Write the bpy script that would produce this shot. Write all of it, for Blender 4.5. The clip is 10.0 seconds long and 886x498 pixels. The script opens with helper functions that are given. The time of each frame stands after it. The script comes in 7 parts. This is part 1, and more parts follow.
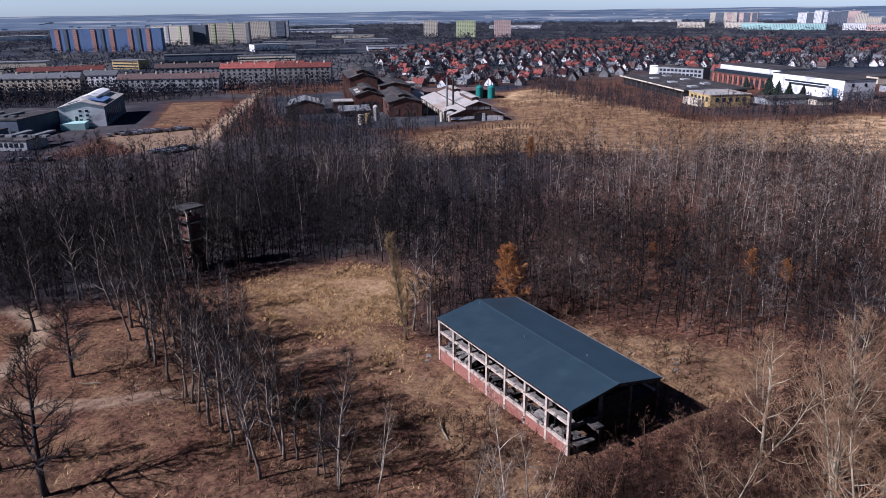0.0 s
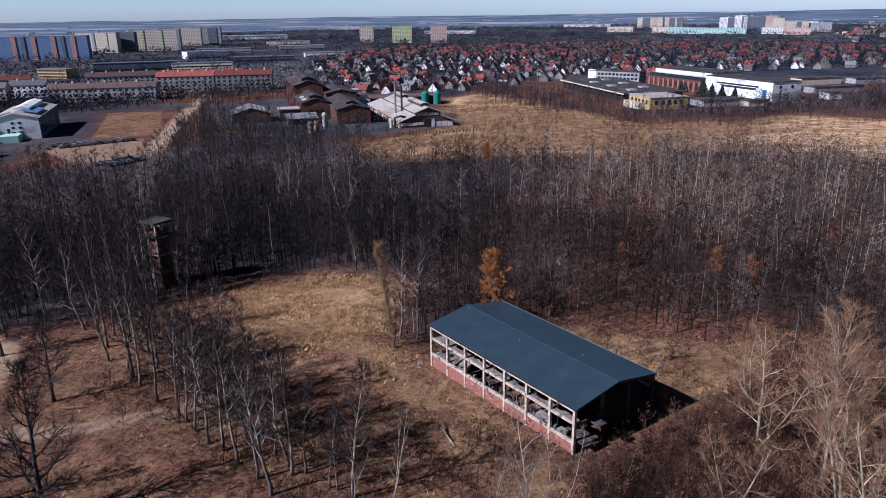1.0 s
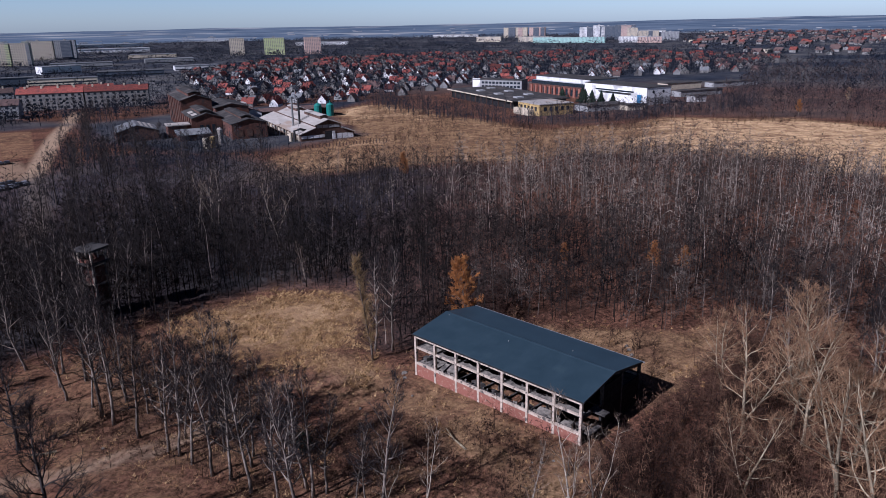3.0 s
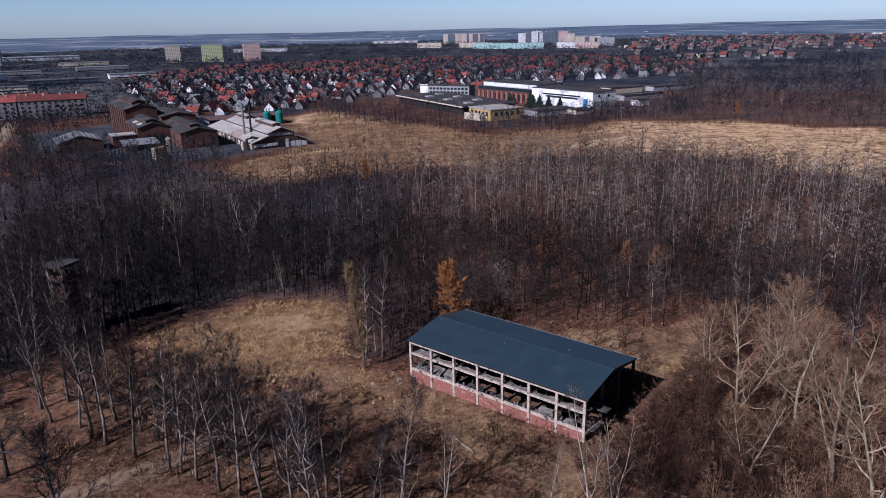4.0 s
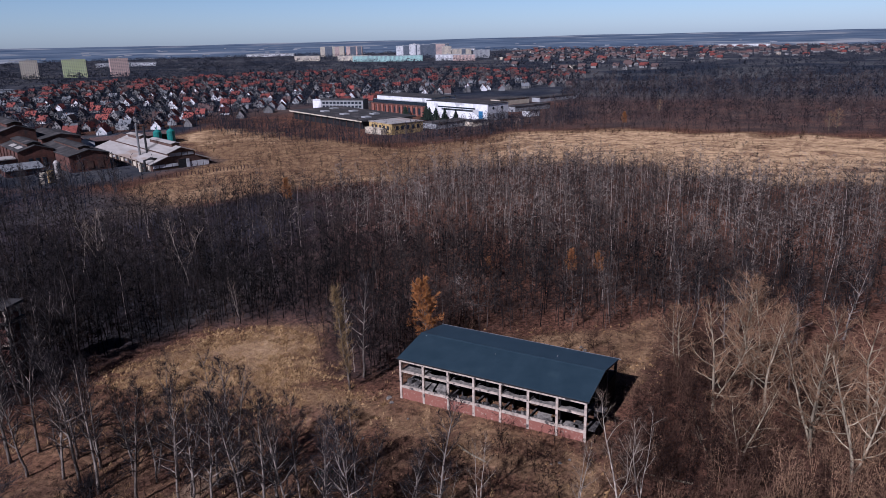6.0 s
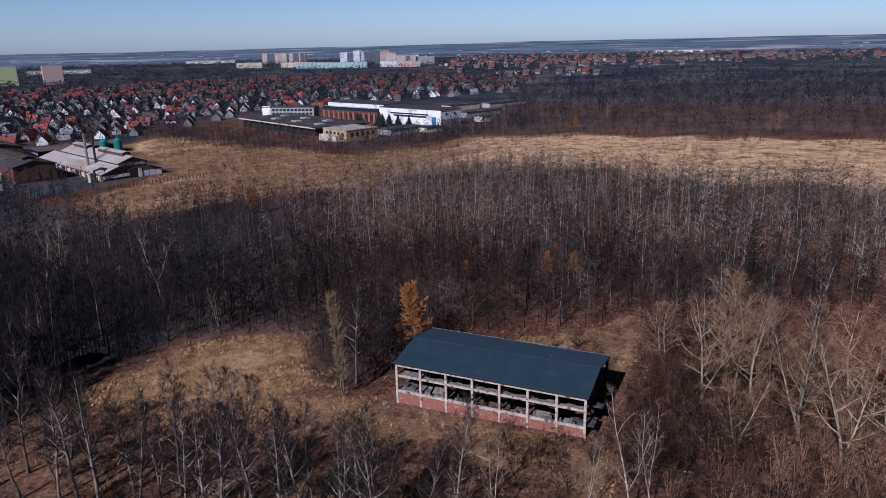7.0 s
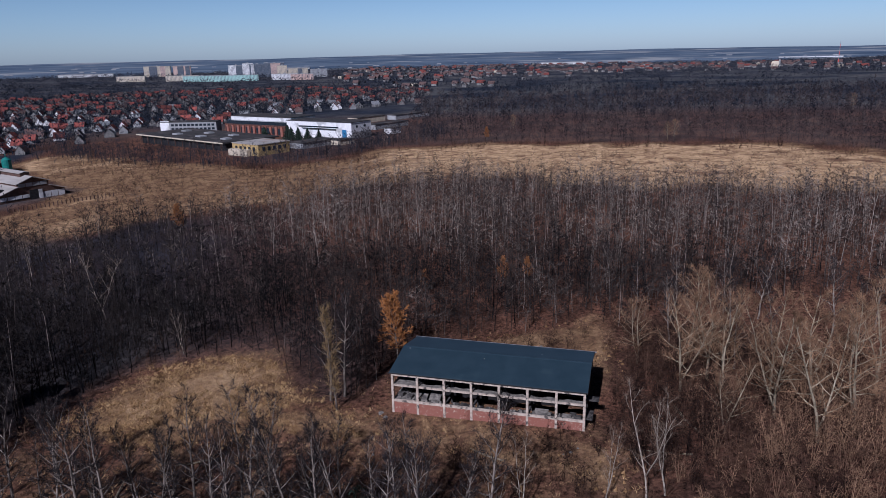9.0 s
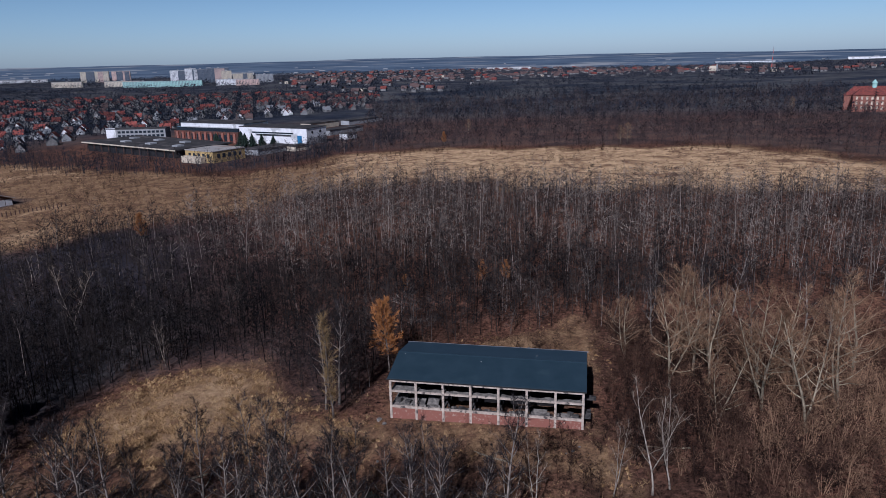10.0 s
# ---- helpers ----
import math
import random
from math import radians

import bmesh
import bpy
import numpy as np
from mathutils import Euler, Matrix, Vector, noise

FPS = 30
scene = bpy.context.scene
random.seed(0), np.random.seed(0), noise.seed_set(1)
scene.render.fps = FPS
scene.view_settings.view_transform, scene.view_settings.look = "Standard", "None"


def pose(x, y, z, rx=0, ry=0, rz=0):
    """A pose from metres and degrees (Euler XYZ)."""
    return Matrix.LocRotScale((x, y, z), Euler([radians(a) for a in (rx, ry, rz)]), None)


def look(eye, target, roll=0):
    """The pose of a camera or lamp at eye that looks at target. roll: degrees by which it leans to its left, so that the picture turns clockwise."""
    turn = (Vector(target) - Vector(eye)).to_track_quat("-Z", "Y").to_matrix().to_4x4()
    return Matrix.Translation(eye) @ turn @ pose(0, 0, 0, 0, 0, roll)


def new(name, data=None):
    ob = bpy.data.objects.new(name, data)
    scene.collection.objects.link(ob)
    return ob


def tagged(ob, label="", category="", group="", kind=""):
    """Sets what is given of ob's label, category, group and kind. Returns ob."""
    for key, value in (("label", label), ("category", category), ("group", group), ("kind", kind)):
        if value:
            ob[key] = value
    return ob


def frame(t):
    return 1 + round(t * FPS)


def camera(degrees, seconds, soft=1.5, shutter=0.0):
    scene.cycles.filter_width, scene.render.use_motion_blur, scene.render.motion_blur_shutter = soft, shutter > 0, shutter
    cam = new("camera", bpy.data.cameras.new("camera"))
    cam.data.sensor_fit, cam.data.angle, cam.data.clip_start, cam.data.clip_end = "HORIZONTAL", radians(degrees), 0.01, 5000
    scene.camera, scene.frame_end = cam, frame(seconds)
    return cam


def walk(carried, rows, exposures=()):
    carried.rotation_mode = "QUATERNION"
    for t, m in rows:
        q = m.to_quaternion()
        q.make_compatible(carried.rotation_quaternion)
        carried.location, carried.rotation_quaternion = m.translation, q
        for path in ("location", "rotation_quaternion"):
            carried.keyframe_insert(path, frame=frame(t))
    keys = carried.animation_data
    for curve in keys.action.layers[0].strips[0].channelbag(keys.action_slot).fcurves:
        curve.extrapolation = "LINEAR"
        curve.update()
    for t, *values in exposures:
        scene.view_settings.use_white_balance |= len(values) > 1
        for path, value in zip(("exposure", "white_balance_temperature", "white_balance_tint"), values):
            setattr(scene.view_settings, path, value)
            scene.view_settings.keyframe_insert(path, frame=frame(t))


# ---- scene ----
cam = camera(64.8, 10.0, soft=0.75)
METRES, EYE, TILT, LEAN, TURN = 69.54, 45.0, -1.488, -0.361, -28.4
ROWS = [
    (0.0, 0.0, 0.0, 0.0, -0.32, -17.35, 1.03),
    (0.5, -0.051, -0.0041, 0.0048, -3.01, -17.18, 1.17),
    (1.0, -0.0995, -0.0056, 0.0096, -5.56, -17.05, 1.31),
    (1.5, -0.151, -0.0042, 0.0142, -8.22, -16.94, 1.42),
    (2.0, -0.2, -0.0007, 0.0166, -10.78, -16.88, 1.53),
    (2.5, -0.2503, 0.0041, 0.0181, -13.42, -16.7, 1.65),
    (4.0, -0.3954, 0.033, 0.024, -20.76, -16.23, 2.01),
    (4.5, -0.4456, 0.0461, 0.0335, -23.3, -16.04, 2.09),
    (5.0, -0.4932, 0.0598, 0.0406, -25.69, -15.93, 2.17),
    (5.5, -0.543, 0.0765, 0.0482, -28.23, -15.79, 2.23),
    (7.0, -0.6805, 0.134, 0.0572, -35.24, -15.37, 2.41),
    (7.5, -0.7237, 0.1564, 0.0593, -37.48, -15.13, 2.45),
    (8.0, -0.7662, 0.1812, 0.0632, -39.7, -15.06, 2.48),
    (8.5, -0.8051, 0.208, 0.0631, -41.83, -14.92, 2.55),
    (9.0, -0.8483, 0.2358, 0.0657, -44.05, -14.8, 2.57),
    (9.5, -0.8885, 0.2639, 0.0705, -46.24, -14.69, 2.61),
    (10.0, -0.9214, 0.3, 0.073, -48.39, -14.62, 2.62),
]
walk(cam, [(t, pose(0, 0, EYE, TILT, LEAN, TURN) @ pose(METRES * x, METRES * y, METRES * z, 90 + pitch, roll, yaw)) for t, x, y, z, yaw, pitch, roll in ROWS],
     exposures=((0.0, 0.66, 4840, 25), (2.5, 0.37, 4830, 25), (5.0, 0.20, 4830, 27), (7.5, 0.01, 4830, 25), (9.0, -0.11, 4780, 23), (10.0, -0.17, 4720, 20)))

# ---- light: clear March noon, sun from behind the camera's left shoulder ----
SUN_EL, SUN_AZ = radians(38), radians(-84)      # azimuth clockwise from +y
world = bpy.data.worlds.new("clear_sky")
scene.world = world
world.use_nodes = True
wn = world.node_tree.nodes
sky = wn.new("ShaderNodeTexSky")
sky.sky_type, sky.sun_disc = "NISHITA", False
sky.sun_elevation, sky.sun_rotation = SUN_EL, SUN_AZ
sky.air_density, sky.dust_density, sky.ozone_density = 1.0, 0.4, 3.0
blue = wn.new("ShaderNodeMix")          # a cold, clear late-winter sky
blue.data_type, blue.blend_type = "RGBA", "MULTIPLY"
blue.inputs[0].default_value = 1.0
tone = wn.new("ShaderNodeValToRGB")     # bluish haze on the horizon, paler above it, deep blue overhead
tone.color_ramp.elements.new(0.2)
for stop, (at, shade) in zip(tone.color_ramp.elements, ((0.0, (0.85, 0.92, 1.0)), (0.11, (1.0, 0.98, 0.89)), (0.55, (0.33, 0.52, 1.0)))):
    stop.position, stop.color = at, (*shade, 1.0)
world.node_tree.links.new(sky.outputs[0], blue.inputs[6])
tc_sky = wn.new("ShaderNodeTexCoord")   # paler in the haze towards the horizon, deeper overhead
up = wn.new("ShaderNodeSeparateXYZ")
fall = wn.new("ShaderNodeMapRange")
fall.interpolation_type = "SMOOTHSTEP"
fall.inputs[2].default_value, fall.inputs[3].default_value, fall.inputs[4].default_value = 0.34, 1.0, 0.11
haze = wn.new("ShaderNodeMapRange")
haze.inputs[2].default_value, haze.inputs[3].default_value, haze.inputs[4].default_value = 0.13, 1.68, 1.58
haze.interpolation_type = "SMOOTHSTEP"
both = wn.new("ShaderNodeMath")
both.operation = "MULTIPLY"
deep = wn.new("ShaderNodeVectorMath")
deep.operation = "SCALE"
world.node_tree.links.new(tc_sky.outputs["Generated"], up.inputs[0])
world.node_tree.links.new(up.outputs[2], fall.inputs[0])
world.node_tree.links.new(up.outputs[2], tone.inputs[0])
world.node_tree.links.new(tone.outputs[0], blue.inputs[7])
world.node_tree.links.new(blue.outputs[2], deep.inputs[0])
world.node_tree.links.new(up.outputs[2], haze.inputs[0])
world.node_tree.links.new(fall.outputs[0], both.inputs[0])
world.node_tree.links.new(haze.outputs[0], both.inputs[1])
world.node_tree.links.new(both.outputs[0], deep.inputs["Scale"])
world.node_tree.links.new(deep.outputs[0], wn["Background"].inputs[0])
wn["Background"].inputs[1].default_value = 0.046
sun_data = bpy.data.lights.new("sun", "SUN")
sun_data.energy, sun_data.angle, sun_data.color = 5.0, radians(0.5), (1.0, 0.86, 0.69)
sun = new("sun", sun_data)
SUN_DIR = Vector((math.sin(SUN_AZ) * math.cos(SUN_EL), math.cos(SUN_AZ) * math.cos(SUN_EL), math.sin(SUN_EL)))
sun.matrix_world = look(Vector((-60, 20, 120)), Vector((-60, 20, 120)) - SUN_DIR)

# ---- materials ----
def material(name, dark, light, size=1.0, rough=0.85, metal=0.0, bump=0.0, fine=0.0, random_tint=0.0, spec=0.3, stretch=(1, 1, 1), coords="Object", blotch=None, blotch_size=6.0, blotch_at=0.55):
    """Two colours mixed by noise at two scales, with an optional third colour in large blotches."""
    m = bpy.data.materials.new(name)
    m.use_nodes = True
    nt = m.node_tree
    N, L = nt.nodes, nt.links.new
    bsdf = N["Principled BSDF"]
    tc = N.new("ShaderNodeTexCoord")
    mp = N.new("ShaderNodeMapping")
    mp.inputs["Scale"].default_value = stretch
    L(tc.outputs[coords], mp.inputs[0])
    n1 = N.new("ShaderNodeTexNoise")
    n1.inputs["Scale"].default_value, n1.inputs["Detail"].default_value, n1.inputs["Roughness"].default_value = 1.0 / size, 6, 0.65
    L(mp.outputs[0], n1.inputs["Vector"])
    r = N.new("ShaderNodeValToRGB")
    r.color_ramp.elements[0].position, r.color_ramp.elements[1].position = 0.32, 0.68
    r.color_ramp.elements[0].color, r.color_ramp.elements[1].color = (*dark, 1), (*light, 1)
    L(n1.outputs[0], r.inputs[0])
    out = r.outputs[0]
    if blotch:
        n2 = N.new("ShaderNodeTexNoise")
        n2.inputs["Scale"].default_value, n2.inputs["Detail"].default_value = 1.0 / blotch_size, 5
        L(mp.outputs[0], n2.inputs["Vector"])
        rb = N.new("ShaderNodeValToRGB")
        rb.color_ramp.elements[0].position, rb.color_ramp.elements[1].position = blotch_at, blotch_at + 0.1
        L(n2.outputs[0], rb.inputs[0])
        mx = N.new("ShaderNodeMix")
        mx.data_type = "RGBA"
        L(rb.outputs[0], mx.inputs[0])
        L(out, mx.inputs[6])
        mx.inputs[7].default_value = (*blotch, 1)
        out = mx.outputs[2]
    if random_tint:
        oi = N.new("ShaderNodeObjectInfo")
        mr = N.new("ShaderNodeMapRange")
        mr.inputs[3].default_value, mr.inputs[4].default_value = 1 - random_tint, 1 + random_tint
        L(oi.outputs["Random"], mr.inputs[0])
        hs = N.new("ShaderNodeHueSaturation")
        L(mr.outputs[0], hs.inputs["Value"])
        L(out, hs.inputs["Color"])
        out = hs.outputs[0]
    L(out, bsdf.inputs["Base Color"])
    bsdf.inputs["Roughness"].default_value, bsdf.inputs["Metallic"].default_value = rough, metal
    bsdf.inputs["Specular IOR Level"].default_value = spec
    if bump:
        b = N.new("ShaderNodeBump")
        b.inputs["Strength"].default_value, b.inputs["Distance"].default_value = bump, fine or size * 0.1
        L(n1.outputs[0], b.inputs["Height"])
        L(b.outputs[0], bsdf.inputs["Normal"])
    return m


def tinted(name, low, mid, high, rough=0.9):
    """Colour from a per-plant tint value stored with the mesh, plus fine grain."""
    m = bpy.data.materials.new(name)
    m.use_nodes = True
    N, L = m.node_tree.nodes, m.node_tree.links.new
    at = N.new("ShaderNodeAttribute")
    at.attribute_name = "tint"
    r = N.new("ShaderNodeValToRGB")
    r.color_ramp.elements.new(0.5)
    for e, c in zip(r.color_ramp.elements, (low, mid, high)):
        e.color = (*c, 1)
    L(at.outputs["Fac"], r.inputs[0])
    L(r.outputs[0], N["Principled BSDF"].inputs["Base Color"])
    N["Principled BSDF"].inputs["Roughness"].default_value = rough
    N["Principled BSDF"].inputs["Specular IOR Level"].default_value = 0.02
    return m


M_CONCRETE = material("weathered_concrete", (0.30, 0.25, 0.195), (0.57, 0.48, 0.385), 0.5, 0.9, bump=0.4, fine=0.02, blotch=(0.085, 0.075, 0.068), blotch_size=0.7, blotch_at=0.555)
# darker copy of the concrete, with the interior's shade in its colour
M_SLAB = material("shade_dark_slab_concrete", (0.022, 0.021, 0.020), (0.11, 0.10, 0.09), 0.5, 0.95, bump=0.5, fine=0.03, blotch=(0.022, 0.02, 0.019), blotch_size=1.2, blotch_at=0.48)
M_ROOF = material("bitumen_roof", (0.019, 0.036, 0.049), (0.027, 0.047, 0.062), 2.5, 0.48, bump=0.10, fine=0.02, blotch=(0.031, 0.053, 0.066), blotch_size=5, blotch_at=0.62, spec=0.5)
# near-black wall tone with the shade of gable and interior painted in
M_SHADE_WALL = material("shade_black_render", (0.008, 0.008, 0.009), (0.030, 0.027, 0.026), 0.8, 0.95, bump=0.4, fine=0.02, spec=0.05)
M_DUSTY = material("dusty_concrete", (0.07, 0.064, 0.057), (0.26, 0.235, 0.20), 0.6, 0.95, bump=0.4, fine=0.02, blotch=(0.06, 0.055, 0.05), blotch_size=1.4, blotch_at=0.55)
M_FASCIA = material("zinc_edge_trim", (0.25, 0.25, 0.25), (0.45, 0.45, 0.44), 0.4, 0.5, 0.6)
M_BARK = material("grey_brown_bark", (0.030, 0.025, 0.021), (0.30, 0.255, 0.21), 0.5, 0.95, bump=0.5, fine=0.03, random_tint=0.25, stretch=(1, 1, 0.3), spec=0.08)
M_BARK_DARK = material("dark_grey_bark", (0.012, 0.011, 0.012), (0.075, 0.064, 0.058), 0.5, 0.95, bump=0.5, fine=0.03, random_tint=0.5, stretch=(1, 1, 0.3), spec=0.08)
M_BARK_PALE = material("pale_poplar_bark", (0.075, 0.062, 0.042), (0.40, 0.335, 0.225), 0.6, 0.9, bump=0.4, fine=0.02, random_tint=0.2, stretch=(1, 1, 0.35), spec=0.08)
M_BARK_BIRCH = material("white_birch_bark", (0.12, 0.10, 0.078), (0.46, 0.395, 0.31), 0.35, 0.85, random_tint=0.2, stretch=(1, 1, 0.6))
M_TWIG = material("dark_twigs", (0.010, 0.0095, 0.011), (0.046, 0.038, 0.036), 2.0, 0.95, random_tint=0.25, spec=0.05)
M_TWIG_GREY = material("grey_brown_twigs", (0.020, 0.018, 0.019), (0.075, 0.062, 0.056), 2.0, 0.95, random_tint=0.35, spec=0.05)
M_TWIG_WARM = material("warm_tan_twigs", (0.083, 0.050, 0.029), (0.335, 0.206, 0.114), 2.0, 0.95, random_tint=0.2, spec=0.05)
M_TWIG_PALE = material("pale_birch_twigs", (0.075, 0.056, 0.040), (0.22, 0.165, 0.118), 2.0, 0.95, random_tint=0.2, spec=0.05)
M_TWIG_ORANGE = material("rust_orange_leaves", (0.19, 0.078, 0.021), (0.38, 0.165, 0.045), 1.0, 0.9, random_tint=0.15)
M_TWIG_OLIVE = material("olive_brown_twigs", (0.14, 0.095, 0.040), (0.32, 0.215, 0.092), 1.0, 0.9, random_tint=0.15)
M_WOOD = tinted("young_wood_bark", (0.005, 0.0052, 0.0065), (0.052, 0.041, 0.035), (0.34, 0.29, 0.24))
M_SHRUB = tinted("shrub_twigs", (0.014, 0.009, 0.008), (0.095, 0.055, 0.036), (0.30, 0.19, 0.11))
M_GRASS = tinted("dry_grass", (0.070, 0.037, 0.017), (0.27, 0.165, 0.074), (0.52, 0.36, 0.175))
# the blue cast puts distance haze into the far trees' colour
M_FARTREE = tinted("haze_blue_far_bark", (0.012, 0.015, 0.023), (0.046, 0.047, 0.057), (0.125, 0.110, 0.102))
M_FIELDWOOD = tinted("field_edge_twigs", (0.011, 0.010, 0.013), (0.052, 0.041, 0.041), (0.17, 0.132, 0.112))
M_PINE = material("dark_conifer_needles", (0.007, 0.013, 0.009), (0.015, 0.028, 0.017), 0.8, 0.9, random_tint=0.3)


def brick_material(name, a, b, mortar):
    m = material(name, a, b, 0.5, 0.92, bump=0.3, fine=0.02, blotch=tuple(0.4 * c for c in a), blotch_size=1.0, blotch_at=0.52)
    N, L = m.node_tree.nodes, m.node_tree.links.new
    src = N["Principled BSDF"].inputs["Base Color"].links[0].from_socket
    tc = N.new("ShaderNodeTexCoord")
    br = N.new("ShaderNodeTexBrick")
    br.inputs["Scale"].default_value = 1.0
    br.inputs["Brick Width"].default_value, br.inputs["Row Height"].default_value, br.inputs["Mortar Size"].default_value = 0.26, 0.075, 0.01
    mp = N.new("ShaderNodeMapping")
    mp.inputs["Rotation"].default_value = (radians(90), 0, radians(90))
    L(tc.outputs["Object"], mp.inputs[0])
    L(mp.outputs[0], br.inputs["Vector"])
    br.inputs["Mortar"].default_value = (*mortar, 1)
    L(src, br.inputs["Color1"])
    br.inputs["Color2"].default_value = (*[0.5 * (u + v) for u, v in zip(a, b)], 1)
    worn = N.new("ShaderNodeTexNoise")
    worn.inputs["Scale"].default_value, worn.inputs["Detail"].default_value, worn.inputs["Roughness"].default_value = 2.4, 8, 0.75
    L(tc.outputs["Object"], worn.inputs["Vector"])
    cut = N.new("ShaderNodeValToRGB")
    cut.color_ramp.elements[0].position, cut.color_ramp.elements[1].position = 0.57, 0.63
    L(worn.outputs[0], cut.inputs[0])
    plaster = N.new("ShaderNodeMix")
    plaster.data_type = "RGBA"
    plaster.inputs[7].default_value = (0.40, 0.30, 0.23, 1)
    L(cut.outputs[0], plaster.inputs[0])
    L(br.outputs[0], plaster.inputs[6])
    L(plaster.outputs[2], N["Principled BSDF"].inputs["Base Color"])
    return m


M_BRICK = brick_material("painted_red_brick", (0.16, 0.028, 0.020), (0.56, 0.120, 0.070), (0.24, 0.10, 0.07))
M_BRICK_OLD = material("dark_old_brick", (0.045, 0.026, 0.022), (0.15, 0.065, 0.045), 3.0, 0.95, blotch=(0.05, 0.04, 0.038), blotch_size=7)
M_HOUSE = material("house_render", (0.10, 0.098, 0.094), (0.23, 0.222, 0.21), 3.0, 0.9, random_tint=0.4)
M_GLASS = material("dark_window_glass", (0.012, 0.016, 0.022), (0.03, 0.04, 0.05), 1.0, 0.12, spec=0.5)
M_PANE = material("hazy_window_panes", (0.07, 0.08, 0.10), (0.16, 0.17, 0.19), 4.0, 0.3, spec=0.4)
M_WHITE = material("white_render", (0.62, 0.62, 0.61), (0.78, 0.78, 0.77), 3.0, 0.8, blotch=(0.42, 0.42, 0.41), blotch_size=8, random_tint=0.1)
M_CREAM = material("cream_render", (0.46, 0.40, 0.30), (0.64, 0.56, 0.42), 3.0, 0.85, random_tint=0.2)
M_GREYWALL = material("grey_panel_wall", (0.22, 0.225, 0.225), (0.33, 0.335, 0.335), 4.0, 0.85, random_tint=0.2)
M_YELLOW = material("yellow_render", (0.34, 0.24, 0.09), (0.46, 0.34, 0.15), 3.0, 0.85)
M_BLUE = material("blue_panel_wall", (0.07, 0.13, 0.28), (0.12, 0.20, 0.36), 5.0, 0.8)
M_ORANGE = material("salmon_panel_wall", (0.42, 0.17, 0.10), (0.55, 0.25, 0.16), 5.0, 0.8)
M_LIME = material("lime_panel_wall", (0.42, 0.48, 0.20), (0.58, 0.62, 0.34), 5.0, 0.8)
M_PINKWALL = material("pink_panel_wall", (0.48, 0.33, 0.27), (0.62, 0.45, 0.37), 5.0, 0.8)
M_MINT = material("mint_panel_wall", (0.30, 0.50, 0.45), (0.42, 0.62, 0.56), 5.0, 0.8)
M_DARKPANEL = material("dark_blue_grey_panel", (0.05, 0.065, 0.09), (0.09, 0.11, 0.14), 5.0, 0.8)
M_TILE = material("red_roof_tiles", (0.080, 0.025, 0.021), (0.25, 0.066, 0.048), 1.2, 0.85, random_tint=0.6, blotch=(0.10, 0.035, 0.03), blotch_size=4)
M_TILE_BROWN = material("brown_roof_tiles", (0.045, 0.033, 0.032), (0.115, 0.072, 0.062), 1.2, 0.85, random_tint=0.4)
M_TILE_GREY = material("grey_roof_sheets", (0.08, 0.085, 0.09), (0.17, 0.175, 0.18), 1.5, 0.8, random_tint=0.4)
M_SHEET = material("pale_corrugated_sheet", (0.30, 0.28, 0.25), (0.45, 0.42, 0.38), 4.0, 0.7, 0.1, blotch=(0.30, 0.24, 0.19), blotch_size=6, stretch=(1, 0.25, 1))
M_DARKROOF = material("dark_felt_roof", (0.03, 0.029, 0.029), (0.07, 0.066, 0.063), 4.0, 0.9, spec=0.1, blotch=(0.10, 0.09, 0.085), blotch_size=9)
M_RUST = material("rusty_steel", (0.05, 0.03, 0.024), (0.13, 0.075, 0.055), 2.0, 0.85)
M_STEEL = material("grey_steel", (0.20, 0.20, 0.20), (0.34, 0.34, 0.33), 1.0, 0.5, 0.6)
M_DARKSTEEL = material("dark_steel", (0.02, 0.02, 0.022), (0.05, 0.05, 0.05), 1.0, 0.6, 0.4)
M_TEAL = material("teal_green_paint", (0.02, 0.13, 0.11), (0.03, 0.21, 0.18), 1.0, 0.5)
M_TIMBER = material("weathered_timber", (0.09, 0.065, 0.05), (0.24, 0.18, 0.14), 0.6, 0.9, stretch=(1, 1, 0.2))
M_CAR = material("car_paint", (0.02, 0.022, 0.028), (0.22, 0.22, 0.24), 3.0, 0.3, 0.2, random_tint=0.9, spec=0.5)
M_TYRE = material("rubber", (0.012, 0.012, 0.012), (0.025, 0.025, 0.025), 0.5, 0.9)
M_RUBBLE = material("pale_rubble", (0.30, 0.27, 0.24), (0.60, 0.56, 0.50), 0.3, 0.95)
M_ASPHALT = material("old_asphalt", (0.06, 0.058, 0.055), (0.13, 0.125, 0.12), 3.0, 0.95)


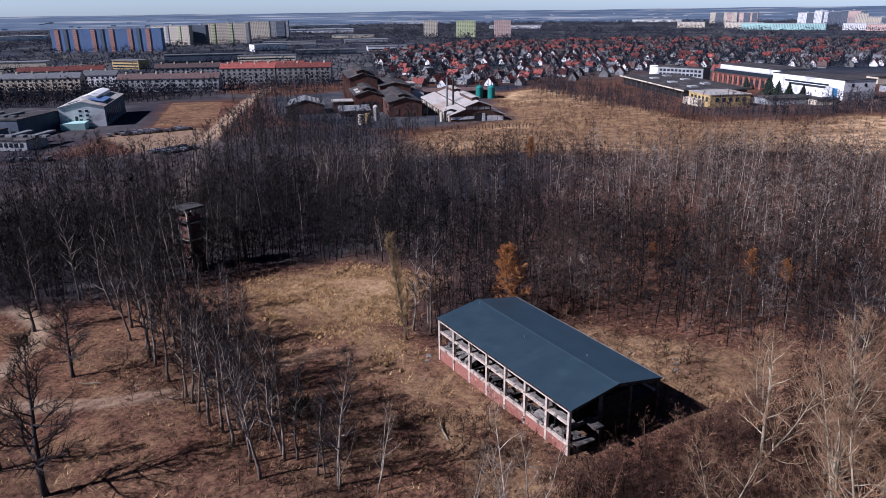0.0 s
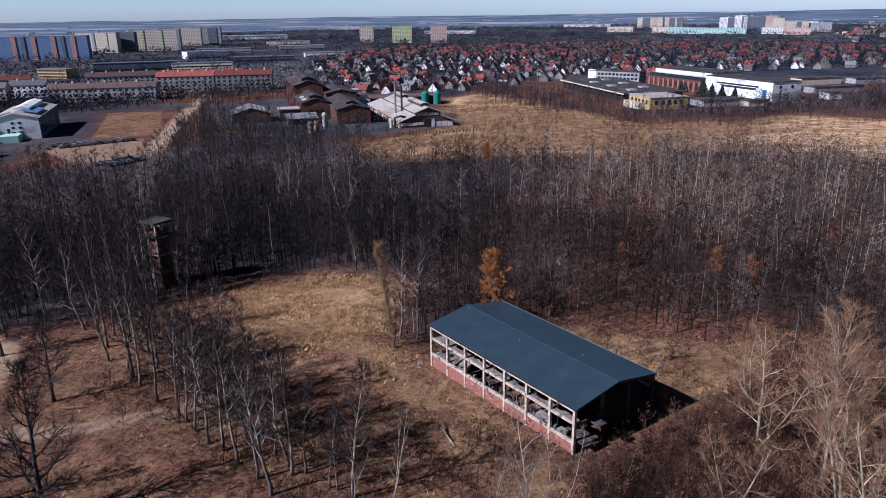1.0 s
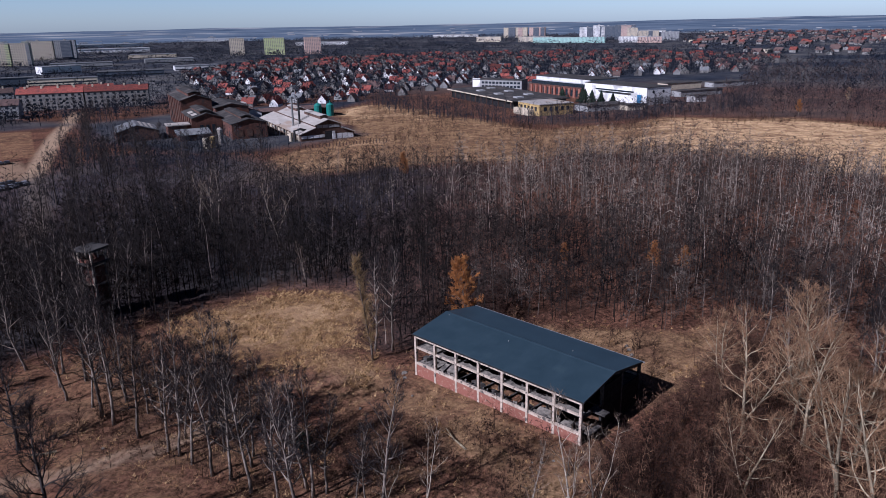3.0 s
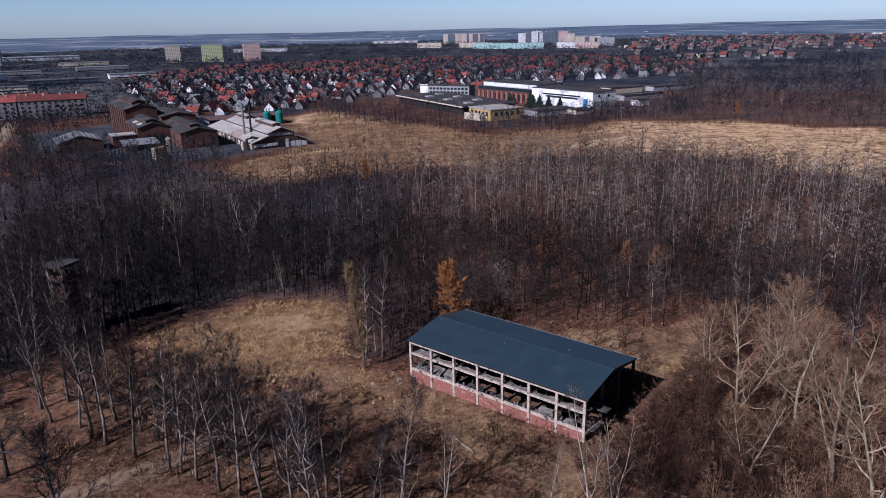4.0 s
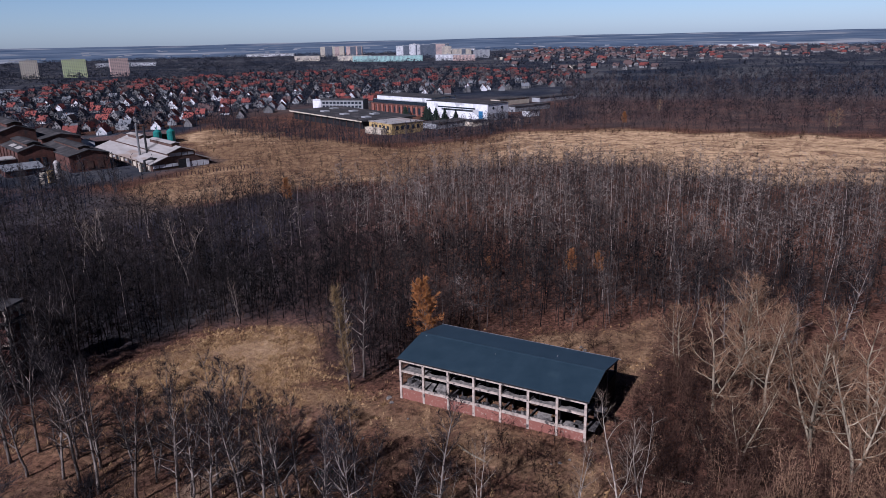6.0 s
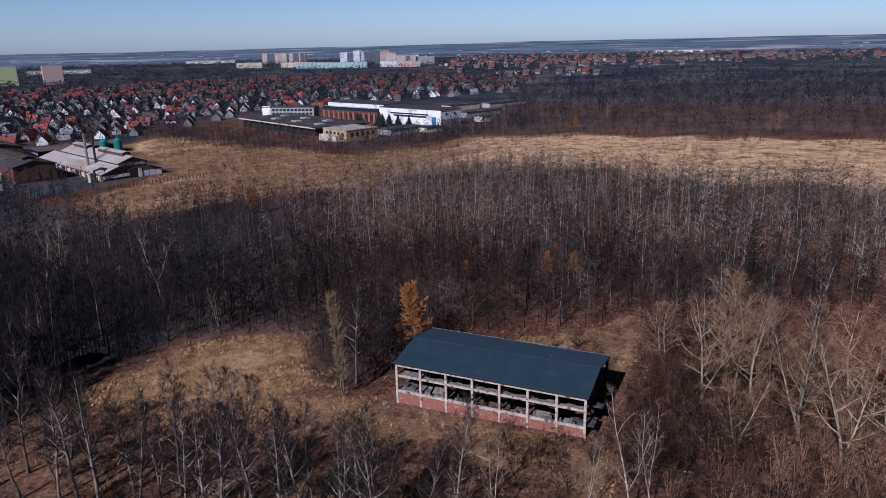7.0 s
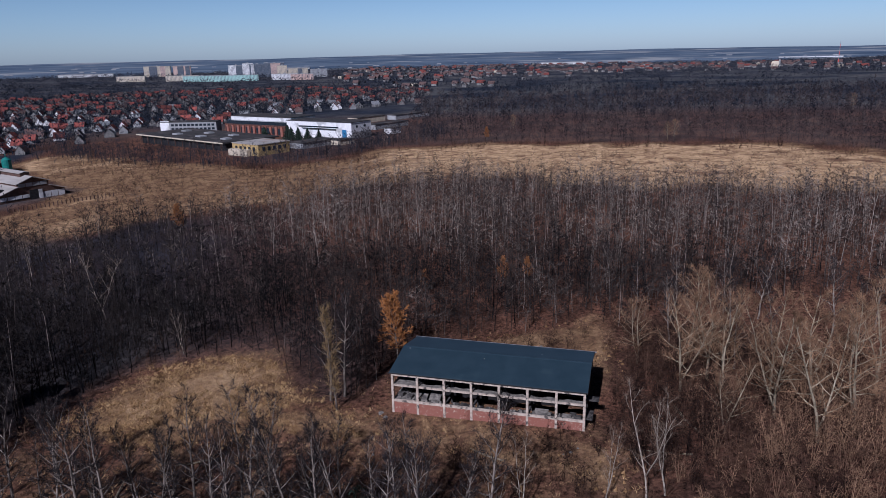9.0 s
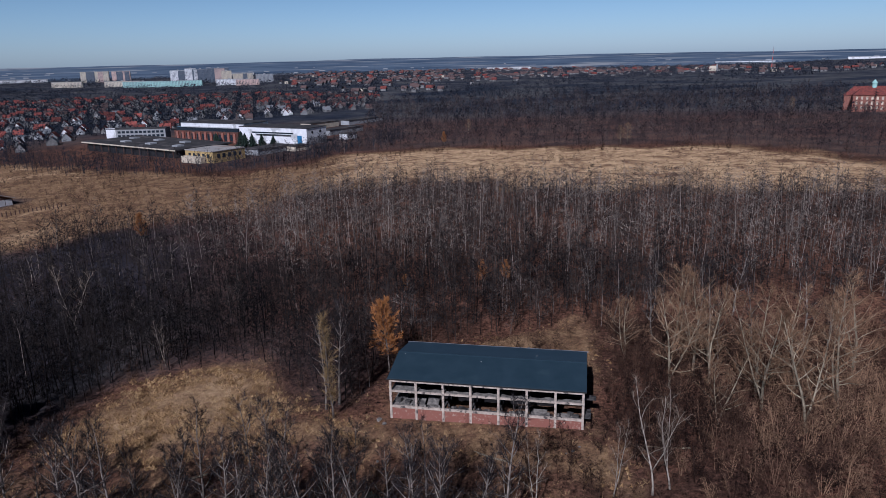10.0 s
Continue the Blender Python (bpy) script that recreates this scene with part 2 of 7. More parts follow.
class Mesh:
    """Collects faces in plain lists and makes one mesh of them."""

    def __init__(self):
        self.v, self.f = [], []

    def quad(self, a, b, c, d):
        n = len(self.v)
        self.v += [a, b, c, d]
        self.f.append((n, n + 1, n + 2, n + 3))
        return self

    def poly(self, pts):
        n = len(self.v)
        self.v += list(pts)
        self.f.append(tuple(range(n, n + len(pts))))
        return self

    def box(self, x0, y0, z0, x1, y1, z1):
        n = len(self.v)
        self.v += [(x0, y0, z0), (x1, y0, z0), (x1, y1, z0), (x0, y1, z0), (x0, y0, z1), (x1, y0, z1), (x1, y1, z1), (x0, y1, z1)]
        self.f += [tuple(n + i for i in q) for q in ((3, 2, 1, 0), (4, 5, 6, 7), (0, 1, 5, 4), (1, 2, 6, 5), (2, 3, 7, 6), (3, 0, 4, 7))]
        return self

    def prism(self, ring, z0, z1):
        """An upright prism over a counter-clockwise ring of (x, y)."""
        n, k = len(self.v), len(ring)
        self.v += [(x, y, z0) for x, y in ring] + [(x, y, z1) for x, y in ring]
        self.f += [tuple(n + i for i in reversed(range(k))), tuple(n + k + i for i in range(k))]
        self.f += [(n + i, n + (i + 1) % k, n + k + (i + 1) % k, n + k + i) for i in range(k)]
        return self

    def extrude_x(self, ring, x0, x1):
        """A prism along x over a ring of (y, z)."""
        n, k = len(self.v), len(ring)
        self.v += [(x0, y, z) for y, z in ring] + [(x1, y, z) for y, z in ring]
        self.f += [tuple(n + i for i in reversed(range(k))), tuple(n + k + i for i in range(k))]
        self.f += [(n + i, n + (i + 1) % k, n + k + (i + 1) % k, n + k + i) for i in range(k)]
        return self

    def extrude_y(self, ring, y0, y1):
        """A prism along y over a ring of (x, z)."""
        n, k = len(self.v), len(ring)
        self.v += [(x, y0, z) for x, z in ring] + [(x, y1, z) for x, z in ring]
        self.f += [tuple(n + i for i in range(k)), tuple(n + k + i for i in reversed(range(k)))]
        self.f += [(n + (i + 1) % k, n + i, n + k + i, n + k + (i + 1) % k) for i in range(k)]
        return self

    def tube(self, pts, radii, sides=6, cap=True):
        """A tapered tube along pts."""
        rings = []
        for i, p in enumerate(pts):
            d = (Vector(pts[min(i + 1, len(pts) - 1)]) - Vector(pts[max(i - 1, 0)])).normalized()
            a = d.orthogonal().normalized()
            b = d.cross(a)
            n = len(self.v)
            for k in range(sides):
                w = 2 * math.pi * k / sides
                self.v.append(tuple(Vector(p) + radii[i] * (math.cos(w) * a + math.sin(w) * b)))
            rings.append(n)
        for r0, r1 in zip(rings, rings[1:]):
            self.f += [(r0 + k, r0 + (k + 1) % sides, r1 + (k + 1) % sides, r1 + k) for k in range(sides)]
        if cap:
            self.f.append(tuple(rings[-1] + k for k in range(sides)))
            self.f.append(tuple(rings[0] + k for k in reversed(range(sides))))
        return self

    def data(self, name, mat, smooth=False):
        me = bpy.data.meshes.new(name)
        me.from_pydata(self.v, [], self.f)
        me.materials.append(mat)
        if smooth:
            me.polygons.foreach_set("use_smooth", [True] * len(me.polygons))
        return me


def part(name, mesh, mat, parent, label="", kind="", m=None, smooth=False):
    """Links a Mesh (or ready mesh data) as one object under a thing."""
    ob = new(name, mesh.data(name, mat, smooth) if isinstance(mesh, Mesh) else mesh)
    ob.parent = parent
    if m is not None:
        ob.matrix_basis = m
    return tagged(ob, label=label, kind=kind)


def thing(name, label, category, m=None, group="", kind=""):
    ob = new(name)
    ob.empty_display_size = 0.5
    if m is not None:
        ob.matrix_basis = m
    return tagged(ob, label, category, group, kind)


def soup(name, tris, tint, mat, label, category, kind="stuff"):
    """One object out of an array of triangles (n, 3, 3) and a tint for each."""
    n = len(tris)
    me = bpy.data.meshes.new(name)
    me.vertices.add(3 * n)
    me.vertices.foreach_set("co", np.ascontiguousarray(tris, np.float32).ravel())
    me.loops.add(3 * n)
    me.loops.foreach_set("vertex_index", np.arange(3 * n, dtype=np.int32))
    me.polygons.add(n)
    me.polygons.foreach_set("loop_start", np.arange(0, 3 * n, 3, dtype=np.int32))
    at = me.attributes.new("tint", "FLOAT", "POINT")
    at.data.foreach_set("value", np.repeat(np.clip(tint, 0, 1), 3).astype(np.float32))
    me.materials.append(mat)
    me.update()
    return tagged(new(name, me), label, category, kind=kind)

# ---- lie of the land ----
GZ0, GZX, GZY = -0.033, -0.00681, -0.02585


def ground_z(x, y):
    """Gently falling land that levels out at -10 m; works on arrays."""
    z = GZ0 + GZX * np.asarray(x, float) + GZY * np.asarray(y, float)
    low = -10 + 3 * np.logaddexp(0, (z + 10) / 3)
    return np.where(low > 4, 4 + 2 * np.tanh((low - 4) / 2), low)


def gz(x, y):
    return float(ground_z(x, y))


def inside(poly, x, y):
    """Signed distance to a polygon, positive inside; x and y are arrays."""
    x, y = np.asarray(x, float), np.asarray(y, float)
    best = np.full(x.shape, 1e9)
    odd = np.zeros(x.shape, bool)
    for (x0, y0), (x1, y1) in zip(poly, poly[1:] + poly[:1]):
        dx, dy = x1 - x0, y1 - y0
        t = np.clip(((x - x0) * dx + (y - y0) * dy) / (dx * dx + dy * dy), 0, 1)
        best = np.minimum(best, np.hypot(x - x0 - t * dx, y - y0 - t * dy))
        cross = (y0 > y) != (y1 > y)
        with np.errstate(divide="ignore", invalid="ignore"):
            odd ^= cross & (x < (x1 - x0) * (y - y0) / (y1 - y0 if y1 != y0 else 1e-9) + x0)
    return np.where(odd, best, -best)


def near_line(line, x, y):
    x, y = np.asarray(x, float), np.asarray(y, float)
    best = np.full(x.shape, 1e9)
    for (x0, y0), (x1, y1) in zip(line, line[1:]):
        dx, dy = x1 - x0, y1 - y0
        t = np.clip(((x - x0) * dx + (y - y0) * dy) / (dx * dx + dy * dy), 0, 1)
        best = np.minimum(best, np.hypot(x - x0 - t * dx, y - y0 - t * dy))
    return best


CLEARING = [(-40, 70), (-30, 140), (-5, 127), (8, 127), (22, 130), (33, 130), (47, 127), (55, 117), (58, 109), (50, 100), (43, 92), (41.5, 88), (44, 84), (66, 83), (74, 74), (79, 60), (86, 55), (76, 48), (62, 47), (45, 46), (40, 38), (28, 44), (20, 50), (0, 55)]
STRAW = [(24, 122), (33, 128), (46, 126), (54, 116), (56, 109), (49, 101), (42, 92), (40, 83), (35, 80), (31, 92), (24, 106)]
VERGE = [(29, 44), (40, 46.5), (42, 52), (41.5, 79), (44, 82), (37, 84), (34, 70), (31, 56)]     # dry grass before the building
REAR = [(57, 47), (63, 46.5), (78, 50), (87, 54), (79, 62), (74, 73), (67, 82), (58, 82), (58, 60)]      # and behind it
FIELD = [(104, 230), (135, 222), (152, 222), (169, 196), (190, 176), (215, 180), (240, 160), (250, 110), (240, 90), (232, 50), (228, 10), (226, -60), (300, -75), (345, -45), (372, -15), (372, 74), (378, 145), (350, 205), (300, 214), (276, 240), (284, 310), (318, 400), (300, 425), (262, 410), (225, 345), (205, 296), (160, 285), (120, 262)]
WEEDS = [(110, 262), (118, 232), (150, 224), (172, 200), (205, 186), (250, 165), (330, 205), (285, 240), (280, 320), (300, 400), (225, 340), (205, 296), (150, 282)]
WOOD = [(-60, 150), (-20, 133), (5, 129), (22, 131), (34, 130.5), (47, 128), (55, 119), (59, 109), (51, 100), (44, 92.5), (42.5, 89), (45, 85.5), (54, 84.5), (66, 81.5), (73, 74), (77.5, 65), (81, 60), (88, 57), (82, 49), (90, 44), (105, 20), (100, -30), (95, -90), (226, -85), (228, 8), (231, 50), (240, 92), (248, 110), (238, 158), (214, 178), (190, 174), (168, 193), (150, 220), (134, 220), (102, 226), (64, 228), (40, 222), (-10, 210), (-70, 200)]
ROAD = [(24, 205), (33, 228), (54, 313), (76, 375), (100, 440), (150, 560)]
STREET = [(200, 560), (271, 708), (430, 1160), (690, 1900)]
TRACK_A = [(-22, 100), (-13, 106), (-9, 115), (-8, 123), (-12, 133), (-24, 140)]
TRACK_B = [(-30, 100), (-12.6, 95.4), (-3, 90.5), (8, 87.7), (18, 88), (28, 90), (37, 84)]
LAWN = [(40, 376), (69, 363), (95, 470), (66, 485)]
YARD_WORKS = [(118, 312), (150, 296), (204, 298), (222, 345), (258, 412), (300, 430), (330, 450), (215, 490), (125, 480), (104, 390)]
YARD_LEFT = [(-120, 300), (-10, 300), (14, 350), (40, 378), (64, 490), (95, 480), (125, 480), (100, 560), (-120, 560)]
FAR_WOOD = [(226, -90), (300, -84), (350, -56), (384, -15), (386, 74), (392, 145), (362, 212), (306, 226), (288, 256), (330, 300), (420, 300), (520, 250), (760, 330), (1100, 380), (1300, 300), (1200, -100), (800, -420), (400, -350), (226, -240)]
CARPARK = [(16, 354), (60, 357), (52, 296), (27, 290)]


def build_ground():
    def lines(lo, hi, step, far_lo, far_hi):
        mid = list(np.arange(lo, hi + 0.1, step))
        out, d = [], step
        p = hi
        while p < far_hi:
            d *= 1.17
            p += d
            out.append(min(p, far_hi))
        down, d = [], step
        p = lo
        while p > far_lo:
            d *= 1.17
            p -= d
            down.append(max(p, far_lo))
        return np.array(down[::-1] + mid + out)

    xs = np.concatenate([lines(-44, 110, 1.0, -4900, 110), np.arange(113, 390, 3.0), lines(390, 393, 3.0, 390, 4900)])
    ys = np.concatenate([lines(-90, -87, 3.0, -4900, -87), np.arange(-84, 30, 3.0), np.arange(32, 141, 1.0), np.arange(143, 470, 3.0), lines(470, 473, 3.0, 470, 4900)])
    xs, ys = np.unique(np.round(xs, 2)), np.unique(np.round(ys, 2))
    X, Y = np.meshgrid(xs, ys)
    rng = np.random.default_rng(4)
    Z = ground_z(X, Y)
    bumps = sum(a * np.sin(X * kx + Y * ky + p) for a, kx, ky, p in [(0.10, .31, .17, 0), (0.08, -.21, .37, 1), (0.06, .7, .45, 2), (0.05, -.6, .8, 3)])
    wild = np.clip(1 - np.hypot(X - 60, Y - 110) / 260, 0, 1)
    Z = Z + bumps * np.sqrt(wild) * 1.2 + rng.normal(0, 0.05, Z.shape) * (wild > 0) + rng.normal(0, 0.12, Z.shape) * (inside(STRAW, X, Y) > -4)
    pad = np.clip((near_line([(46, 57), (53, 72)], X, Y) - 9) / 6, 0, 1)
    Z = np.where(wild > 0, Z * pad + (1 - pad) * ground_z(X, Y), Z)
    x, y = X.ravel(), Y.ravel()
    wob = 6 * np.sin(x * .09 + 2 * np.sin(y * .07)) + 4 * np.sin(y * .17 + x * .05)
    soft = lambda d, w: np.clip(0.5 + d / w, 0, 1)
    straw = np.maximum(soft(inside(FIELD, x, y) + wob, 18), 0.90 * soft(inside(STRAW, x, y) + 0.4 * wob, 10))
    straw = straw * (1 - 0.22 * soft(inside(WEEDS, x, y) + 2 * wob, 30))
    straw = np.maximum(straw, 0.35 * soft(inside(CLEARING, x, y), 10))
    straw = np.maximum(straw, 0.66 * soft(inside(VERGE, x, y) + 0.3 * wob, 6))
    straw = np.maximum(straw, 0.75 * soft(inside(REAR, x, y) + 0.3 * wob, 6))
    straw = np.maximum(straw, 0.45 * soft(inside(LAWN, x, y), 2))
    ruts = lambda line: np.maximum(0.35 * soft(1.3 - near_line(line, x, y), 1.2), soft(0.45 - np.abs(near_line(line, x, y) - 0.85), 0.7))
    dirt = np.maximum(soft(1.5 - near_line(TRACK_A, x, y), 1.4), ruts(TRACK_B) * np.clip((40 - x) / 30, 0.2, 0.95))
    dirt = np.maximum(dirt, soft(4.0 - near_line(ROAD, x, y), 3))
    dirt = np.maximum(dirt, 0.6 * soft(inside(CARPARK, x, y), 3))
    town = np.clip((np.hypot(x - 60, y - 60) - 480) / 150, 0, 1)
    # the works yard's dark ground tone includes its shade
    for yard, much in ((YARD_WORKS, 1.0), (YARD_LEFT, .85), (FAR_WOOD, .35)):
        town = np.maximum(town, much * soft(inside(yard, x, y), 14))
    # ground darkened under the old wood, painting in the shade of its trees
    wood_shade = 0.8 * soft(inside(WOOD, x, y) - 2, 8) * np.clip((y - 0.75 * x - 25) / 70, 0, 1)
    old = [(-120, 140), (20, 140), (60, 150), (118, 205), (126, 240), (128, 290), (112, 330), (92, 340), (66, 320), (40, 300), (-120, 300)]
    town = np.maximum(town, np.maximum(wood_shade, 0.75 * soft(inside(old, x, y), 14)))
    town = town * (1 - soft(inside(LAWN, x, y), 2))
    street = soft(4.0 - near_line(STREET, x, y), 3)
    col = np.stack([straw, dirt, town, street], 1).astype(np.float32)
    me = bpy.data.meshes.new("ground")
    w, h = len(xs), len(ys)
    me.vertices.add(w * h)
    me.vertices.foreach_set("co", np.stack([x, y, Z.ravel()], 1).astype(np.float32).ravel())
    i = (np.arange(h - 1)[:, None] * w + np.arange(w - 1)[None]).ravel()
    q = np.stack([i, i + 1, i + w + 1, i + w], 1).astype(np.int32)
    me.loops.add(q.size)
    me.loops.foreach_set("vertex_index", q.ravel())
    me.polygons.add(len(q))
    me.polygons.foreach_set("loop_start", np.arange(0, q.size, 4, dtype=np.int32))
    me.polygons.foreach_set("use_smooth", np.ones(len(q), bool))
    at = me.attributes.new("cover", "FLOAT_COLOR", "POINT")
    at.data.foreach_set("color", col.ravel())
    me.update()

    m = bpy.data.materials.new("wild_ground")
    m.use_nodes = True
    N, L = m.node_tree.nodes, m.node_tree.links.new
    tc = N.new("ShaderNodeTexCoord")

    def tex(size, detail=8, rough=0.65, distort=0.0):
        n = N.new("ShaderNodeTexNoise")
        n.inputs["Scale"].default_value, n.inputs["Detail"].default_value = 1 / size, detail
        n.inputs["Roughness"].default_value, n.inputs["Distortion"].default_value = rough, distort
        L(tc.outputs["Object"], n.inputs["Vector"])
        return n.outputs[0]

    def ramp(src, a, b, c0, c1):
        r = N.new("ShaderNodeValToRGB")
        r.color_ramp.elements[0].position, r.color_ramp.elements[1].position = a, b
        r.color_ramp.elements[0].color, r.color_ramp.elements[1].color = (*c0, 1), (*c1, 1)
        L(src, r.inputs[0])
        return r.outputs[0]

    def mix(f, a, b):
        n = N.new("ShaderNodeMix")
        n.data_type = "RGBA"
        for s, v in ((0, f), (6, a), (7, b)):
            if isinstance(v, (tuple, float)):
                n.inputs[s].default_value = v
            else:
                L(v, n.inputs[s])
        return n.outputs[2]

    def math_node(op, a, b):
        n = N.new("ShaderNodeMath")
        n.operation, n.use_clamp = op, True
        for s, v in ((0, a), (1, b)):
            if isinstance(v, float):
                n.inputs[s].default_value = v
            else:
                L(v, n.inputs[s])
        return n.outputs[0]

    cover = N.new("ShaderNodeAttribute")
    cover.attribute_name = "cover"
    sep = N.new("ShaderNodeSeparateColor")
    L(cover.outputs["Color"], sep.inputs[0])
    fine, mid, big = tex(0.7, 10, 0.75), tex(5.0, 6, 0.6, 0.6), tex(26.0, 5, 0.6, 0.8)
    litter = mix(ramp(big, 0.4, 0.6, (0, 0, 0), (1, 1, 1)), ramp(fine, 0.36, 0.64, (0.010, 0.006, 0.006), (0.135, 0.074, 0.050)), ramp(fine, 0.36, 0.64, (0.014, 0.008, 0.007), (0.27, 0.135, 0.082)))
    # the dark ends stand for shaded gaps between grass tufts
    grass = mix(ramp(mid, 0.38, 0.62, (0, 0, 0), (1, 1, 1)), ramp(fine, 0.28, 0.72, (0.030, 0.017, 0.011), (0.27, 0.160, 0.090)), ramp(fine, 0.28, 0.72, (0.085, 0.050, 0.027), (0.50, 0.325, 0.170)))
    edge = ramp(math_node("ADD", math_node("MULTIPLY", sep.outputs[0], 0.8), math_node("MULTIPLY", mid, 0.45)), 0.42, 0.78, (0, 0, 0), (1, 1, 1))
    pale_grass = mix(ramp(mid, 0.33, 0.62, (0, 0, 0), (1, 1, 1)), ramp(fine, 0.28, 0.72, (0.17, 0.10, 0.054), (0.42, 0.27, 0.145)), ramp(fine, 0.25, 0.7, (0.40, 0.265, 0.14), (0.80, 0.57, 0.315)))
    patchy = ramp(tex(17.0, 7, 0.68, 1.4), 0.37, 0.50, (0, 0, 0), (1, 1, 1))
    pale_grass = mix(patchy, ramp(fine, 0.28, 0.72, (0.10, 0.055, 0.034), (0.27, 0.160, 0.092)), pale_grass)
    grass = mix(ramp(sep.outputs[0], 0.80, 0.97, (0, 0, 0), (1, 1, 1)), grass, pale_grass)
    base = mix(edge, litter, grass)
    soil = ramp(fine, 0.3, 0.7, (0.25, 0.172, 0.108), (0.43, 0.32, 0.215))
    base = mix(math_node("MULTIPLY", sep.outputs[1], ramp(mid, 0.3, 0.5, (.6, .6, .6), (1, 1, 1))), base, soil)
    # blue in the town tones stands for distance haze
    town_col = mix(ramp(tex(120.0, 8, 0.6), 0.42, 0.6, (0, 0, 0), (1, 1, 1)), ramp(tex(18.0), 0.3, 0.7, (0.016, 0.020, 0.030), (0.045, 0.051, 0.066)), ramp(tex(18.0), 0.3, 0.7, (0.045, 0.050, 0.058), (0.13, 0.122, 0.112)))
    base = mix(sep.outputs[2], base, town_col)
    base = mix(cover.outputs["Alpha"], base, (0.12, 0.12, 0.12, 1.0))
    bsdf = N["Principled BSDF"]
    L(base, bsdf.inputs["Base Color"])
    bsdf.inputs["Roughness"].default_value, bsdf.inputs["Specular IOR Level"].default_value = 1.0, 0.02
    bp = N.new("ShaderNodeBump")
    bp.inputs["Strength"].default_value, bp.inputs["Distance"].default_value = 0.9, 0.35
    L(fine, bp.inputs["Height"])
    L(bp.outputs[0], bsdf.inputs["Normal"])
    me.materials.append(m)
    return tagged(new("ground", me), "brown leaf litter and tan dry grass over gently falling land", "ground", kind="structure")


build_ground()


def build_hills():
    """A low wooded rim at the edge of the land, distance haze painted into its blues."""
    v, f = [], []
    n = 240
    for i in range(n):
        a = 2 * math.pi * i / n
        h = 2 + 1.4 * math.sin(3 * a + 1) + 1.0 * math.sin(7 * a) + 0.7 * math.sin(17 * a + 2) + 0.5 * math.sin(41 * a)
        for r, z in ((3300, -12), (3900, 6 + 0.5 * h), (4500, 34 + 2 * h), (4850, 40 + 2.4 * h)):
            v.append((r * math.cos(a), r * math.sin(a), z))
    for i in range(n):
        for k in range(3):
            f.append((4 * i + k, 4 * i + k + 1, 4 * ((i + 1) % n) + k + 1, 4 * ((i + 1) % n) + k))
    me = bpy.data.meshes.new("backdrop")
    me.from_pydata(v, [], f)
    me.polygons.foreach_set("use_smooth", [True] * len(me.polygons))
    me.materials.append(material("hazy_blue_woods", (0.030, 0.055, 0.098), (0.125, 0.165, 0.215), 90, 1.0, stretch=(0.25, 0.25, 16), blotch=(0.27, 0.285, 0.29), blotch_size=110, blotch_at=0.55))
    tagged(new("backdrop", me), "low wooded hills along the horizon, haze painted in blue-grey", "hills", kind="structure")


build_hills()

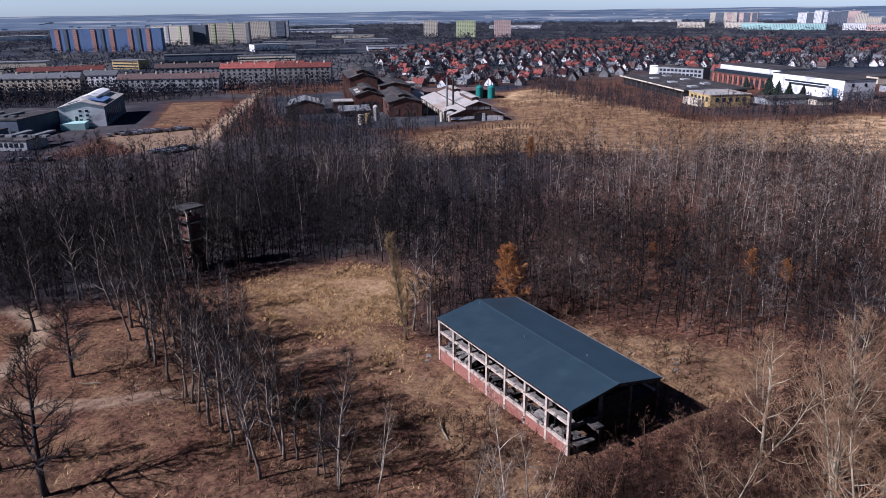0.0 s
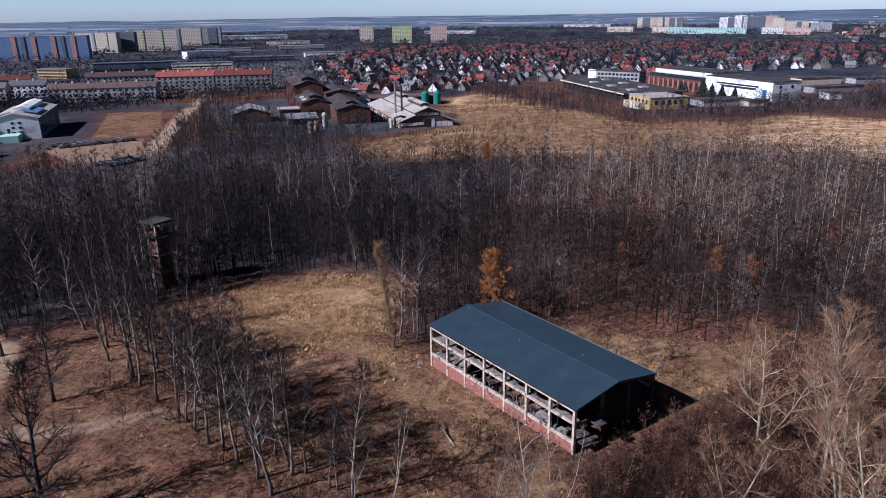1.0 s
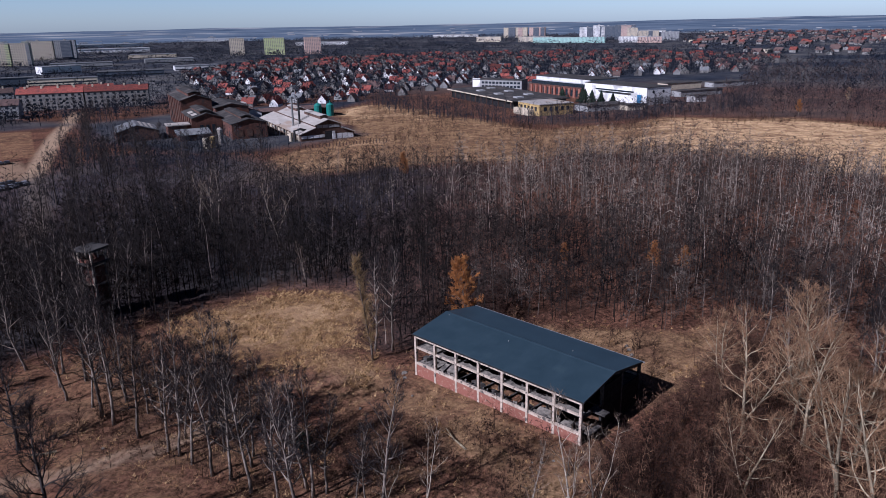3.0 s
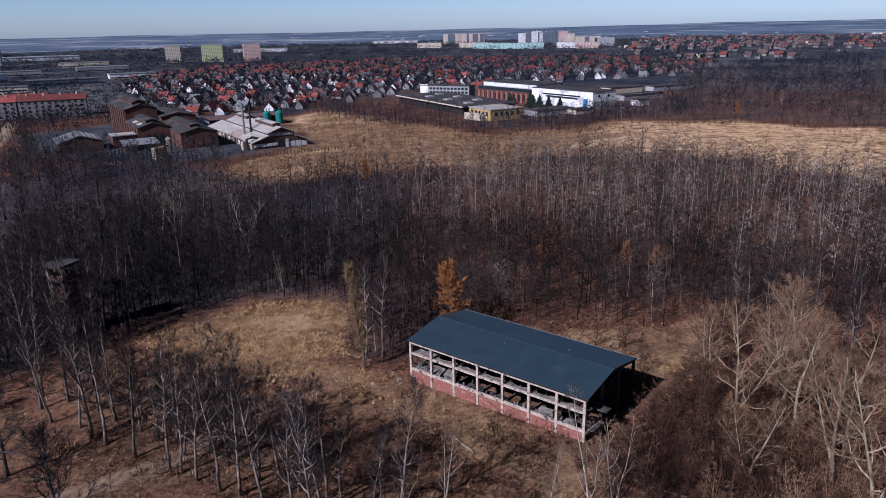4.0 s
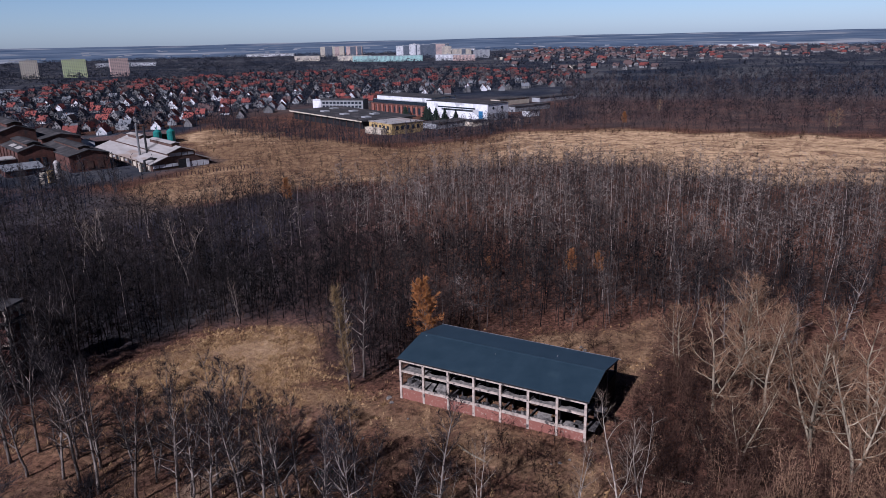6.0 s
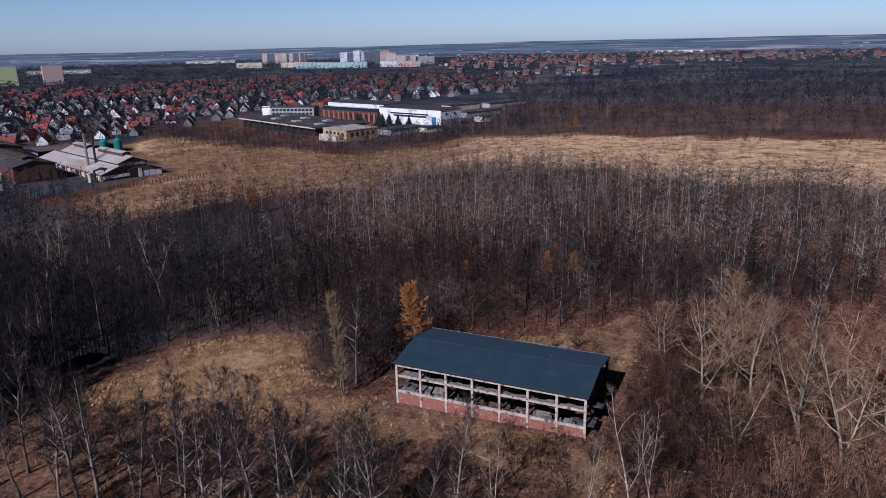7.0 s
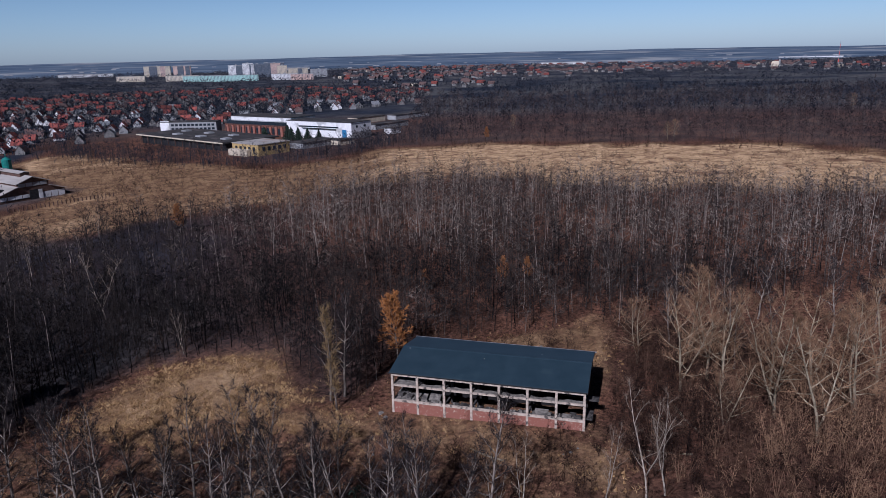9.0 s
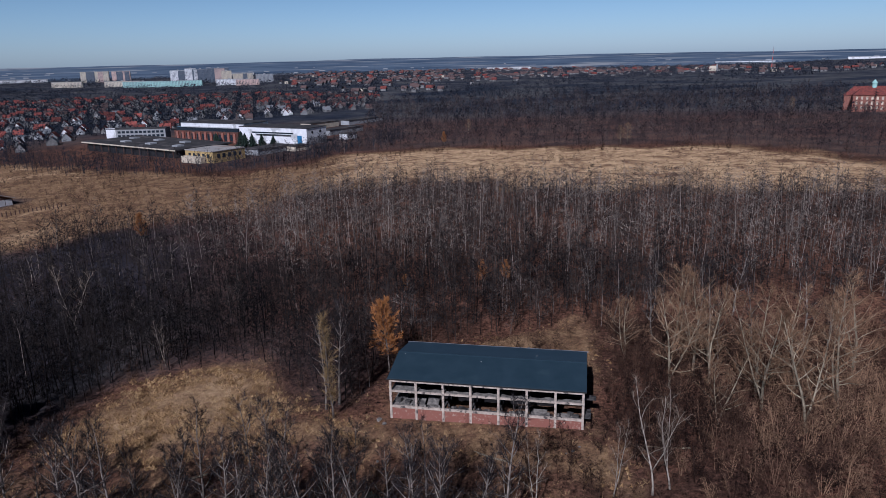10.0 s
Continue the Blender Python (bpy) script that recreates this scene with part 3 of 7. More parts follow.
# ---- the roofed concrete shell ----
def build_shell():
    L, W, H, BAY = 28.0, 13.4, 6.2, 4.0
    RIDGE, MID, BASE = 7.4, 4.25, 1.85
    rng = random.Random(3)
    x0, y0 = 43.0, 50.8
    root = thing("abandoned_building", "open concrete frame shell with dark gable roof and red brick base", "building", pose(x0, y0, gz(x0, y0 + 14) + 0.05, 0, 0, 1.9))
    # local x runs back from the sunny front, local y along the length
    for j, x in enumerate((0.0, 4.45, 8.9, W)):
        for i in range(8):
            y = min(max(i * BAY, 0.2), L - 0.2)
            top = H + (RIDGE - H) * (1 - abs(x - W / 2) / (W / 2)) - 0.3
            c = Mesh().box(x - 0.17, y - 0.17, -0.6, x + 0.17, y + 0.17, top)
            # columns behind the front row get the shade-darkened concrete
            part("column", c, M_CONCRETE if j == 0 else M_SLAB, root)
    for x, name in ((0.0, "front"), (W, "back")):
        for z0, z1 in ((H - 0.56, H - 0.28), (MID - 0.24, MID)):
            for i in range(7):
                y = i * BAY
                part("beam", Mesh().box(x - 0.14, y + 0.175, z0, x + 0.14, y + BAY - 0.175, z1), M_CONCRETE, root)
    # cross beams under both floors and the roof
    for i in range(8):
        y = min(max(i * BAY, 0.2), L - 0.2)
        for z in (MID, BASE):
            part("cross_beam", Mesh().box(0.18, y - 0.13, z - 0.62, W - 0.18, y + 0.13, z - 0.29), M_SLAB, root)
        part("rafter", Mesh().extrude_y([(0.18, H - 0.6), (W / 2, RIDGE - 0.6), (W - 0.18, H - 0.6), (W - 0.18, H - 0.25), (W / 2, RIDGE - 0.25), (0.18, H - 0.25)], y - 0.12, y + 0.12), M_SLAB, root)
    # broken floor slabs: narrow ledges along the front, whole only in the far bay
    for i in range(7):
        y = i * BAY
        for z, mid in ((MID, True), (BASE, False)):
            if i == 6:
                part("floor_slab", Mesh().prism([(0.15, y + .2), (5.6 if mid else 3.2, y + .2), (5.2 if mid else 2.4, y + 1.8), (8.6 if mid else 4.2, y + BAY - .2), (0.15, y + BAY - .2)], z - .27, z - .05), M_DUSTY, root, "pale intact floor slab")
                continue
            depth = 1.0 if mid else 0.45
            ring = [(0.15, y + 0.2)] + [(depth + rng.uniform(-.22, .3) * (1.0 if mid else .6), y + .2 + (BAY - .4) * k / 6) for k in range(7)] + [(0.15, y + BAY - 0.2)]
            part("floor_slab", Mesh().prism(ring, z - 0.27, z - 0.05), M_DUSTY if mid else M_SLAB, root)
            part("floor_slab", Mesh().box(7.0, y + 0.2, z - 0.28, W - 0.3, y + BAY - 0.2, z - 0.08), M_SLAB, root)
        # fallen debris low in each bay
        for k in range(5):
            cx, cy, w, h = rng.uniform(.7, 3.0), y + rng.uniform(.7, 3.3), rng.uniform(.15, .55), rng.uniform(.1, .7)
            z0 = -.3 if i < 6 else BASE - .05
            part("debris", Mesh().prism([(cx - w, cy - .3), (cx + w * .8, cy - .45), (cx + w, cy + .4), (cx - w * .7, cy + .5)], z0, z0 + h + (.9 if i < 6 else 0)), M_SLAB, root)
    part("broken_slab", Mesh().extrude_y([(.8, 1.9), (2.6, 2.7), (2.7, 2.5), (.9, 1.7)], 5 * BAY + .9, 5 * BAY + 2.6), M_DUSTY, root, "tilted grey broken slab")
    part("broken_slab", Mesh().extrude_y([(.4, 1.8), (1.8, 2.3), (1.85, 2.15), (.45, 1.62)], 5 * BAY + 2.9, 5 * BAY + 3.7), M_DUSTY, root)
    part("broken_slab", Mesh().extrude_y([(.3, 1.86), (1.5, 2.12), (1.52, 1.98), (.32, 1.72)], BAY + 1.2, BAY + 3.1), M_DUSTY, root)
    part("broken_slab", Mesh().extrude_y([(.3, 1.9), (1.1, 1.98), (1.1, 1.84), (.3, 1.76)], 2.0, 3.2), M_DUSTY, root)
    for k in range(40):     # crumbs along the sill
        cy, cx, w = rng.uniform(.4, L - .4), rng.uniform(.2, .7), rng.uniform(.08, .3)
        part("crumb", Mesh().prism([(cx - w * .6, cy - w), (cx + w * .7, cy - w * .7), (cx + w * .5, cy + w), (cx - w * .5, cy + w * .6)], BASE - .06, BASE + rng.uniform(.04, .3)), M_DUSTY, root)
    # added walls, coloured black so that the interior stays dark
    part("shade_cross_wall", Mesh().box(1.3, 3.85, -.6, W - .2, 4.12, H - .62), M_SHADE_WALL, root, "added black cross wall keeping the inside dark")
    part("shade_cross_wall", Mesh().box(3.5, 23.86, -.6, W - .2, 24.12, H - .62), M_SHADE_WALL, root, "added black cross wall keeping the inside dark")
    part("shade_spine_wall", Mesh().box(6.4, 4.2, -.6, 6.7, 23.8, H - .1), M_SHADE_WALL, root, "added black inner wall keeping the inside dark")
    # brick infill of the base with worn tops, and the closed back wall
    for i in range(7):
        y = i * BAY
        ring = [(-0.08, y + 0.18), (0.10, y + 0.18), (0.10, y + BAY - 0.18), (-0.08, y + BAY - 0.18)]
        part("brick_panel", Mesh().prism(ring, -0.6, BASE - 0.32), M_BRICK, root)
        part("sill_beam", Mesh().box(-0.15, y + 0.175, BASE - 0.315, 0.14, y + BAY - 0.175, BASE), M_CONCRETE, root)
        part("back_panel", Mesh().box(W - 0.1, y + 0.18, -0.6, W + 0.1, y + BAY - 0.18, BASE if i == 0 else H - 0.63), M_BRICK_OLD, root)
    # the near gable end is coloured black to stand for its shade
    for y in (0.0, L):
        for k, (a, b) in enumerate(((0.18, 4.27), (4.63, 8.72), (9.08, W - 0.18))):
            part("gable_base", Mesh().box(a, y + (0.05 if y == 0 else -0.2), -0.6, b, y + (0.2 if y == 0 else -0.05), 1.1 + 0.3 * k), M_SHADE_WALL if y == 0 else M_BRICK_OLD, root)
    part("gable_wall", Mesh().box(4.64, 0.06, 1.42, 8.71, 0.2, H - 0.1), M_SHADE_WALL, root, "gable infill wall coloured black for its shade")
    part("gable_wall", Mesh().box(9.09, 0.06, 1.72, W - 0.19, 0.2, MID), M_SHADE_WALL, root, "gable infill wall coloured black for its shade")
    # cantilevered slab stubs at the open gable
    part("slab_stub", Mesh().box(2.2, -1.6, MID - 0.55, 3.4, 0.6, MID - 0.36), M_SLAB, root)
    part("slab_stub", Mesh().box(0.4, -0.9, BASE - 0.1, 2.9, 0.3, BASE + 0.08), M_SLAB, root)
    # roof: two thick slopes, ridge cap and edge trim
    o, s = 0.14, (RIDGE - H) / (W / 2)
    for a, b, za, zb in ((-o, W / 2, H - o * s, RIDGE), (W / 2, W + o, RIDGE, H - o * s)):
        sl = part("roof_slope", Mesh().extrude_y([(a, za - 0.2), (b, zb - 0.2), (b, zb), (a, za)], -0.2, L + 0.2), M_ROOF, root)
    part("ridge_cap", Mesh().extrude_y([(W / 2 - 0.3, RIDGE - 0.06), (W / 2, RIDGE + 0.04), (W / 2 + 0.3, RIDGE - 0.06), (W / 2, RIDGE - 0.08)], -0.21, L + 0.21), M_ROOF, root)
    for vx, vy in ((5.2, 15.2), (6.1, 27.0), (8.6, 7.2)):
        vz = RIDGE - abs(vx - W / 2) * s
        part("roof_vent", Mesh().tube([(vx, vy, vz - .05), (vx, vy, vz + .10), (vx, vy, vz + .11), (vx, vy, vz + .15)], [.04, .04, .08, .02], 8), M_GREYWALL, root, "small pale roof vent")
    part("gutter", Mesh().box(-o - 0.1, -0.21, H - o * s - 0.24, -o + 0.004, L + 0.46, H - o * s - 0.1), M_DARKSTEEL, root)
    part("edge_trim", Mesh().box(W + o - 0.004, -0.46, H - o * s - 0.16, W + o + 0.05, L + 0.46, H - o * s + 0.03), M_FASCIA, root, "pale zinc edge trim")
    for y in (-0.23, L + 0.202):
        part("edge_trim", Mesh().extrude_y([(-o, H - o * s - 0.16), (W / 2, RIDGE - 0.16), (W + o, H - o * s - 0.16), (W + o, H - o * s + 0.02), (W / 2, RIDGE + 0.02), (-o, H - o * s + 0.02)], y, y + 0.03), M_DARKSTEEL, root)
    # seams of the roofing felt
    for k in range(1, 28):
        y = k * 1.0
        part("felt_seam", Mesh().quad((-o, y, H - o * s + 0.006), (-o, y + 0.06, H - o * s + 0.006), (W / 2 - 0.3, y + 0.06, RIDGE - 0.3 * s + 0.006), (W / 2 - 0.3, y, RIDGE - 0.3 * s + 0.006)), M_ROOF, root)
    return root


SHELL = build_shell()

# ---- trees ----
def sprig(rng, base, direction, length, width, out):
    """One thin twig: a long narrow triangle."""
    side = np.cross(direction, rng.normal(size=3))
    side = side / (np.linalg.norm(side) + 1e-9) * width * 0.5
    out.append((base - side, base + side, base + direction * length))


def rod(p, q, r0, r1, out):
    """A thin three-sided branch from p to q."""
    d = unit(q - p)
    a = unit(np.cross(d, (0.3, 0.8, 0.51)))
    b = np.cross(d, a)
    ring = [math.cos(2.094 * k) * a + math.sin(2.094 * k) * b for k in range(3)]
    for k in range(3):
        u, v = ring[k], ring[(k + 1) % 3]
        out += [(p + r0 * u, p + r0 * v, q + r1 * v), (p + r0 * u, q + r1 * v, q + r1 * u)]


def unit(v):
    return v / (np.linalg.norm(v) + 1e-9)


def off_axis(rng, d, degrees, rise=0.0):
    """A direction that many degrees away from d, bent up a little."""
    side = unit(np.cross(d, rng.normal(size=3)))
    a = radians(degrees)
    return unit(d * math.cos(a) + side * math.sin(a) + np.array([0, 0, rise]))


def make_tree(seed, height, trunk_r, crown, clear=0.25, limbs=16, subs=8, twigs=10, angle=52, rise=0.30, crook=0.12, twig_w=0.03, twig_l=0.9, stems=1, lean=0.05, thick=1.0, top=0.25, low=0.22):
    """A bare deciduous tree: stems, bent limbs and side branches as tubes, twigs as narrow blades. Returns the stems, and triangles of limbs and twigs."""
    rng = np.random.default_rng(seed)
    wood, limb, tw, grown = Mesh(), [], [], []
    for s in range(stems):
        n, start = 9, 0.0
        p, d = np.array([0, 0, -0.4]), unit(np.array([rng.normal(0, lean), rng.normal(0, lean), 1.0]))
        if s:
            start = rng.uniform(0.08, 0.30)
            p = grown[0][0][max(1, int(start * n))].copy()
            a = rng.uniform(0, 6.283)
            d = unit(np.array([0.42 * math.cos(a), 0.42 * math.sin(a), 1.0]))
        hh = height * (1 if s == 0 else rng.uniform(0.8, 0.98)) * (1 - start)
        pts, rad = [], []
        for i in range(n + 1):
            t = start + (1 - start) * i / n
            pts.append(p.copy())
            rad.append(trunk_r * (0.72 if s else 1.0) * (1 - 0.9 * t) * (1.35 if i == 0 and not s else 1))
            p = p + d * (hh + 0.4) / n
            d = unit(d + np.array([rng.normal(0, 0.07), rng.normal(0, 0.07), 0.05]))
        grown.append((pts, rad, start))
        wood.tube([tuple(q) for q in pts], rad, 6)
    turn = rng.uniform(0, 6.283)
    for pts, rad, start in grown:
        n = len(pts) - 1
        for k in range(limbs):
            u = (k + rng.random()) / limbs
            t = max(0.02, (clear + (0.985 - clear) * u - start) / (1 - start))
            i = min(int(t * n), n - 1)
            b = pts[i] + (pts[i + 1] - pts[i]) * (t * n - i)
            r0 = rad[i] * rng.uniform(0.42, 0.62) * thick
            turn += 2.4 + rng.normal(0, 0.35)
            a = radians(max(12, angle * (1.12 - 0.55 * u) + rng.normal(0, 9)))
            d = np.array([math.cos(turn) * math.sin(a), math.sin(turn) * math.sin(a), math.cos(a)])
            ln = crown * height * (top + (1 - top) * math.sin(math.pi * min(1.0, low + (1 - low) * u))) * rng.uniform(0.7, 1.15)
            q, lp, lr, m = b.copy(), [], [], 5
            for j in range(m + 1):
                lp.append(q.copy())
                lr.append(max(0.016, r0 * (1 - 0.85 * j / m)))
                q = q + d * ln / m
                d = unit(d + rng.normal(0, crook, 3) + np.array([0, 0, rise / m]))
            for j in range(m):
                rod(lp[j], lp[j + 1], lr[j], lr[j + 1], limb)
            for g in range(subs):
                w = 0.18 + 0.80 * (g + rng.random()) / subs
                i2 = min(int(w * m), m - 1)
                b2 = lp[i2] + (lp[i2 + 1] - lp[i2]) * (w * m - i2)
                d2 = off_axis(rng, unit(lp[i2 + 1] - lp[i2]), rng.uniform(28, 58), 0.12)
                l2 = ln * (0.55 - 0.33 * w) * rng.uniform(0.6, 1.15)
                c2 = b2 + d2 * l2 * 0.5
                d3 = unit(d2 + rng.normal(0, 0.2, 3) + np.array([0, 0, 0.22]))
                e2 = c2 + d3 * l2 * 0.5
                r2 = max(0.013, 0.5 * lr[i2])
                rod(b2, c2, r2, r2 * .7, tw)
                rod(c2, e2, r2 * .7, r2 * .3, tw)
                for _ in range(twigs):
                    f = rng.random()
                    at = b2 + (c2 - b2) * 2 * f if f < .5 else c2 + (e2 - c2) * (2 * f - 1)
                    sprig(rng, at, off_axis(rng, d2 if f < .5 else d3, rng.uniform(18, 62), 0.1), twig_l * rng.uniform(0.35, 1.1), twig_w * rng.uniform(0.6, 1.0), tw)
    return wood, limb, tw


def tri_mesh(name, tris, mats, first=0):
    """A mesh of loose triangles; those up to first take the first material, the rest the last."""
    me = bpy.data.meshes.new(name)
    n = len(tris)
    me.vertices.add(3 * n)
    me.vertices.foreach_set("co", np.ascontiguousarray(tris, np.float32).ravel())
    me.loops.add(3 * n)
    me.loops.foreach_set("vertex_index", np.arange(3 * n, dtype=np.int32))
    me.polygons.add(n)
    me.polygons.foreach_set("loop_start", np.arange(0, 3 * n, 3, dtype=np.int32))
    for m in mats:
        me.materials.append(m)
    me.polygons.foreach_set("material_index", (np.arange(n) >= first).astype(np.int32))
    me.update()
    return me


def tree_kind(seeds, bark, twig, **kw):
    """Ready mesh pairs for a kind of tree."""
    out = []
    for s in seeds:
        wood, limb, tw = make_tree(s, **kw)
        out.append((wood.data("trunk", bark, True), tri_mesh("crown", np.array(limb + tw), (bark, twig), len(limb))))
    return out


def plant(pair, x, y, scale, turn, name, label, group="", sink=0.0):
    root = thing(name, label, "tree", pose(x, y, gz(x, y) - sink, 0, 0, turn) @ Matrix.Scale(scale, 4), group)
    part("trunk", pair[0], None, root)
    part("crown", pair[1], None, root)
    return root


ROWTREE = tree_kind((1, 2, 3, 4, 5, 6), M_BARK, M_TWIG, height=17, trunk_r=0.22, crown=0.20, clear=0.27, limbs=22, subs=8, twigs=9, angle=50, rise=0.55, twig_w=0.046, twig_l=1.0, lean=0.06, top=0.5, thick=1.25)
BIGTREE = tree_kind((11, 12, 13, 14, 15), M_BARK_PALE, M_TWIG_WARM, height=16.5, trunk_r=0.24, crown=0.34, clear=0.20, limbs=16, subs=9, twigs=10, angle=62, rise=0.42, twig_w=0.038, twig_l=1.15, stems=2, crook=0.14)
BIRCH = tree_kind((21, 22, 23), M_BARK_BIRCH, M_TWIG_PALE, height=12, trunk_r=0.11, crown=0.22, clear=0.25, limbs=9, subs=6, twigs=6, angle=42, rise=0.5, twig_w=0.024, twig_l=0.8, stems=2, thick=1.0, lean=0.08)
OAK = tree_kind((31, 32), M_BARK_DARK, M_TWIG, height=14, trunk_r=0.30, crown=0.36, clear=0.18, limbs=30, subs=11, twigs=12, angle=60, rise=0.4, twig_w=0.038, twig_l=1.1, crook=0.17)
SLIM = tree_kind((41, 42), M_BARK, M_TWIG_OLIVE, height=13, trunk_r=0.12, crown=0.15, clear=0.12, limbs=46, subs=6, twigs=12, angle=20, rise=0.5, twig_w=0.034, twig_l=0.8, top=0.7)
RUSTY = tree_kind((51, 52), M_BARK, M_TWIG_ORANGE, height=7.2, trunk_r=0.10, crown=0.27, clear=0.28, limbs=48, subs=9, twigs=20, angle=50, rise=0.6, twig_w=0.06, twig_l=0.34, top=0.5, low=0.3)

tr = random.Random(8)
for i, (x, y) in enumerate([(6.5, 118.3), (4.1, 108.8), (5.8, 104.0), (6.0, 100.9), (6.3, 97.6), (7.3, 91.9), (8.6, 86.2), (9.1, 84.3), (9.3, 81.4), (9.9, 77.5), (10.9, 75.2), (11.3, 71.5), (12.3, 67.6), (12.4, 63.7), (3.0, 124), (8.0, 113), (4.8, 114), (14, 128), (10, 132), (23, 135), (16.5, 134), (-2, 132), (-8, 129), (2, 138), (28, 138.5), (13, 137.5), (14.5, 140.5), (11, 143), (16, 130.5), (20.5, 133), (45.6, 88.2), (43.2, 89.4)]):
    plant(ROWTREE[i % 6], x, y, tr.uniform(0.82, 1.1), tr.uniform(0, 360), "row_tree", "bare grey-barked tree in a row along the track", "trees in the row")
for i in range(24):
    t = i / 23
    x, y = 9.5 + 8.5 * t + tr.uniform(-1.6, 1.6), 108 - 50 * t + tr.uniform(-1.5, 1.5)
    plant(ROWTREE[(i + 2) % 6], x, y, tr.uniform(0.55, 0.95), tr.uniform(0, 360), "row_tree", "smaller bare dark tree behind the row", "trees in the row")
WORKTREE = tree_kind((71, 72, 73), M_BARK_DARK, M_TWIG_GREY, height=16, trunk_r=0.28, crown=0.30, clear=0.22, limbs=14, subs=6, twigs=7, angle=56, rise=0.5, twig_w=0.12, twig_l=1.4, crook=0.15, top=0.4)
for i, (x, y, s) in enumerate([(44, 249, 1.0), (51, 256, 1.1), (57, 246, .95), (63, 254, 1.1), (70, 244, 1.0), (76, 250, 1.05), (66, 268, 1.0), (60, 280, .95), (74, 290, .9), (82, 238, .9), (90, 236, .8), (55, 266, 1.05), (48, 240, .9), (98, 214, .7), (68, 300, 1.0), (76, 310, 1.0), (72, 325, .95), (82, 335, .95), (88, 352, .9), (94, 372, .9), (84, 298, 1.0), (92, 306, .9), (98, 322, .8), (80, 268, 1.0), (90, 262, .9), (100, 252, .8), (110, 244, .7), (106, 270, .8), (118, 262, .7), (104, 290, .8), (118, 288, .7), (132, 276, .65), (100, 340, .8), (108, 352, .8), (58, 232, 1.0), (36, 236, .9), (22, 240, .8), (8, 246, .9), (-8, 252, .9), (-24, 250, .9), (12, 262, .8), (-2, 268, .8), (102, 392, .9), (108, 412, .9), (114, 436, .9), (126, 456, .9), (140, 470, .9)]):
    plant(WORKTREE[i % 3], x, y, s, tr.uniform(0, 360), "works_tree", "tall bare dark tree beside the works road", "trees by the works")
for i, (x, y, s) in enumerate([(118, 318, .75), (126, 308, .7), (134, 301, .7), (143, 297, .65), (152, 305, .6), (112, 332, .7), (124, 296, .7), (140, 312, .55)] + [(110 + 8.5 * k, 596 - 4.2 * k, .62) for k in range(11)] + [(38 + 10 * k, 566 - 4.8 * k, .6) for k in range(7)] + [(-38 + 11 * k, 626 - 3.4 * k, .6) for k in range(8)]):
    plant(WORKTREE[i % 3], x + tr.uniform(-3, 3), y + tr.uniform(-3, 3), s * tr.uniform(.85, 1.15), tr.uniform(0, 360), "yard_tree", "bare dark tree before the town buildings", "trees by the works")
BELT = [(318, 420), (304, 398), (296, 378), (292, 360), (289, 344), (285, 330), (286, 316), (281, 304), (284, 290), (279, 278), (286, 266), (294, 256), (303, 250), (313, 246), (324, 238), (333, 228), (344, 224), (356, 226), (368, 222), (379, 224), (390, 214), (402, 204), (412, 198), (424, 203), (438, 208), (330, 322), (322, 330), (309, 300), (301, 286), (300, 330), (306, 352)]
for i, (x, y) in enumerate(BELT):
    plant(WORKTREE[i % 3], x + tr.uniform(-4, 4), y + tr.uniform(-4, 4), tr.uniform(.38, .68), tr.uniform(0, 360), "edge_tree", "bare dark tree at the edge of the dry field", "trees at the field edge")
for x, y, s in [(-4.1, 99.9, 0.85), (-7.6, 72.5, 1.15), (-12, 80, .8), (-9, 121, .8)]:
    plant(OAK[0], x, y, s, tr.uniform(0, 360), "bare_oak", "spreading bare oak with dark trunk on leaf litter", "bare oaks")
for i, (x, y, s) in enumerate([(58.3, 38.3, 0.92), (69.5, 37.1, 1.0), (52.4, 26.0, 1.05), (62.9, 34.3, 1.0), (60.4, 32.2, 0.95), (57, 26.0, 1.0), (51.5, 16.5, 1.1), (47, 21.5, 1.0), (60, 20, 1.0), (64, 11, 1.05), (57, 4, 1.0), (67, 45, .7), (46, 33, .7)]):
    plant(BIGTREE[i % 5], x, y, s, tr.uniform(0, 360), "poplar_tree", "tall bare poplar with pale trunk and tan twigs", "tall poplars")
for i, (x, y, s) in enumerate([(78, 30, .85), (71, 24, .85), (88, 40, .8), (80, 14, .9), (74, 2, .9), (92, 24, .8), (90, 5, .9), (77, 40, .8), (85, 47, .75), (98, 52, .75), (71, 13, .85), (68, 30, .7), (84, 31, .8)]):
    plant(ROWTREE[i % 6], x, y, s, tr.uniform(0, 360), "wood_tree", "bare dark tree behind the tall poplars", "trees behind the poplars")
for i, (x, y, s) in enumerate([(22.4, 55.7, 0.85), (18.9, 57.7, 0.7), (29.0, 42.3, 1.25), (28.0, 46.8, .8), (30.6, 40.2, 1.05), (64.5, 152, 1.35), (53.8, 124.3, 0.8), (63, 182, 1.3), (66.5, 186, 1.2), (59, 183, 1.1)]):
    plant(BIRCH[i % 3], x, y, s, tr.uniform(0, 360), "birch_tree", "bare birch with forked whitish stems", "birches")
for i, (x, y, s) in enumerate(((40.9, 87.3, 1.28),)):
    plant(SLIM[i % 2], x, y, s, 20 + 90 * i, "slim_poplar", "slim upright bare tree with olive-brown twigs", "slim poplars")
plant(RUSTY[0], 58.0, 84.0, 1.72, 0, "rusty_tree", "small tree still holding rust-orange leaves", "rusty trees")
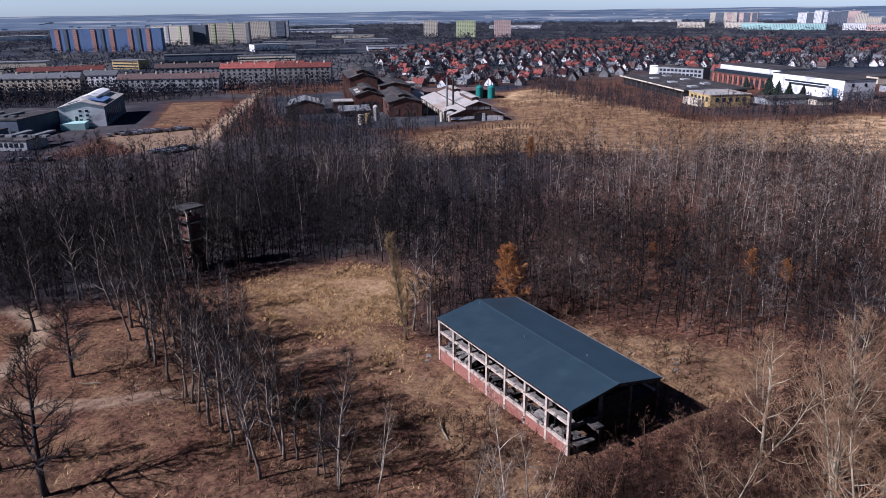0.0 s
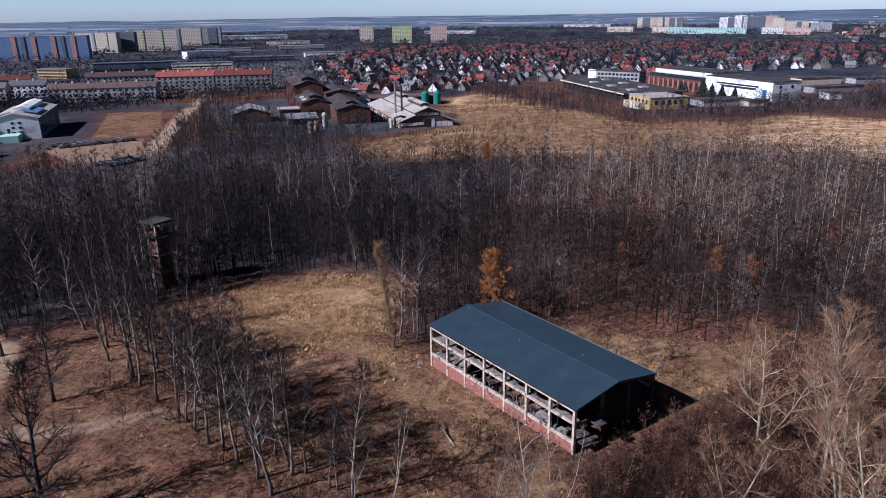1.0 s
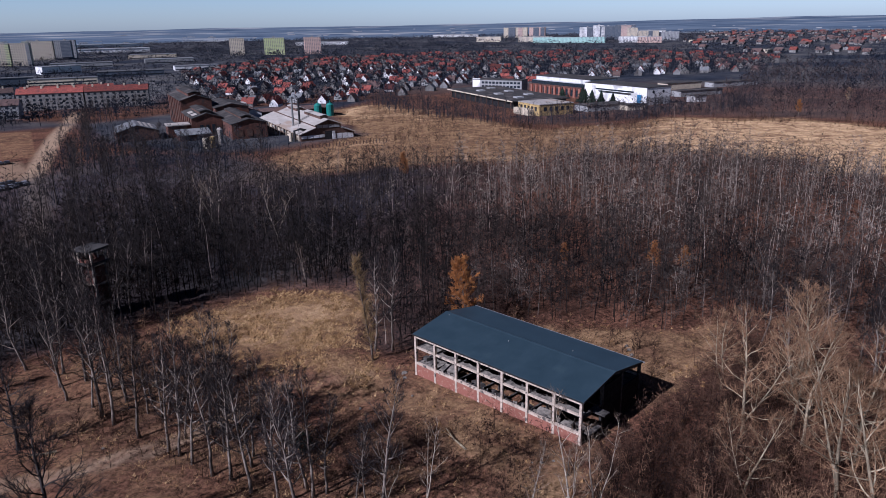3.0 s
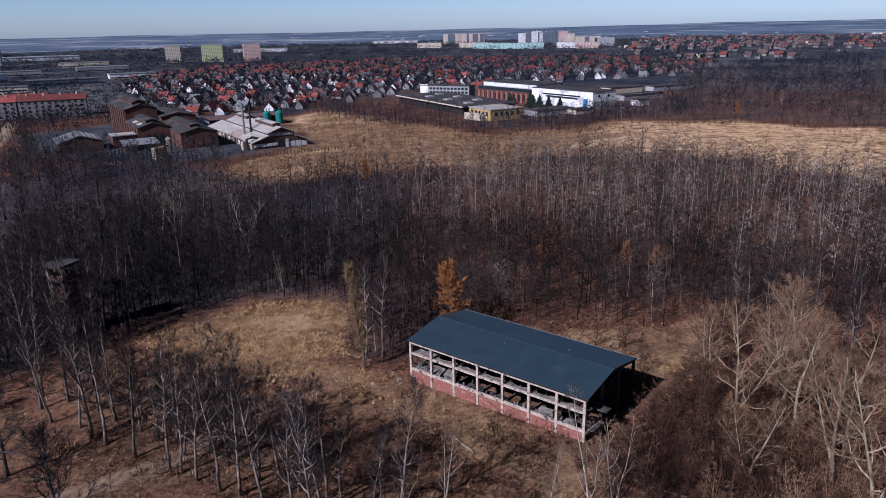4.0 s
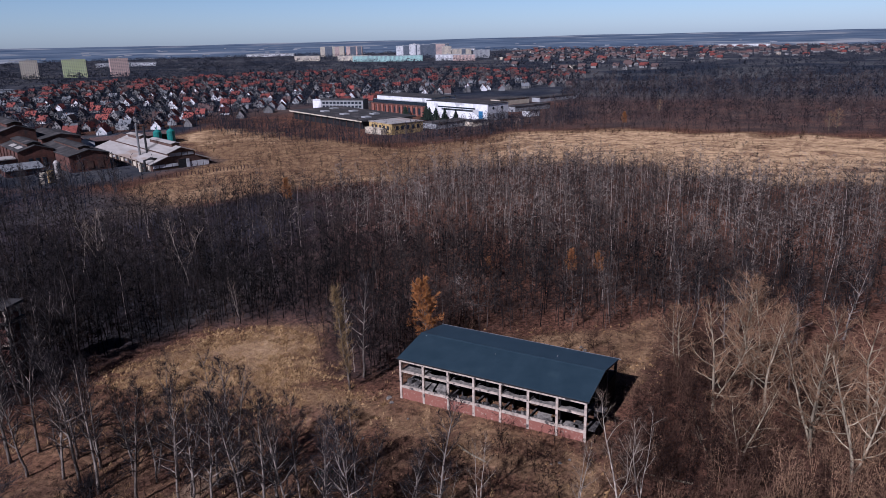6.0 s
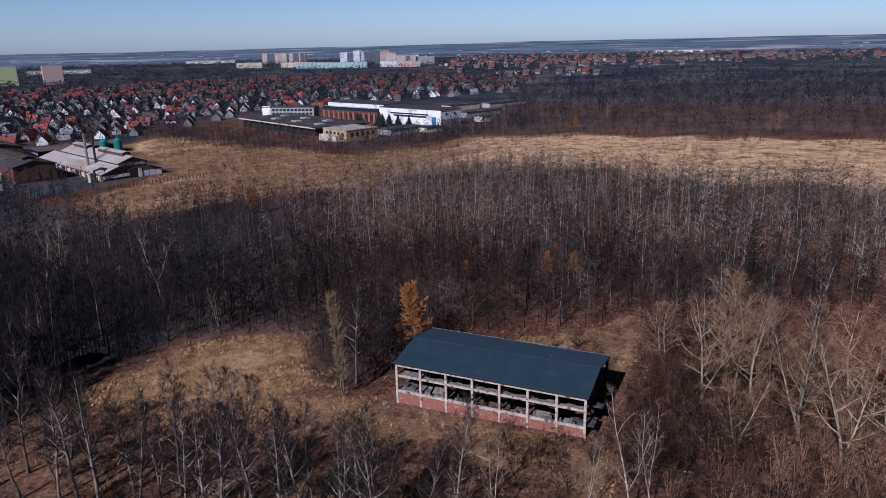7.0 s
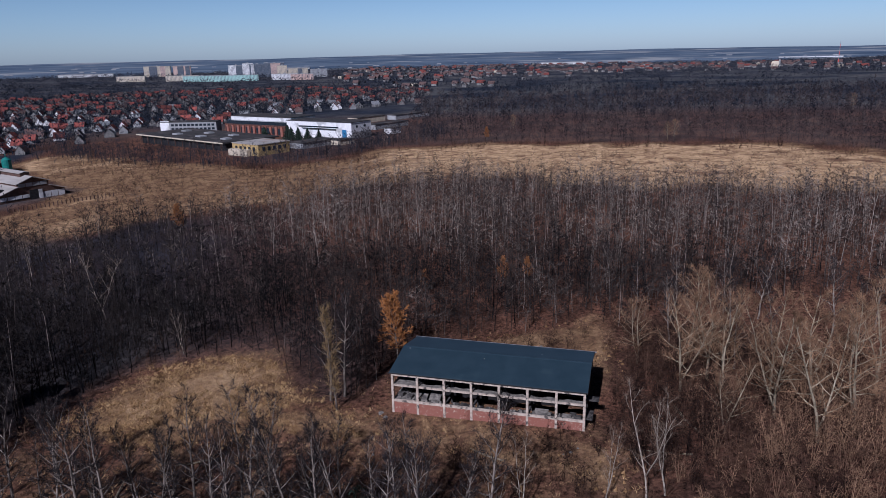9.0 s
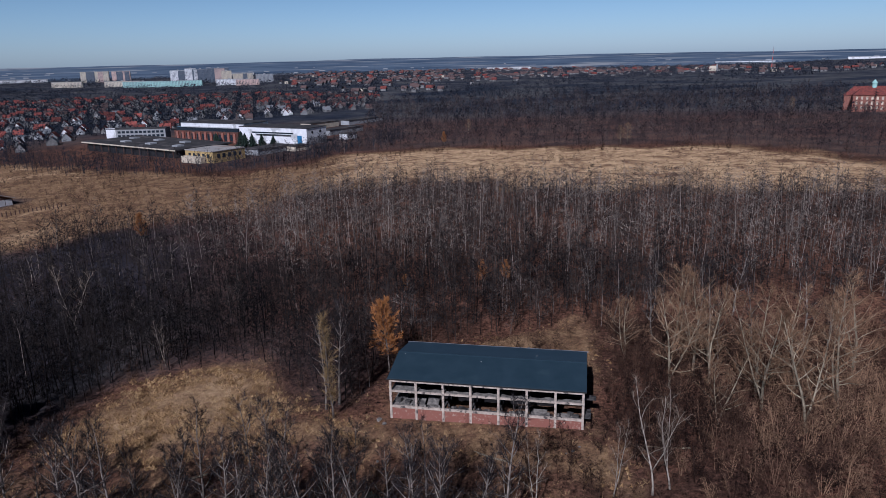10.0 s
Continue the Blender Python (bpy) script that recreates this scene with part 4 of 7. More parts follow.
for x, y, s in ((137, 189, 1.3), (104, 76, 0.9), (107, 71, 0.8), (96, 92, 0.7), (392, 152, 1.2)):
    plant(RUSTY[1], x, y, s, 40, "rusty_tree", "small tree still holding rust-orange leaves", "rusty trees")


def scatter(poly, spacing, seed, margin=0.0, keep=None):
    """Uneven places inside a polygon, about spacing metres apart."""
    rng = np.random.default_rng(seed)
    px, py = [p[0] for p in poly], [p[1] for p in poly]
    xs, ys = np.arange(min(px), max(px), spacing), np.arange(min(py), max(py), spacing)
    X, Y = np.meshgrid(xs, ys)
    x = (X + rng.uniform(-0.55, 0.55, X.shape) * spacing).ravel()
    y = (Y + rng.uniform(-0.55, 0.55, Y.shape) * spacing).ravel()
    ok = inside(poly, x, y) > margin + rng.normal(0, 1.5, x.shape)
    if keep is not None:
        ok &= keep(x, y, rng)
    return x[ok], y[ok]


def stand_template(seed, height, trunk_r, limbs, twigs, spread, clear, twig_w, n=4):
    """A light tree for woods: a three-sided stem, narrow limbs and twigs, all triangles, height 1 scale in metres."""
    rng = np.random.default_rng(seed)
    out = []
    p, d = np.zeros(3), unit(np.array([rng.normal(0, .05), rng.normal(0, .05), 1]))
    pts = []
    for i in range(n + 1):
        pts.append(p.copy())
        p = p + d * height / n
        d = unit(d + np.array([rng.normal(0, .09), rng.normal(0, .09), .04]))
    for i in range(n):
        r0, r1 = trunk_r * (1 - .92 * i / n), trunk_r * (1 - .92 * (i + 1) / n)
        for k in range(3):
            a0, a1 = 2.094 * k, 2.094 * (k + 1)
            A, B = [pts[i] + r0 * np.array([math.cos(a), math.sin(a), 0]) for a in (a0, a1)]
            C, D = [pts[i + 1] + r1 * np.array([math.cos(a), math.sin(a), 0]) for a in (a1, a0)]
            out += [(A, B, C), (A, C, D)]
    stem = len(out)
    for k in range(limbs):
        t = clear + (0.98 - clear) * (k + rng.random()) / limbs
        i = min(int(t * n), n - 1)
        b = pts[i] + (pts[i + 1] - pts[i]) * (t * n - i)
        a = rng.uniform(0, 6.283)
        d = unit(np.array([math.cos(a), math.sin(a), rng.uniform(0.15, 1.0)]))
        ln = spread * height * (1.1 - 0.75 * t) * rng.uniform(0.6, 1.2)
        sprig(rng, b, d, ln, trunk_r * (1 - .8 * t) * 0.8, out)
        for _ in range(twigs):
            u = rng.uniform(0.2, 1)
            d2 = unit(d + rng.normal(0, .8, 3) + np.array([0, 0, .25]))
            sprig(rng, b + d * ln * u, d2, ln * rng.uniform(.22, .6), twig_w, out)
    return np.array(out), stem


def brush_template(seed, height, stems):
    """A bush of several thin leaning stems from one root."""
    rng = np.random.default_rng(seed)
    out = []
    for j in range(stems):
        tp, _ = stand_template(seed * 10 + j, height * rng.uniform(.6, 1), 0.05, 8, 5, 0.30, 0.2, 0.05, 2)
        a, lean = rng.uniform(0, 6.283), rng.uniform(.1, .5)
        tp = tp.copy()
        tp[..., 0] += np.cos(a) * lean * tp[..., 2] + rng.normal(0, .15)
        tp[..., 1] += np.sin(a) * lean * tp[..., 2] + rng.normal(0, .15)
        out.append(tp)
    return np.concatenate(out), 0


def clump_template(seed, height, radius, leaves, size):
    """A far tree or hedge: a stem and many small uneven flakes of twig mass with gaps between them."""
    rng = np.random.default_rng(seed)
    out = []
    for k in range(3):
        a0, a1 = 2.094 * k, 2.094 * (k + 1)
        out.append((np.array([.2 * math.cos(a0), .2 * math.sin(a0), 0]), np.array([.2 * math.cos(a1), .2 * math.sin(a1), 0]), np.array([0, 0, height * .8])))
    for _ in range(leaves):
        p = rng.normal(0, 1, 3)
        p = p / np.linalg.norm(p) * rng.uniform(.25, 1) ** .5
        c = np.array([p[0] * radius, p[1] * radius, height * (.58 + .42 * p[2])])
        s = size * rng.uniform(.5, 1.2)
        e1, e2 = unit(rng.normal(0, 1, 3)), unit(rng.normal(0, 1, 3))
        tri = [c - e1 * s * .45, c + e1 * s * .45, c + e2 * s * .7]
        out.append(tuple(tri))
    return np.array(out), 3


def wood_of(name, xs, ys, templates, seed, mat, label, category, smin, smax, tint, stem_tint=0.0, tint_spread=0.12, pale_share=0.0):
    rng = np.random.default_rng(seed)
    zs = ground_z(xs, ys)
    tris, tints = [], []
    which = rng.integers(0, len(templates), len(xs))
    for k, (tp, stem) in enumerate(templates):
        sel = np.where(which == k)[0]
        if not len(sel):
            continue
        a, s = rng.uniform(0, 6.283, len(sel)), rng.uniform(smin, smax, len(sel))
        s = s * (1 + 0.16 * np.sin(xs[sel] * .19 + 1.3 * np.sin(ys[sel] * .11)) * np.sin(ys[sel] * .23 + 1))
        c, sn = np.cos(a) * s, np.sin(a) * s
        T = np.empty((len(sel),) + tp.shape, np.float32)
        T[..., 0] = tp[None, ..., 0] * c[:, None, None] - tp[None, ..., 1] * sn[:, None, None] + xs[sel][:, None, None]
        T[..., 1] = tp[None, ..., 0] * sn[:, None, None] + tp[None, ..., 1] * c[:, None, None] + ys[sel][:, None, None]
        T[..., 2] = tp[None, ..., 2] * s[:, None, None] + (zs[sel] - 0.15)[:, None, None]
        base = rng.normal(tint, tint_spread, len(sel))
        base = base + 0.10 * np.sin(xs[sel] * .13 + 2 * np.sin(ys[sel] * .05)) * np.sin(ys[sel] * .10 + 1.7 * np.sin(xs[sel] * .04 + 1))
        tn = np.repeat(base[:, None], len(tp), 1) + rng.normal(0, 0.05, (len(sel), len(tp)))
        tn[:, :stem] += stem_tint
        tn[:, :stem] += (rng.random(len(sel)) < pale_share)[:, None] * 0.42
        tris.append(T.reshape(-1, 3, 3))
        tints.append(tn.ravel())
    return soup(name, np.concatenate(tris), np.concatenate(tints), mat, label, category)


YOUNG = [stand_template(100 + i, h, 0.085, 12, 11, 0.33, c, 0.075) for i, (h, c) in enumerate(((11, .15), (9.5, .08), (12, .2), (7, .05), (10.5, .15), (8, .1)))]
YOUNG_FAR = [stand_template(110 + i, h, 0.095, 8, 9, 0.34, c, 0.10, 2) for i, (h, c) in enumerate(((11, .15), (9.5, .08), (12, .2), (7, .05)))]
TALL = [stand_template(120 + i, 14, 0.10, 15, 16, 0.20, 0.3, 0.06) for i in range(4)]
SHRUBS = [stand_template(140 + i, 3.2, 0.035, 14, 10, 0.42, 0.03, 0.04, 2) for i in range(4)]
LOW_SHRUBS = [stand_template(145 + i, 2.6, 0.04, 9, 6, 0.5, 0.03, 0.08, 1) for i in range(4)]
SAPLING = [stand_template(150 + i, 7.0, 0.06, 15, 12, 0.30, 0.12, 0.05, 3) for i in range(5)]

close = lambda a, b, r: np.hypot(a, b - 60) < 125 + r.normal(0, 6, a.shape)
wide = lambda a, b, r: np.hypot(a, b - 60) >= 125
wx, wy = scatter(WOOD, 2.2, 5, keep=close)
blend = np.random.default_rng(61)
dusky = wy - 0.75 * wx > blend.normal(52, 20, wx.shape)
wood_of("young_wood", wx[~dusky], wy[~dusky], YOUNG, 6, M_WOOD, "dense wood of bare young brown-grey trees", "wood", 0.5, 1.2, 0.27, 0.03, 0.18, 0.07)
# near-black tints hold this wood's shade as well as its bark
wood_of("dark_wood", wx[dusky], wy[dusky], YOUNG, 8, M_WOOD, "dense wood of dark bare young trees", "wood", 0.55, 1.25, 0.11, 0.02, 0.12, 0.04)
vx, vy = scatter(WOOD, 3.2, 7, keep=wide)
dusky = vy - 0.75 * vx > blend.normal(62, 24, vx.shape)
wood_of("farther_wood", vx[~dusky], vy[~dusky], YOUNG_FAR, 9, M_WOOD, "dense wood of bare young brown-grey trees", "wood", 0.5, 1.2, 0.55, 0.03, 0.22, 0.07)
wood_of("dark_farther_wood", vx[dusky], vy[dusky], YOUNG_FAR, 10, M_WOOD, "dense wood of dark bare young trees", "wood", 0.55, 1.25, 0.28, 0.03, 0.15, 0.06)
ux, uy = scatter([(-60, 150), (-15, 134), (34, 138), (50, 130), (62, 112), (90, 120), (100, 200), (60, 240), (-60, 230)], 4.4, 27)
wood_of("dark_understorey", ux, uy, LOW_SHRUBS, 28, M_SHRUB, "dark bare undergrowth beneath the old trees", "shrubs", 0.6, 1.4, 0.2, 0.0, 0.1)
pale = [(100, 90), (130, 130), (170, 165), (225, 160), (236, 110), (226, 50), (220, -40), (150, -50), (120, 10), (105, 45)]
px_, py_ = scatter(pale, 5.7, 15, 0.0)
wood_of("birch_stand", px_, py_, TALL, 16, M_WOOD, "stand of tall bare trees with pale grey stems", "wood", 0.6, 1.1, 0.37, 0.08, 0.14, 0.27)
old = [(-60, 150), (-15, 134), (6, 130), (34, 131), (48, 128), (60, 118), (80, 140), (100, 225), (60, 260), (20, 250), (-60, 230)]
ox, oy = scatter(old, 7.5, 25, 0.0)
wood_of("old_wood", ox, oy, TALL, 26, M_WOOD, "stand of tall dark bare trees", "wood", 0.6, 1.2, 0.24, 0.1, 0.12, 0.1)
WOODTREE = tree_kind((61, 62, 63, 64), M_BARK_DARK, M_TWIG, height=15, trunk_r=0.17, crown=0.27, clear=0.24, limbs=12, subs=6, twigs=8, angle=56, rise=0.5, twig_w=0.05, twig_l=1.1, lean=0.05, crook=0.15, stems=1)
ox, oy = scatter([(-60, 150), (-15, 135), (6, 131), (34, 132), (49, 129), (61, 119), (74, 140), (84, 190), (60, 230), (-60, 215)], 9.6, 29, 0.0, keep=lambda a, b, r: np.hypot(a - 19.3, b - 139.2) > 3.2)
for i, (x, y) in enumerate(zip(ox, oy)):
    plant(WOODTREE[i % 4], float(x), float(y), tr.uniform(0.7, 1.12), tr.uniform(0, 360), "old_tree", "tall bare dark tree of the old wood", "trees of the old wood")
tan_brush = [(38, 22), (42, 38), (58, 31), (72, 40), (88, 44), (104, 20), (100, -50), (40, -40)]
sx, sy = scatter(tan_brush, 3.2, 35, 0.0, keep=lambda a, b, r: a < 82)
wood_of("sapling_wood", sx, sy, SAPLING, 37, M_SHRUB, "thick growth of bare tan saplings", "saplings", 0.4, 1.1, 0.36, 0.0, 0.24)
BRUSH = [brush_template(300 + i, h, n) for i, (h, n) in enumerate(((6.5, 5), (5, 5), (7.5, 4), (4, 6)))]
corner = [(24, 4), (25, 32), (36, 44), (44, 46), (58, 45), (70, 44), (84, 50), (80, 30), (66, 14), (60, 0)]
sx, sy = scatter(corner, 1.75, 65, 0.0)
hue = np.random.default_rng(67).random(len(sx)) + 0.03 * (36 - sy)
# the dark share stands for shaded gaps in the brush
for tone_name, tone_tint, sel in (("tan", 0.74, hue > .72), ("dark", 0.16, hue <= .72)):
    wood_of(tone_name + "_brush", sx[sel], sy[sel], BRUSH, 66, M_SHRUB, "thick bare " + tone_name + " brush under the poplars", "brush", 0.5, 1.15, tone_tint, 0.0, 0.18)
# brush tinted almost black to paint in the shadow by the building
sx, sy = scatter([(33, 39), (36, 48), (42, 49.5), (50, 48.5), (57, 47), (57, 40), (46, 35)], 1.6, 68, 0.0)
wood_of("shade_black_brush", sx, sy, BRUSH, 69, M_SHRUB, "thick brush beside the building, blackened for its shade", "brush", 0.3, 0.75, 0.05, 0.0, 0.1)
red_brush = [(38, 42), (46, 46), (58, 46), (66, 45.5), (78, 49), (86, 44), (70, 39), (57, 31), (46, 30), (38, 34)]
sx, sy = scatter(red_brush, 1.55, 47, 0.0)
wood_of("red_brush", sx, sy, SAPLING, 48, M_SHRUB, "thick growth of thin reddish-brown saplings", "saplings", 0.35, 0.95, 0.26, 0.0, 0.17)
near_shrubs = [(20, 30), (26, 50), (38, 46), (44, 47), (62, 47), (78, 58), (95, 50), (100, -30), (60, -40), (30, 0)]
sx, sy = scatter(near_shrubs, 2.4, 38, 0.0, keep=lambda a, b, r: (a < 84) & (r.random(a.shape) < .85))
wood_of("thicket", sx, sy, SHRUBS, 36, M_SHRUB, "thicket of bare reddish-brown shrubs", "shrubs", 0.5, 1.3, 0.34, 0.0, 0.22)
glade = [(2, 100), (9, 108), (16, 92), (24, 78), (34, 66), (40, 54), (30, 46), (12, 56), (6, 80)]
sx, sy = scatter(glade, 1.7, 39, 0.0)
wood_of("glade_shrubs", sx, sy, SHRUBS, 40, M_SHRUB, "scattered bare dark shrubs in the clearing", "shrubs", 0.4, 1.35, 0.10, 0.0, 0.14)
edge_ok = lambda a, b, r: (np.abs(inside(WOOD, a, b)) < 4) & (r.random(a.shape) < .7)
sx, sy = scatter([(-20, 60), (-20, 140), (120, 140), (120, 20)], 2.6, 41, keep=edge_ok)
wood_of("wood_edge_shrubs", sx, sy, SHRUBS, 42, M_SHRUB, "bare reddish shrubs along the edge of the wood", "shrubs", 0.5, 1.1, 0.5)
front = [(33, 50), (42, 51.5), (41.4, 79), (37.5, 80), (33, 66)]
sx, sy = scatter(front, 1.5, 45, keep=lambda a, b, r: r.random(a.shape) < .65)
wood_of("front_brush", sx, sy, SHRUBS, 46, M_SHRUB, "low bare reddish brush before the building", "shrubs", 0.3, 0.8, 0.42)
sx, sy = scatter(WEEDS, 2.9, 57, keep=lambda a, b, r: r.random(a.shape) < .12 + .75 * (np.sin(a * .09 + b * .03) * np.sin(b * .11 + a * .02) > .05))
wood_of("weed_thicket", sx, sy, LOW_SHRUBS, 58, M_SHRUB, "reddish-brown weeds and low shrubs at the field margin", "shrubs", 0.4, 1.35, 0.24, 0.0, 0.16)
behind = [(57, 48), (68, 50), (76, 64), (72, 92), (58, 97), (58.5, 75)]
sx, sy = scatter(behind, 2.1, 55, 0.0)
wood_of("back_brush", sx, sy, SHRUBS, 56, M_SHRUB, "dark bare brush behind the building", "shrubs", 0.5, 1.2, 0.2, 0.0, 0.14)
fld_ok = lambda a, b, r: (r.random(a.shape) < .7 * (np.sin(a * .05 + 1) * np.sin(b * .06) > .45) + .03)
sx, sy = scatter(FIELD, 4.0, 43, keep=fld_ok)
wood_of("field_shrubs", sx, sy, LOW_SHRUBS, 44, M_SHRUB, "low bare shrubs scattered over the dry field", "shrubs", 0.5, 1.2, 0.25)
far_edge = [(330, -58), (366, -20), (366, 74), (372, 145), (345, 200), (298, 210), (276, 238)]
sx, sy = scatter([(280, -80), (400, -80), (400, 240), (260, 260), (260, 190), (340, 180), (350, -20)], 4.2, 71, keep=lambda a, b, r: (near_line(far_edge, a, b) < 13 + r.normal(0, 5, a.shape)) & (np.sin(b * .12 + 1) + np.sin(b * .31 + a * .05) > -.2))
wood_of("field_edge_brush", sx, sy, BRUSH, 72, M_SHRUB, "dark bushes along the far edge of the dry field", "brush", 0.35, 0.9, 0.22, 0.0, 0.15)


def dry_grass():
    """Tufts of dead grass as narrow blades."""
    rng = np.random.default_rng(50)
    tris, tint = [], []
    for poly, spacing, blades, h, seed, keepf in ((STRAW, 1.0, 26, 0.55, 51, None), (CLEARING, 1.3, 7, 0.36, 52, None), (FIELD, 3.6, 6, 0.8, 53, None)):
        x, y = scatter(poly, spacing, seed, 0.0, keepf)
        n = len(x) * blades
        bx, by = np.repeat(x, blades) + rng.normal(0, .22, n), np.repeat(y, blades) + rng.normal(0, .22, n)
        bz = ground_z(bx, by) - .1
        a, ln, lean = rng.uniform(0, 6.283, n), h * rng.uniform(.5, 1.3, n), rng.uniform(.8, 2.6, n)
        w = rng.uniform(.02, .05, n) * (1.6 if spacing > 3 else 1)
        p = np.stack([bx, by, bz], 1)
        s = np.stack([-np.sin(a) * w, np.cos(a) * w, 0 * a], 1)
        d = np.stack([np.cos(a) * lean * ln, np.sin(a) * lean * ln, ln], 1)
        tris.append(np.stack([p - s, p + s, p + d], 1))
        tint.append(np.repeat(rng.normal(.5, .26, len(x)), blades) + rng.normal(0, .08, n))
    soup("dry_grass", np.concatenate(tris), np.concatenate(tint), M_GRASS, "tufts of tall dry straw-coloured grass", "grass")


dry_grass()


def tussocks():
    """Matted mounds of dead grass, each a low uneven dome of leaning blades."""
    rng = np.random.default_rng(58)
    tris, tint = [], []
    for poly, spacing, size, seed, mean in ((STRAW, 0.62, 0.40, 59, 0.50), (VERGE, 1.1, 0.30, 60, 0.34), (REAR, 1.2, 0.32, 62, 0.32)):
        x, y = scatter(poly, spacing, seed, 0.0, lambda a, b, r: (r.random(a.shape) < .45 + .4 * np.sin(a * .5 + np.sin(b * .4)) * np.sin(b * .45)) & ((a < 41.5) | (a > 59) | (b < 48) | (b > 81)))
        n, k = len(x), 6
        r, h = size * rng.uniform(.5, 1.2, n), size * rng.uniform(.35, .8, n)
        z = ground_z(x, y)
        a = np.arange(k + 1) * 2 * math.pi / k + rng.uniform(0, 6, (n, 1))
        rr = r[:, None] * rng.uniform(.7, 1.25, (n, k + 1))
        rr[:, k] = rr[:, 0]
        ring = np.stack([x[:, None] + rr * np.cos(a), y[:, None] + rr * np.sin(a), np.repeat(z[:, None] - .12, k + 1, 1)], 2)
        tip = np.stack([x + rng.normal(0, .15, n) + .1, y + rng.normal(0, .15, n), z + h], 1)
        T = np.stack([ring[:, :-1], ring[:, 1:], np.repeat(tip[:, None], k, 1)], 2)
        tris.append(T.reshape(-1, 3, 3))
        tint.append(np.repeat(rng.normal(mean, .11, n), k) + rng.normal(0, .10, n * k))
    soup("grass_tussocks", np.concatenate(tris), np.concatenate(tint), M_GRASS, "matted tussocks of straw-coloured dead grass", "grass")


tussocks()

# ---- town ----
hr = random.Random(21)


def house_meshes():
    out = []
    for L, W, H, R, roofmat, wallmat in ((10, 9, 2.9, 5.2, M_TILE, M_WHITE), (12, 9, 3.2, 5.0, M_TILE, M_HOUSE), (9, 8, 2.8, 5.2, M_TILE_BROWN, M_HOUSE), (11, 10, 3.4, 4.6, M_TILE_GREY, M_HOUSE), (10, 9, 3.2, 5.0, M_TILE, M_GREYWALL), (13, 10, 5.0, 0.8, M_TILE_GREY, M_GREYWALL)):
        w = Mesh().extrude_x([(-W / 2, -1), (W / 2, -1), (W / 2, H), (0, H + R - 0.1), (-W / 2, H)], -L / 2, L / 2)
        r = Mesh()
        s = R / (W / 2)
        for e in (-1, 1):
            ring = [(e * (W / 2 + .5), H - .5 * s), (0, H + R), (0, H + R + .25), (e * (W / 2 + .5), H - .5 * s + .25)]
            r.extrude_x(ring if e < 0 else ring[::-1], -L / 2 - .5, L / 2 + .5)
        ch = Mesh().box(1.2, .6, H + R * .5, 1.9, 1.3, H + R + 1.0)
        wins = []
        for y, sgn in ((-W / 2, -1), (W / 2, 1)):
            for x in (-L * .3, 0.0, L * .3):
                wins.append(Mesh().box(x - .6, min(y, y + sgn * .06), 1.0, x + .6, max(y, y + sgn * .06), 2.4))
        for x, sgn in ((-L / 2, -1), (L / 2, 1)):
            for y, z in ((-1.8, 1.0), (1.8, 1.0), (0, H)):
                wins.append(Mesh().box(min(x, x + sgn * .06), y - .6, z, max(x, x + sgn * .06), y + .6, z + 1.4))
        out.append((w.data("wall", wallmat), r.data("roof", roofmat), ch.data("chimney", M_BRICK_OLD), [v.data("window", M_GLASS) for v in wins]))
    return out


HOUSES = house_meshes()
LABELS = ["small house with red tiled gable roof and white walls", "house with red tiled roof and cream walls", "small house with brown tiled steep roof", "house with grey sheet roof and cream walls", "house with red roof and grey walls", "low flat-roofed grey house"]


def house(k, x, y, turn, windows=True):
    w, r, c, wins = HOUSES[k]
    root = thing("house", LABELS[k], "house", pose(x, y, gz(x, y), 0, 0, turn) @ Matrix.Scale(0.78, 4), "suburb houses")
    part("wall", w, None, root)
    rf = part("roof", r, None, root)
    if k != 5:
        part("chimney", c, None, rf)
    if windows:
        for v in wins:
            part("window", v, None, root)
    return root


SUBURB = [(215, 480), (300, 440), (470, 480), (560, 400), (640, 420), (760, 330), (1100, 420), (1180, 700), (1000, 1000), (640, 1120), (380, 900), (280, 660)]


